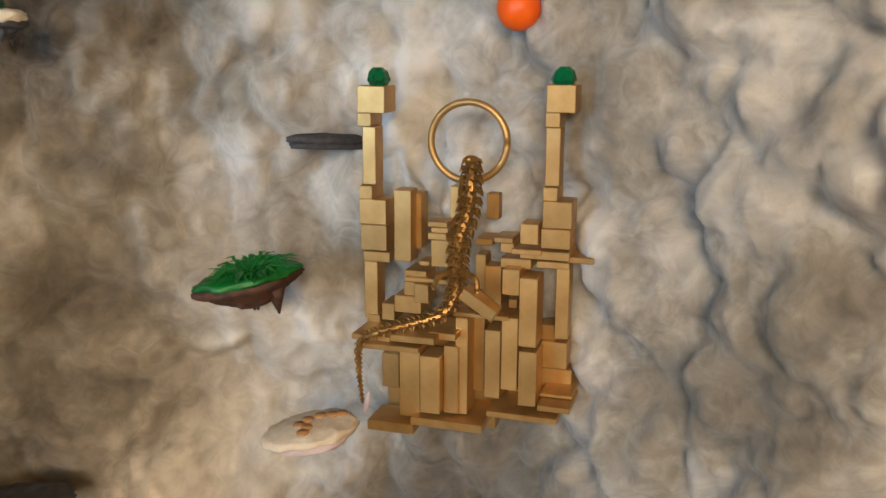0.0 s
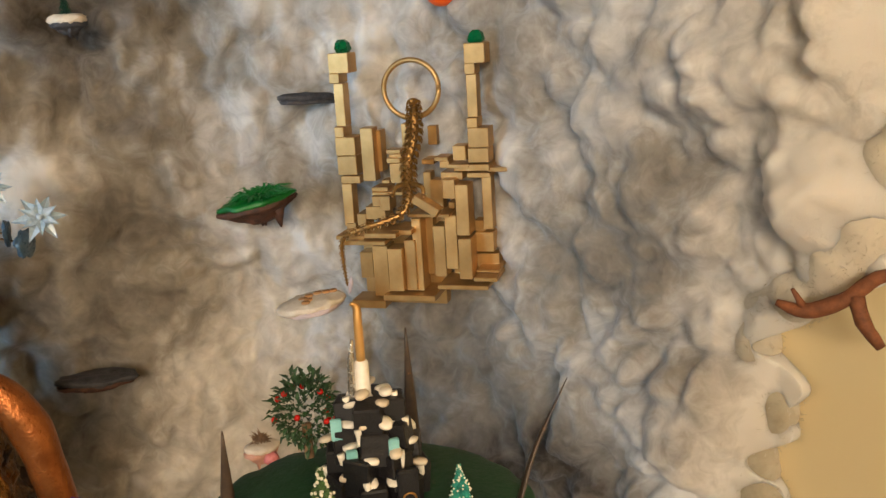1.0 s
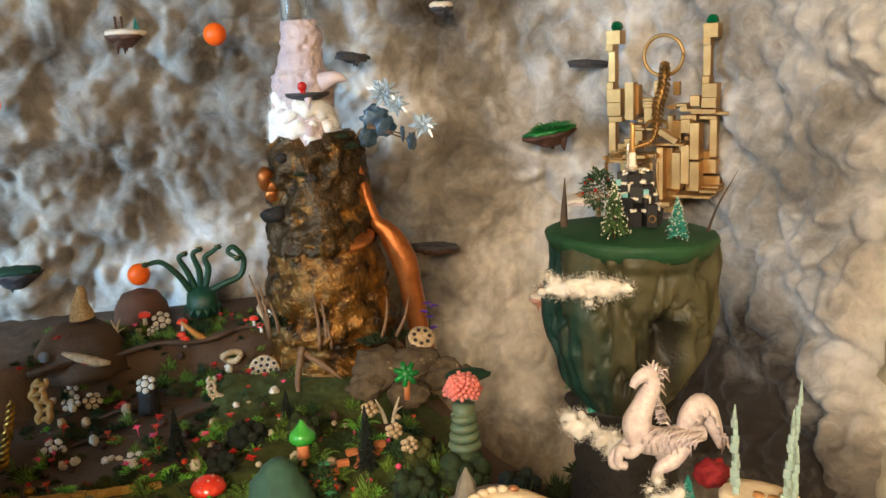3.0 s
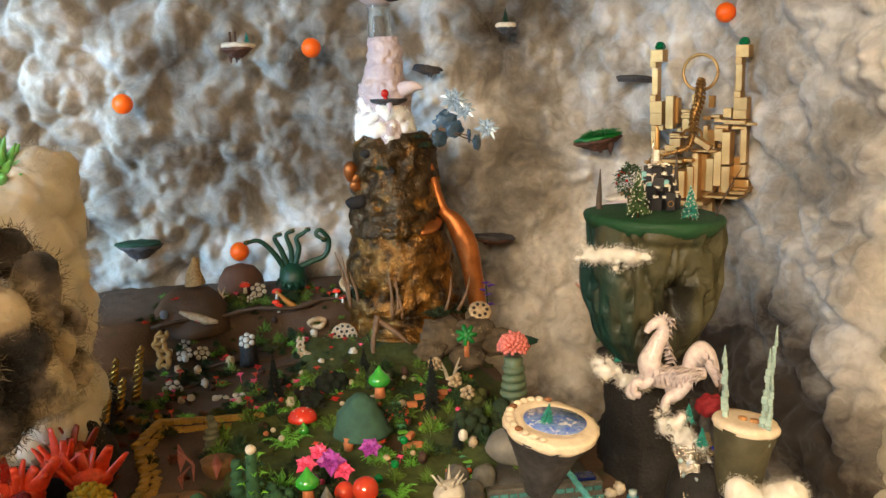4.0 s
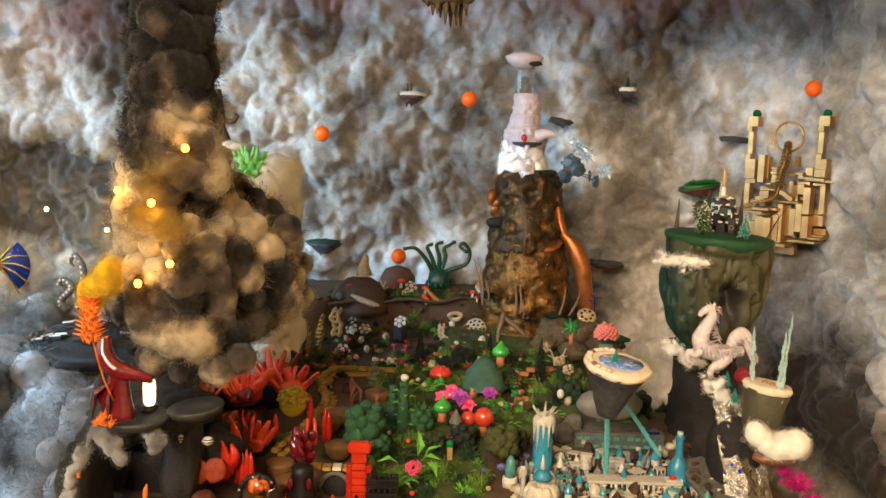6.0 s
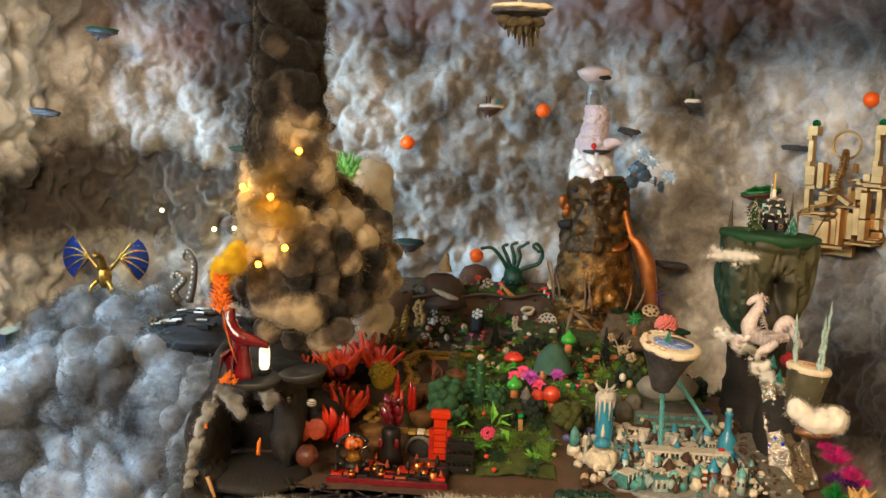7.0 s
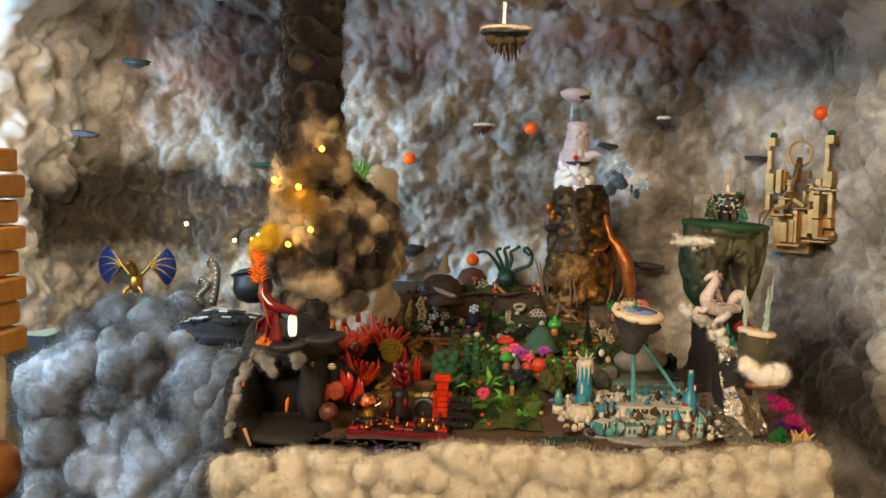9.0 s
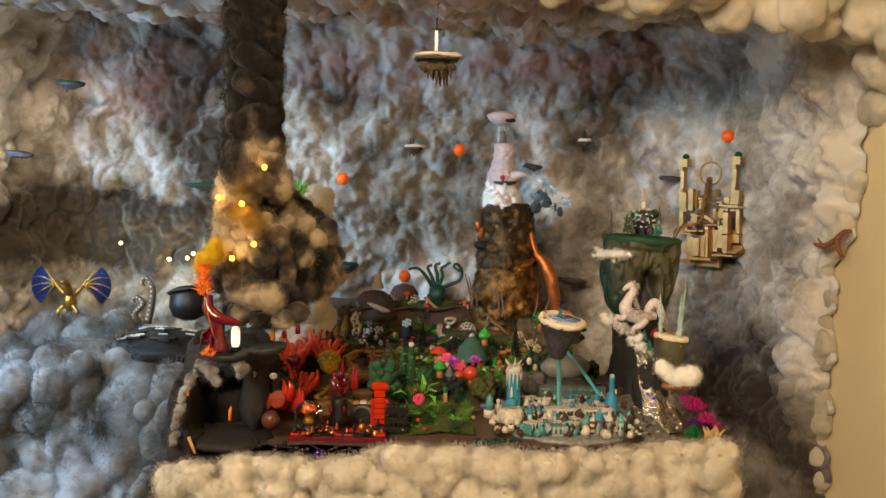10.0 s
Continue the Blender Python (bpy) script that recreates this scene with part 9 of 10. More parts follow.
q = random.Random(21)
WALLS = (ICEWHITE, CLEARICE, GREYICE, TEALTILE, CLEARICE, REDBRICK, CONEBROWN)
NAMES = ("white iced", "clear glass", "grey quartz", "teal tiled", "clear glass", "red brick", "brown cone")
placed = [(0.152, 0.235, 0.02), (0.137, 0.105, 0.03), (0.366, 0.185, 0.02), (0.248, 0.18, 0.012)]
made = 0
for n in range(900):
    x, y = q.uniform(0.1, 0.425), q.uniform(0.04, 0.315)
    r = q.uniform(0.008, 0.016)
    if (x - 0.27) ** 2 + (y - 0.175) ** 2 > 0.158**2 or any((x - a) ** 2 + (y - b) ** 2 < (r + c) ** 2 * 0.75 for a, b, c in placed):
        continue
    placed.append((x, y, r))
    made += 1
    k, z, kind = made % 7, 0.806, made % 5
    if kind == 0:
        ob = thing("crystal_cluster", (x, y, z), NAMES[k] + " crystal cluster in the ice city", "crystal", group="ice city crystals")
        for j in range(4):
            part("shard", Geo().lathe([(r * 0.35, 0), (r * 0.4, r), (0.0006, r * (1.8 + 0.3 * j))], 6, m=pose(jitter(r * 0.4), jitter(r * 0.4), 0, jitter(14), jitter(14), j * 40)), (CLEARICE, ICEBLUE, GREYICE, TEALTILE)[(j + made) % 4], ob, smooth=False)
    elif kind == 1:
        ob = thing("seed_cone", (x, y, z), "brown seed cone dusted with white icing", "cone", group="ice city cones")
        for j in range(12):
            a = j * 2.4
            part("scale", Geo().ball((r * 0.6 * math.cos(a), r * 0.6 * math.sin(a), 0.0015 * j + 0.003), r * 0.4, r * 0.3, r * 0.16, 7, 5), CONEBROWN if j < 8 else ICEWHITE, ob)
    elif kind == 2:
        ob = thing("ice_turret", (x, y, z), NAMES[k] + " turret with a pointed icy roof", "turret", group="ice city turrets")
        h = q.uniform(0.02, 0.038)
        part("shaft", Geo().lathe([(r * 0.6, 0), (r * 0.5, h)], 10), WALLS[k], ob)
        part("roof", Geo().lathe([(r * 0.72, h), (r * 0.7, h + 0.002), (0.0006, h + r * 1.5)], 10), (ICEWHITE, ICEBLUE, TEALTILE)[made % 3], ob)
        for j in range(3):
            part("window", Geo().box(r * 0.55 * math.cos(j * 1.2 - 2.6), r * 0.55 * math.sin(j * 1.2 - 2.6), h * 0.6, 0.003, 0.003, 0.006), CONEBROWN, ob, smooth=False)
    else:
        hall(x, y, z, r * 1.7, r * 1.3, q.uniform(0.012, 0.028), WALLS[k], (ICEWHITE, ICEWHITE, TEALTILE)[made % 3], NAMES[k] + " little house of the ice city", q.uniform(-60, 60), made, True)
for n, x in enumerate((0.2, 0.29, 0.302, 0.322, 0.335, 0.35)):
    ob = thing("toy_brick_tower", (x, 0.062 + 0.006 * (n % 2), 0.804), "tower of red and white toy bricks", "toy tower", group="toy brick towers")
    for k in range(4 + n % 3):
        part("toy_brick", Geo().box(0.001 * (k % 2), 0, 0.003 + 0.0058 * k, 0.0095, 0.008, 0.0054, bevel=0.0006), (REDBRICK, ICEWHITE)[(k + n) % 2], ob, smooth=False)
terr = thing("white_terrace", (0.29, 0.16, 0.806), "white iced gallery with arches and icicles", "terrace")
part("deck", Geo().box(0, 0, 0.03, 0.15, 0.03, 0.005, bevel=0.001), ICEWHITE, terr, smooth=False)
for k in range(8):
    part("column", Geo().lathe([(0.0028, 0), (0.0022, 0.014), (0.0032, 0.028)], 8, (-0.07 + 0.02 * k, -0.011, 0)), ICEWHITE, terr)
for k in range(18):
    part("icicle", Geo().tube([(-0.072 + 0.0084 * k, -0.015, 0.028), (-0.072 + 0.0084 * k, -0.015, 0.028 - 0.006 - 0.006 * (k % 3))], [0.0018, 0.0005], 5, 1), ICEWHITE, terr)
part("red_blanket", Geo().box(0.06, -0.004, 0.034, 0.022, 0.016, 0.003, bevel=0.001), ICEWHITE, terr, smooth=False)
part("red_seat", Geo().ball((0.06, -0.006, 0.038), 0.006, 0.005, 0.003), REDPAINT, terr)
back = thing("tiled_back_terrace", (0.3, 0.345, 0.81), "grey back terrace faced with teal tiles", "terrace")
part("wall", Geo().box(0, 0, 0.02, 0.16, 0.03, 0.045, bevel=0.002), ASH, back, smooth=False)
for k in range(12):
    for j in range(3):
        part("teal_tile", Geo().box(-0.072 + 0.013 * k + 0.004 * (j % 2), -0.017, 0.006 + 0.014 * j, 0.011, 0.003, 0.006, bevel=0.0006), TEALTILE, back, smooth=False)
part("blue_pane", Geo().box(0.055, -0.004, 0.046, 0.03, 0.02, 0.005, bevel=0.001), NAVY, back, smooth=False)
slope = thing("cobbled_slope", (0.415, 0.12, 0.8), "pale slope strewn with small brown stones", "slope")
part("ramp", Geo().box(0, 0, 0.02, 0.05, 0.2, 0.012, m=pose(0, 0, 0.01, 14, -8, 12), bevel=0.003), ASH, slope, smooth=False)
for k in range(60):
    x, y = q.uniform(-0.032, 0.022), q.uniform(-0.09, 0.09)
    part("stone", Geo().ball((x, y, 0.036 + 0.25 * y + 0.14 * x), q.uniform(0.003, 0.006), q.uniform(0.003, 0.005), 0.003, 7, 5, rough=0.2, seed=k), (CONEBROWN, ICEWHITE, CONEBROWN, GREYICE)[k % 4], slope)
for n in range(9):
    solo("curled_seed_horn", Geo().tube([(0.007 * math.cos(t) * (1 - t / 9), 0, 0.007 * math.sin(t) * (1 - t / 9)) for t in np.linspace(0, 6.5, 12)], np.linspace(0.004, 0.0012, 12), 7, 1), CONEBROWN, (0.385 + 0.006 * (n % 3), 0.08 + 0.022 * n, 0.835 + 0.003 * n), "curled brown seed pod on the slope", "seed pod", group="curled seed pods", turn=n * 40)
cac = thing("teal_figure", (0.095, 0.185, 0.825), "small teal cactus ornament on a white base", "ornament")
part("body", Geo().lathe([(0.008, 0.0), (0.01, 0.012), (0.007, 0.028), (0.002, 0.036)], 12, rough=0.1), TEALTILE, cac)
part("base", Geo().lathe([(0.013, -0.016), (0.012, 0.0)], 12), ICEWHITE, cac)
wp = thing("white_post", (0.112, 0.15, 0.8), "slim white iced post", "post")
part("post", Geo().tube([(0, 0, 0), (0.001, 0, 0.03), (0, 0, 0.05)], [0.0045, 0.003, 0.0035], 8), ICEWHITE, wp)
part("knob", Geo().ball((0, 0, 0.053), 0.0045), ICEWHITE, wp)
for n, (x, y) in enumerate(((0.2, 0.34), (0.185, 0.37), (0.16, 0.33), (0.22, 0.36))):
    solo("grey_boulder", Geo().ball((0, 0, 0), 0.018, 0.014, 0.02, 20, 14, rough=0.3, seed=n), ASH, (x, y, gz(x, y) + 0.012), "grey boulder behind the ice tower", "rock", group="grey boulders")


# ---- left bank: dragon, tentacles, cauldron, dark tiled isle, succulent pillar, room things ----
SAPPHIRE = stuff("sapphire_wing", "172f6a", "0d1740", rough=0.3, size=0.01, fine=0.002, bump=0.3, wear="6a8cc0", wear_at=0.62)
TENTACLE = stuff("mottled_tentacle", "5a4a38", "2c241c", rough=0.4, size=0.005, bump=0.4)
SLATE = stuff("dark_slate_tile", "1c1816", "100e0e", rough=0.6, size=0.02, fine=0.002, bump=0.5)
WHITEBAR = stuff("chalk_white", "c8c4b8", "a8a498", rough=0.7, size=0.006)
g = Geo()
g.ball((0, 0, 0.03), 0.022, 0.018, 0.03, 14, 10, rough=0.2)
g.tube([(0, -0.005, 0.055), (0, -0.02, 0.085), (0, -0.035, 0.095)], [0.012, 0.01, 0.007], 9)
g.ball((0, -0.045, 0.095), 0.012, 0.016, 0.009)
for s in (-1, 1):
    g.tube([(0.015 * s, 0, 0.05), (0.045 * s, 0.0, 0.085), (0.05 * s, 0, 0.1)], [0.007, 0.005, 0.003], 8)
    for k in range(5):
        a = radians(-52 + 26 * k)
        g.tube([(0.045 * s, 0, 0.085), (s * (0.045 + 0.045 * math.cos(a)), 0.004, 0.085 + 0.045 * math.sin(a)), (s * (0.045 + 0.085 * math.cos(a) * (1 if k < 4 else 0.7)), 0.008, 0.078 + 0.08 * math.sin(a) - 0.008)], [0.0032, 0.0026, 0.0012], 7, 4)
    g.tube([(0.014 * s, -0.012, 0.02), (0.03 * s, -0.02, 0.0), (0.026 * s, -0.03, -0.012)], [0.008, 0.006, 0.004], 8)
    for k in range(3):
        g.leaf((0.004 * s, -0.04, 0.1), (0.016 * s + 0.003 * k * s, -0.035, 0.118 - 0.006 * k), 0.005, 0.1)
gold_faces = len(g.f)
for s in (-1, 1):
    tips = [(s * (0.045 + 0.08 * math.cos(a)), 0.009, 0.08 + 0.075 * math.sin(a)) for a in (radians(-52 + 13 * k) for k in range(9))]
    hub = (s * 0.04, 0.004, 0.08)
    back_ = [(x, y + 0.0015, z) for x, y, z in tips]
    g.add([hub, *tips, (hub[0], hub[1] + 0.0015, hub[2]), *back_], [(0, k, k + 1) for k in range(1, 9)] + [(10, k + 1, k) for k in range(11, 19)] + [(k, k + 10, k + 11, k + 1) for k in range(1, 9)])
dragon = solo("dragon_figure", g, BRASS, (-1.172, 1.0, 0.925), "gold dragon figure with spread sapphire wings", "figurine")
dragon.data.materials.append(SAPPHIRE)
for pl in dragon.data.polygons:
    if pl.index >= gold_faces:
        pl.material_index = 1
for n, (x, y, h, s) in enumerate(((-0.972, 1.04, 0.085, -1), (-0.945, 1.045, 0.15, 1))):
    pts = [(0, 0, 0), (0.012 * s, 0, h * 0.35), (0.016, 0, h * 0.75), (-0.004, 0, h * 0.98), (-0.016, 0, h * 0.86), (-0.008, 0, h * 0.78)]
    ob = thing("tentacle_figure", (x, y, 0.885), "curling mottled brown tentacle", "figurine", group="tentacles")
    part("arm", Geo().tube(pts, [0.012, 0.01, 0.0085, 0.007, 0.0045, 0.002], 10, 6), TENTACLE, ob)
    line = smooth_line(pts, 14)
    for k in range(1, 13):
        part("sucker", Geo().lathe([(0.003, 0), (0.0034, 0.002), (0.002, 0.0025)], 8, m=pose(line[k][0] - 0.004, -0.009 + 0.0004 * k, line[k][2], 85, 0, 0)), BONE, ob)
ca = thing("black_cauldron", (-0.775, 0.92, 0.915), "round black iron cauldron with an open rim", "cauldron", tilt=(-12, -8))
part("pot", Geo().lathe([(0.02, 0), (0.05, 0.014), (0.06, 0.045), (0.055, 0.075), (0.052, 0.083), (0.048, 0.078), (0.026, 0.05)], 40), IRON, ca)
part("lid", Geo().lathe([(0.06, 0.083), (0.064, 0.088), (0.04, 0.1), (0.01, 0.105)], 40), SLATE, ca)
ti = thing("dark_tiled_isle", (-0.85, 0.88, 0.86), "dark sloping isle paved with slate and white bars", "isle")
part("rock", Geo().ball((0, 0, -0.032), 0.155, 0.125, 0.055, 60, 30, rough=0.34, seed=5, size=0.5), BLACKROCK, ti)
q = random.Random(31)
for n in range(44):
    x, y = q.uniform(-0.12, 0.11), q.uniform(-0.11, 0.09)
    if (x / 0.14) ** 2 + (y / 0.115) ** 2 > 0.9:
        continue
    z = -0.03 + 0.058 * math.sqrt(max(0.05, 1 - (x / 0.155) ** 2 - (y / 0.125) ** 2))
    part("slate_tile", Geo().box(0, 0, 0, 0.03, 0.018, 0.006, m=pose(x, y, z + 0.004, y * -120, x * 110, 8 + jitter(14)), bevel=0.001), SLATE, ti, smooth=False)
    if n % 3 == 0:
        part("white_bar", Geo().box(0, 0, 0, 0.026, 0.004, 0.004, m=pose(x, y - 0.008, z + 0.01, y * -120, x * 110, 8 + jitter(30)), bevel=0.0006), WHITEBAR, ti, smooth=False)
for n in range(40):
    solo("gold_bead", Geo().ball((0, 0, 0), 0.0028, segments=6, rings=5), BRASS, (-0.965 + q.uniform(0, 0.06), 0.79 + q.uniform(0, 0.1), 0.865 + 0.02 * q.random()), "tiny gold bead scattered on the dark isle", "bead", group="gold beads")
for x, z in ((-0.86, 1.085), (-0.92, 1.08), (-1.08, 1.13), (-0.84, 1.1)):
    fairy_light(x, z, 1.185, PALEBULB, 0.5, (1.0, 0.9, 0.55))

pil = thing("white_pillar", (-0.375, 0.47, 0.86), "white plastered pillar dusted with cotton", "pillar")
part("shaft", rough_lathe([(0.05, 0), (0.05, 0.1), (0.048, 0.22), (0.046, 0.32), (0.046, 0.37), (0.046, 0.4), (0.04, 0.408)], 50, (0, 0, 0), 0.014, 51, 0.05, 4), ICEWHITE, pil)
q2 = np.random.default_rng(61)
rows = [(-0.375 + 0.045 * math.cos(n * 2.4) * (1.12 - 0.2 * n / 120), 0.47 + 0.045 * math.sin(n * 2.4), 0.93 + 0.34 * n / 120, q2.uniform(0.01, 0.034)) for n in range(124)]
cotton_heap("pillar_cotton", rows, PLAIN_COTTON, "white cotton wrapped round the pillar", 63, even=-0.25, big=1.2, grain=0.45, voxel=0.005, hair_long=0.009, melt=0.014, kind="thing")
JADE = stuff("jade_succulent", "3f9c3c", "8fc878", rough=0.4, size=0.02, fine=0.002, bump=0.1, sss=0.2, island=True, vary=0.2)
PALELEAF = stuff("pale_dried_flower", "a8a888", "6c7048", rough=0.8, size=0.008, island=True, vary=0.4)
su = thing("jade_succulent", (-0.385, 0.45, 1.278), "jade green rosette succulent with thick pointed leaves", "succulent")
for lay, (n, r, h, w) in enumerate(((17, 0.058, 0.016, 0.013), (15, 0.047, 0.034, 0.0125), (11, 0.032, 0.05, 0.0115), (6, 0.016, 0.06, 0.01))):
    for k in range(n):
        a = k * 6.283 / n + lay * 0.4
        part("leaf", Geo().tube([(0.006 * math.cos(a), 0.006 * math.sin(a), 0.002), (r * 0.6 * math.cos(a), r * 0.6 * math.sin(a), h * 0.55), (r * math.cos(a), r * math.sin(a), h)], [w * 0.5, w * 0.72, 0.0008], 8, 4), JADE, su)
for n, (x, y, z, r) in enumerate(((-0.425, 0.5, 1.275, 0.035), (-0.44, 0.48, 1.255, 0.03), (-0.40, 0.53, 1.285, 0.03), (-0.445, 0.5, 1.235, 0.028))):
    moss_clump("dried_flower_tuft", x, y, z, r, PALELEAF if n < 3 else FERN, ("pale dried flower tuft on the pillar" if n < 3 else "green moss tuft on the pillar"), 400 + n, None, 0.9, 0.45, 130)
g = Geo()
g.tube([(0, 0, 0), (0.004, 0, 0.04), (0.002, 0, 0.07), (-0.004, 0, 0.1)], [0.013, 0.012, 0.008, 0.009], 9, 4, rough=0.4)
g.tube([(-0.02, 0, -0.01), (-0.008, 0, 0.02), (0.006, 0, 0.04)], [0.009, 0.008, 0.006], 8, 4, rough=0.4).tube([(0.02, 0, -0.008), (0.008, 0, 0.02)], [0.009, 0.007], 8, 2, rough=0.4)
g.tube([(0.004, 0, 0.035), (-0.03, 0, 0.03), (-0.062, 0, 0.028)], [0.007, 0.006, 0.007], 8, 4, rough=0.4).tube([(0.006, 0, 0.04), (0.03, 0, 0.034), (0.042, 0, 0.05)], [0.007, 0.006, 0.006], 8, 4, rough=0.4)
g.tube([(-0.062, 0, 0.028), (-0.05, 0, 0.05)], [0.006, 0.002], 7, 1)
solo("rough_bronze_figure", g, DARKROCK, (-0.516, 0.75, 1.345), "dark rough bronze figure standing on pale shells", "figurine")
for n, (x, z, r) in enumerate(((-0.545, 1.322, 0.04), (-0.49, 1.325, 0.035))):
    solo("pale_shell", Geo().ball((0, 0, 0), r, r * 0.8, 0.013, 24, 10, rough=0.12, seed=n), stuff("blue_white_shell", "c8ccd8", "a0a4b4", rough=0.35, size=0.02) if n == 0 else ICEWHITE, (x, 0.75, z), "smooth pale shell under the bronze figure", "shell", group="pale shells")
post = thing("cotton_stand", (-0.516, 0.78, 0.9), "pale cotton covered stand under the shells", "stand")
part("shaft", rough_lathe([(0.05, 0), (0.04, 0.2), (0.035, 0.41)], 30, (0, 0, 0), 0.01, 61, 0.04, 3), ICEWHITE, post)

sh = thing("black_shelf", (-1.98, 1.12, 0.0), "open black shelf unit beside the cotton", "shelf")
for z in (0.02, 0.28, 0.52, 0.77):
    part("board", Geo().box(0, 0, z, 1.1, 0.36, 0.035, bevel=0.002), BLACK, sh, smooth=False)
for x in (-0.53, -0.2, 0.15, 0.36, 0.53):
    part("upright", Geo().box(x, -0.16, 0.4, 0.03, 0.03, 0.76, bevel=0.002), BLACK, sh, smooth=False)
part("dark_box", Geo().box(0.33, 0.0, 0.64, 0.34, 0.26, 0.14, bevel=0.004), IRON, sh, smooth=False)
CARD = stuff("tan_wood", "b88a4c", "9a6e38", rough=0.7, size=0.02, fine=0.002, bump=0.3)
tn = thing("notched_wood_post", (-0.86, -0.37, 0.0), "tan notched wooden post at the room side", "post")
for k in range(8):
    part("wood_block", Geo().box(0.02 - 0.012 * (k % 2), 0, 1.03 + 0.04 * k, 0.13, 0.08, 0.036, bevel=0.003), CARD, tn, smooth=False)
part("pole", Geo().box(-0.02, 0, 0.67, 0.06, 0.06, 1.34, bevel=0.003), CARD, tn, smooth=False)
cotton_heap("cotton_strip", [(-0.86 + 0.01 * (n % 2), -0.34, 0.82 + 0.018 * n, 0.03) for n in range(11)], PLAIN_COTTON, "cotton strip wound on the wooden post", 91, even=-0.3, big=0.7, grain=0.5, voxel=0.0034, kind="thing")
solo("brown_bowl", Geo().lathe([(0.03, -0.05), (0.055, -0.03), (0.065, 0.0), (0.06, 0.03), (0.05, 0.04)], 30), stuff("brown_varnish", "7a4a22", "5a3416", rough=0.3, size=0.03, bump=0.1), (-0.815, -0.41, 0.83), "round brown varnished bowl fixed to the post", "bowl")


# ---- dense planting, flowers and seeds ----
def sown(name, proto, x, y, z, scale, label, group, category="plant"):
    """Another plant on the same mesh, turned and sized."""
    ob = new(name, proto)
    ob.matrix_basis = pose(x, y, z, jitter(9), jitter(9), jitter(180)) @ Matrix.Diagonal((scale, scale, scale * (1 + jitter(0.3)), 1))
    return tagged(ob, label, category, group)


def tuft_mesh(name, material, seed, flat, blade, count):
    ob = moss_clump(name, 0, 0, 0, 0.02, material, "", seed, None, flat, blade, count)
    me = ob.data
    bpy.data.objects.remove(ob)
    return me


GRASSY = stuff("bright_grass", "7c9a3a", "4c6a22", rough=0.5, size=0.008, island=True, vary=0.5)
LUSH = [(tuft_mesh("leafy_tuft", m_, 900 + n, f_, b_, c_), lab) for n, (m_, f_, b_, c_, lab) in enumerate(((FERN, 1.1, 0.7, 90, "olive green"), (BRIGHT, 0.9, 1.1, 60, "fresh green"), (MOSS, 0.8, 0.6, 110, "dark mossy"), (HOLLY, 1.3, 0.7, 100, "deep green"), (GRASSY, 1.6, 0.3, 110, "grassy green"), (OLIVEMOSS, 0.9, 0.6, 110, "olive mossy")))]
q = random.Random(404)
made = 0
while made < 210:
    x, y = q.uniform(-0.16, 0.36), q.uniform(0.1, 0.82)
    if (x > 0.06 and y < 0.37) or (x < -0.08 and y > 0.62) or (x > 0.2 and y > 0.7):
        continue
    me, lab = LUSH[(made * 5 + made // 7) % 6]
    sown("leafy_tuft", me, x, y, gz(x, y) + 0.001, q.uniform(0.45, 1.15), lab + " tuft in the miniature garden", "garden tufts")
    made += 1
for n in range(170):
    x, y = q.uniform(-0.3, 0.13), q.uniform(0.98, 1.13)
    if n % 5 in (1, 3):
        x, y = q.uniform(-0.33, 0.08), q.uniform(0.6, 0.96)
    elif n % 5 == 2:
        x, y = q.uniform(-0.3, 0.1), 0.93 + 0.3 * max(0, 0.06 + q.uniform(-0.05, 0.12))
    me, lab = LUSH[(2, 3, 5, 2, 0)[n % 5]]
    sown("terrace_moss", me, x, y, gz(x, y) - 0.001, q.uniform(0.25, 0.7), lab + " moss on the clay terrace", "terrace moss")
RUSTY = tuft_mesh("dry_tuft", stuff("rusty_dry_leaves", "8a4a24", "4a2614", rough=0.8, size=0.006, island=True, vary=0.5), 931, 1.0, 0.6, 90)
for n in range(46):
    x, y = q.uniform(-0.36, -0.12), q.uniform(0.2, 0.66)
    sown("dry_tuft", RUSTY if n % 2 else LUSH[5][0], x, y, gz(x, y), q.uniform(0.35, 0.9), "rusty dry tuft by the lava" if n % 2 else "olive mossy tuft by the lava", "dry tufts")
for n in range(26):
    x, y = q.uniform(0.2, 0.5), q.uniform(0.42, 0.68)
    sown("shade_tuft", LUSH[(2, 3)[n % 2]][0], x, y, gz(x, y), q.uniform(0.8, 1.6), "dark green tuft behind the boulder", "shade tufts")


def petal_mesh(material, seed):
    g = Geo()
    for k in range(6):
        a = k * 1.047 + seed
        g.leaf((0, 0, 0.003), (0.006 * math.cos(a), 0.006 * math.sin(a), 0.006 + 0.002 * (k % 2)), 0.0055, 0.25, 0.0006)
        g.leaf((0, 0, 0.004), (0.0035 * math.cos(a + 0.5), 0.0035 * math.sin(a + 0.5), 0.008), 0.004, 0.25, 0.0006)
    g.tube([(0, 0, -0.008), (0, 0, 0.004)], 0.0006, 5, 1)
    me = g.mesh("small_flower", False)
    me.materials.append(material)
    return me


def cone_mesh(material, seed):
    g = Geo().ball((0, 0, 0.006), 0.0072, 0.0072, 0.0076, segments=16, rings=11, rough=0.55, seed=seed + 3, size=0.3)
    me = g.mesh("seed_cone_ball")
    me.materials.append(material)
    return me


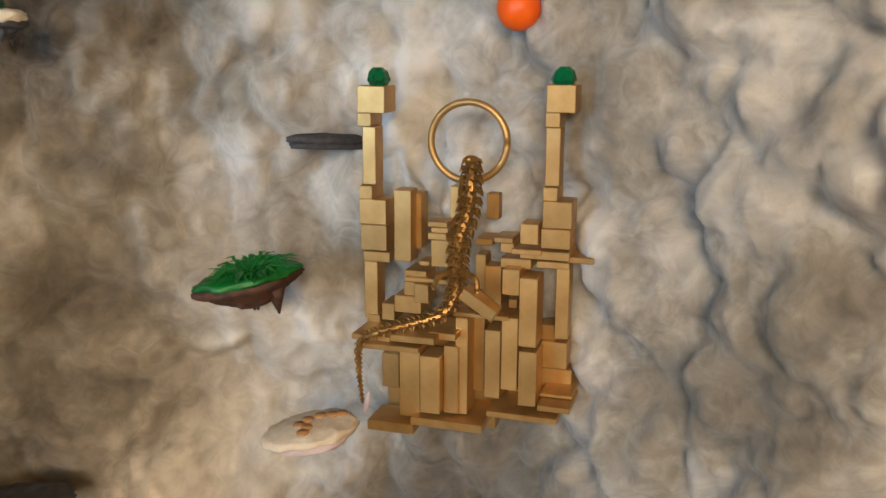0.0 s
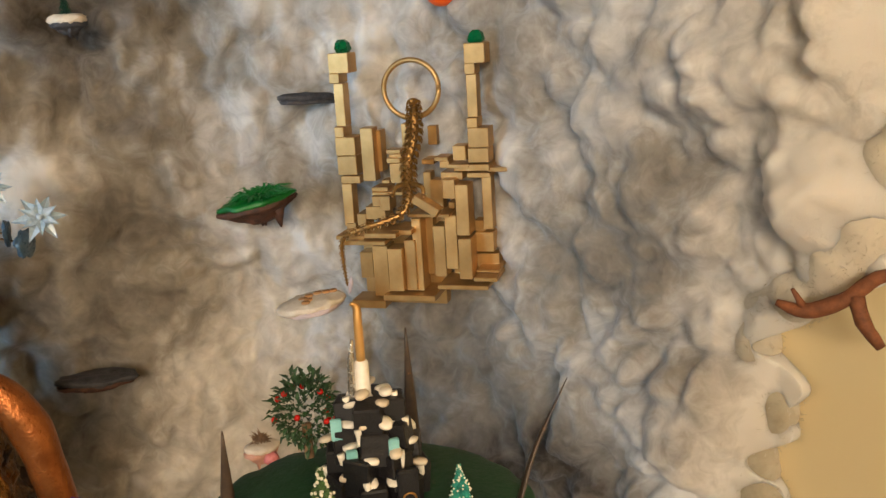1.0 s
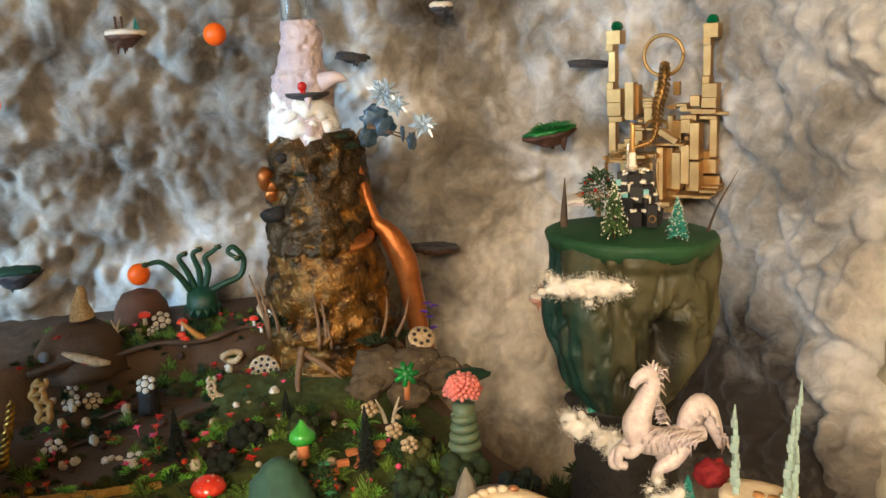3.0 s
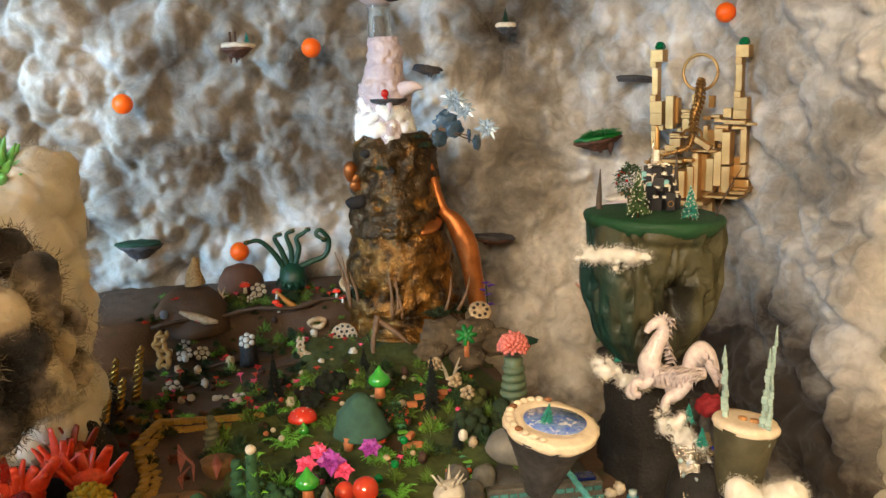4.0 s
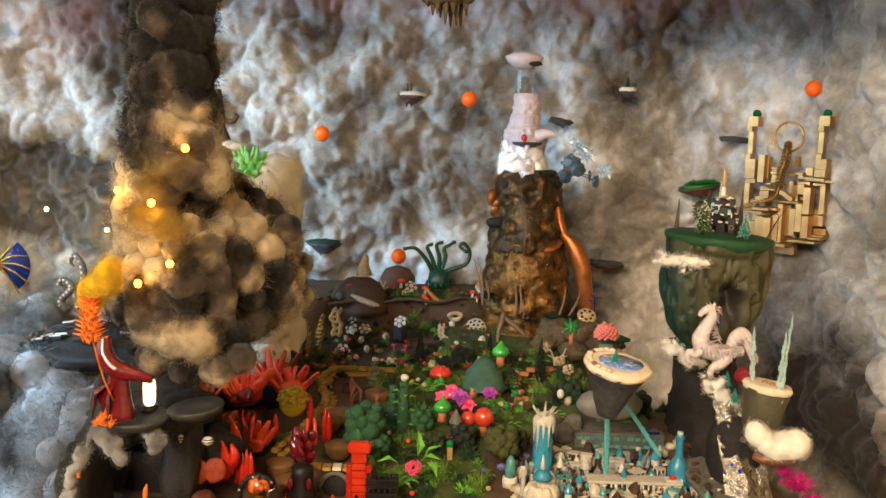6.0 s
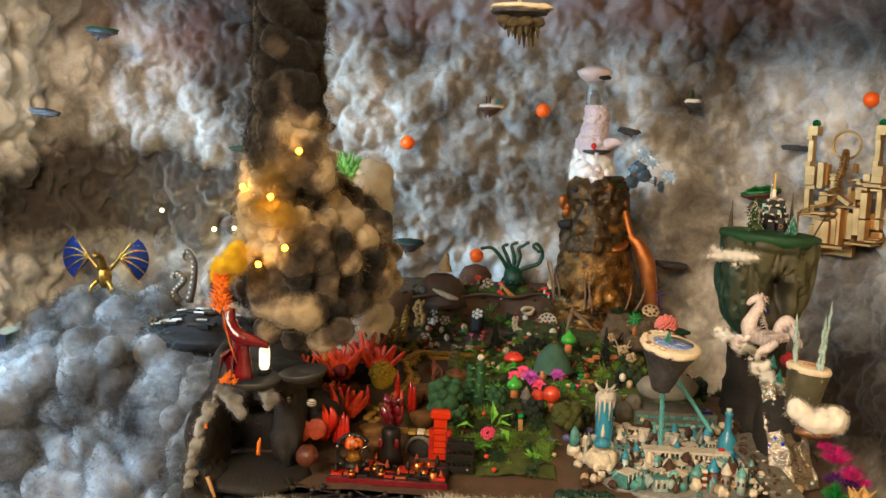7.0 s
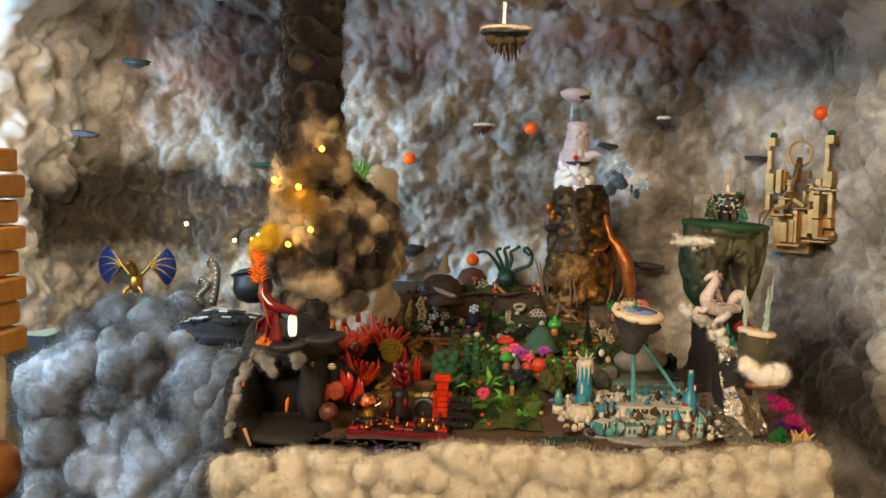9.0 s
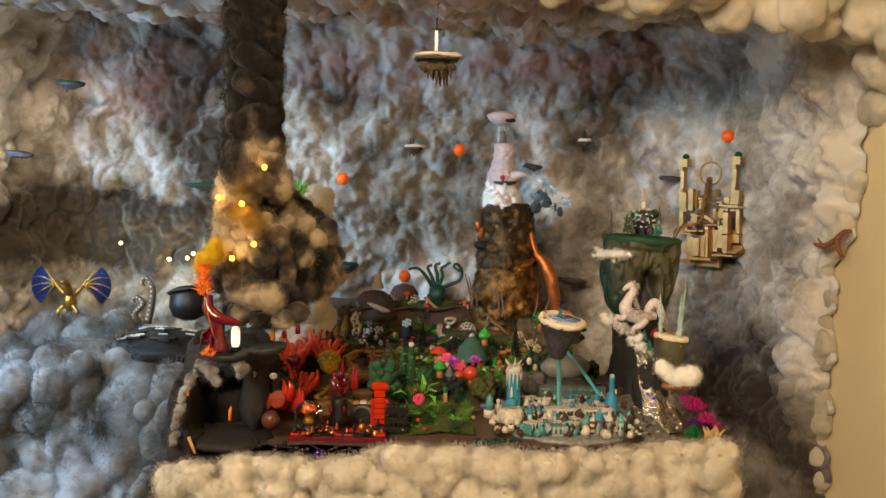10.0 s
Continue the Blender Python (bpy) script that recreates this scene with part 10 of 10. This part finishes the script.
FLOWERS = [(petal_mesh(REDBERRY, 0), "small red silk flower on the clay"), (petal_mesh(CORAL, 1), "small coral orange flower on the clay"), (petal_mesh(PINK, 2), "small pink silk flower on the clay")]
SEEDS = [(cone_mesh(BONE, 0), "small tan seed cone on the clay"), (cone_mesh(SHELLWHITE, 1), "small pale seed cone on the clay"), (cone_mesh(CONEBROWN, 2), "small brown seed cone on the clay")]
for n in range(54):
    x, y = q.uniform(-0.31, 0.12), q.uniform(0.64, 1.1)
    me, lab = FLOWERS[(0, 1, 0, 2, 0)[n % 5]]
    sown("small_flower", me, x, y, gz(x, y) + 0.006, q.uniform(0.8, 1.4), lab, "small flowers", "flower")
for n in range(48):
    x, y = q.uniform(-0.3, 0.14), q.uniform(0.62, 1.1)
    me, lab = SEEDS[n % 3]
    sown("small_seed_cone", me, x, y, gz(x, y) + 0.001, q.uniform(0.6, 1.1), lab, "small seed cones", "seed cone")
for n in range(40):
    x, y = q.uniform(-0.12, 0.3), q.uniform(0.38, 0.8)
    me, lab = (SEEDS + FLOWERS)[n % 6]
    sown("garden_speck", me, x, y, gz(x, y) + 0.012, q.uniform(0.6, 1.1), lab.replace("on the clay", "in the garden"), "garden flowers and seeds", "flower" if n % 6 > 2 else "seed cone")
for n in range(130):
    x, y = q.uniform(-0.31, 0.12), q.uniform(0.64, 1.1)
    if n % 3 == 0:
        y = np.interp(x, [-0.3, -0.2, -0.05, 0.05, 0.12], [0.90, 0.93, 0.985, 1.0, 1.03]) + q.uniform(-0.01, 0.05)
    sown("terrace_tuft", LUSH[n % len(LUSH)][0], x, y, gz(x, y) - 0.001, q.uniform(0.4, 1.0), "dark green mossy tuft on the clay terrace", "terrace tufts")
# litter of the ice city
for n in range(170):
    x, y = q.uniform(0.1, 0.46), q.uniform(0.03, 0.34)
    me = SEEDS[(2, 0, 1)[n % 3]][0]
    sown("icy_seed_cone", me, x, y, 0.806 if y < 0.32 else gz(x, y), q.uniform(0.6, 1.3), ("brown seed cone among the ice houses", "tan seed cone among the ice houses", "white seed cone among the ice houses")[n % 3], "ice city seeds", "seed cone")

# rubble between the ice houses
RUBBLE = []
for n, (m_, lab) in enumerate(((CLEARICE, "clear ice"), (CONEBROWN, "brown bark"), (GREYICE, "grey quartz"), (SHELLWHITE, "white shell"), (TEALTILE, "teal glass"), (CONEBROWN, "dark cone"))):
    me = Geo().ball((0, 0, 0.004), 0.006, 0.005, 0.0065, 7, 5, rough=0.5, seed=n + 40).mesh("rubble_chip", False)
    me.materials.append(m_)
    RUBBLE.append((me, lab + " chip lying among the ice houses"))
for n in range(280):
    x, y = q.uniform(0.1, 0.44), q.uniform(0.03, 0.33)
    if (x - 0.27) ** 2 + (y - 0.175) ** 2 < 0.162**2:
        me, lab = RUBBLE[(n * 7 + n // 5) % 6]
        sown("rubble_chip", me, x, y, 0.806 + 0.016 * q.random(), q.uniform(0.7, 1.8), lab, "ice city rubble", "chip")
for n in range(26):
    a, r = q.uniform(0, 6.283), q.uniform(0.02, 0.066)
    x, y = -0.225 + r * math.cos(a), 0.985 - 0.8 * r * abs(math.sin(a))
    me, lab = (FLOWERS + SEEDS)[n % 6] if n % 2 else (LUSH[(2, 3, 0)[n % 3]][0], "dark green tuft on the clay hill")
    sown("hill_plant", me, x, y, 0.945 + 0.064 - 0.95 * r + 0.004, q.uniform(0.5, 1.0), lab.replace("on the clay", "on the hill") if n % 2 else lab, "hill plants")

# cotton snow round the mountain peak
q3 = np.random.default_rng(19)
rows = [(0.168 + 0.05 * math.cos(n * 2.4) * (1 - 0.15 * (n / 60)), 1.04 + 0.05 * math.sin(n * 2.4) * (1 - 0.15 * (n / 60)), 1.275 + 0.065 * (n / 60) + q3.uniform(-0.008, 0.008), q3.uniform(0.006, 0.013)) for n in range(60)]
tagged(cotton_heap("snow_cotton", rows, WHITECOTTON, "white cotton snow wrapped round the peak", 85, even=-0.5, big=0.5, grain=0.3, voxel=0.0028, fuzzy=1.2, hair_long=0.007, melt=0.014, kind="thing"))
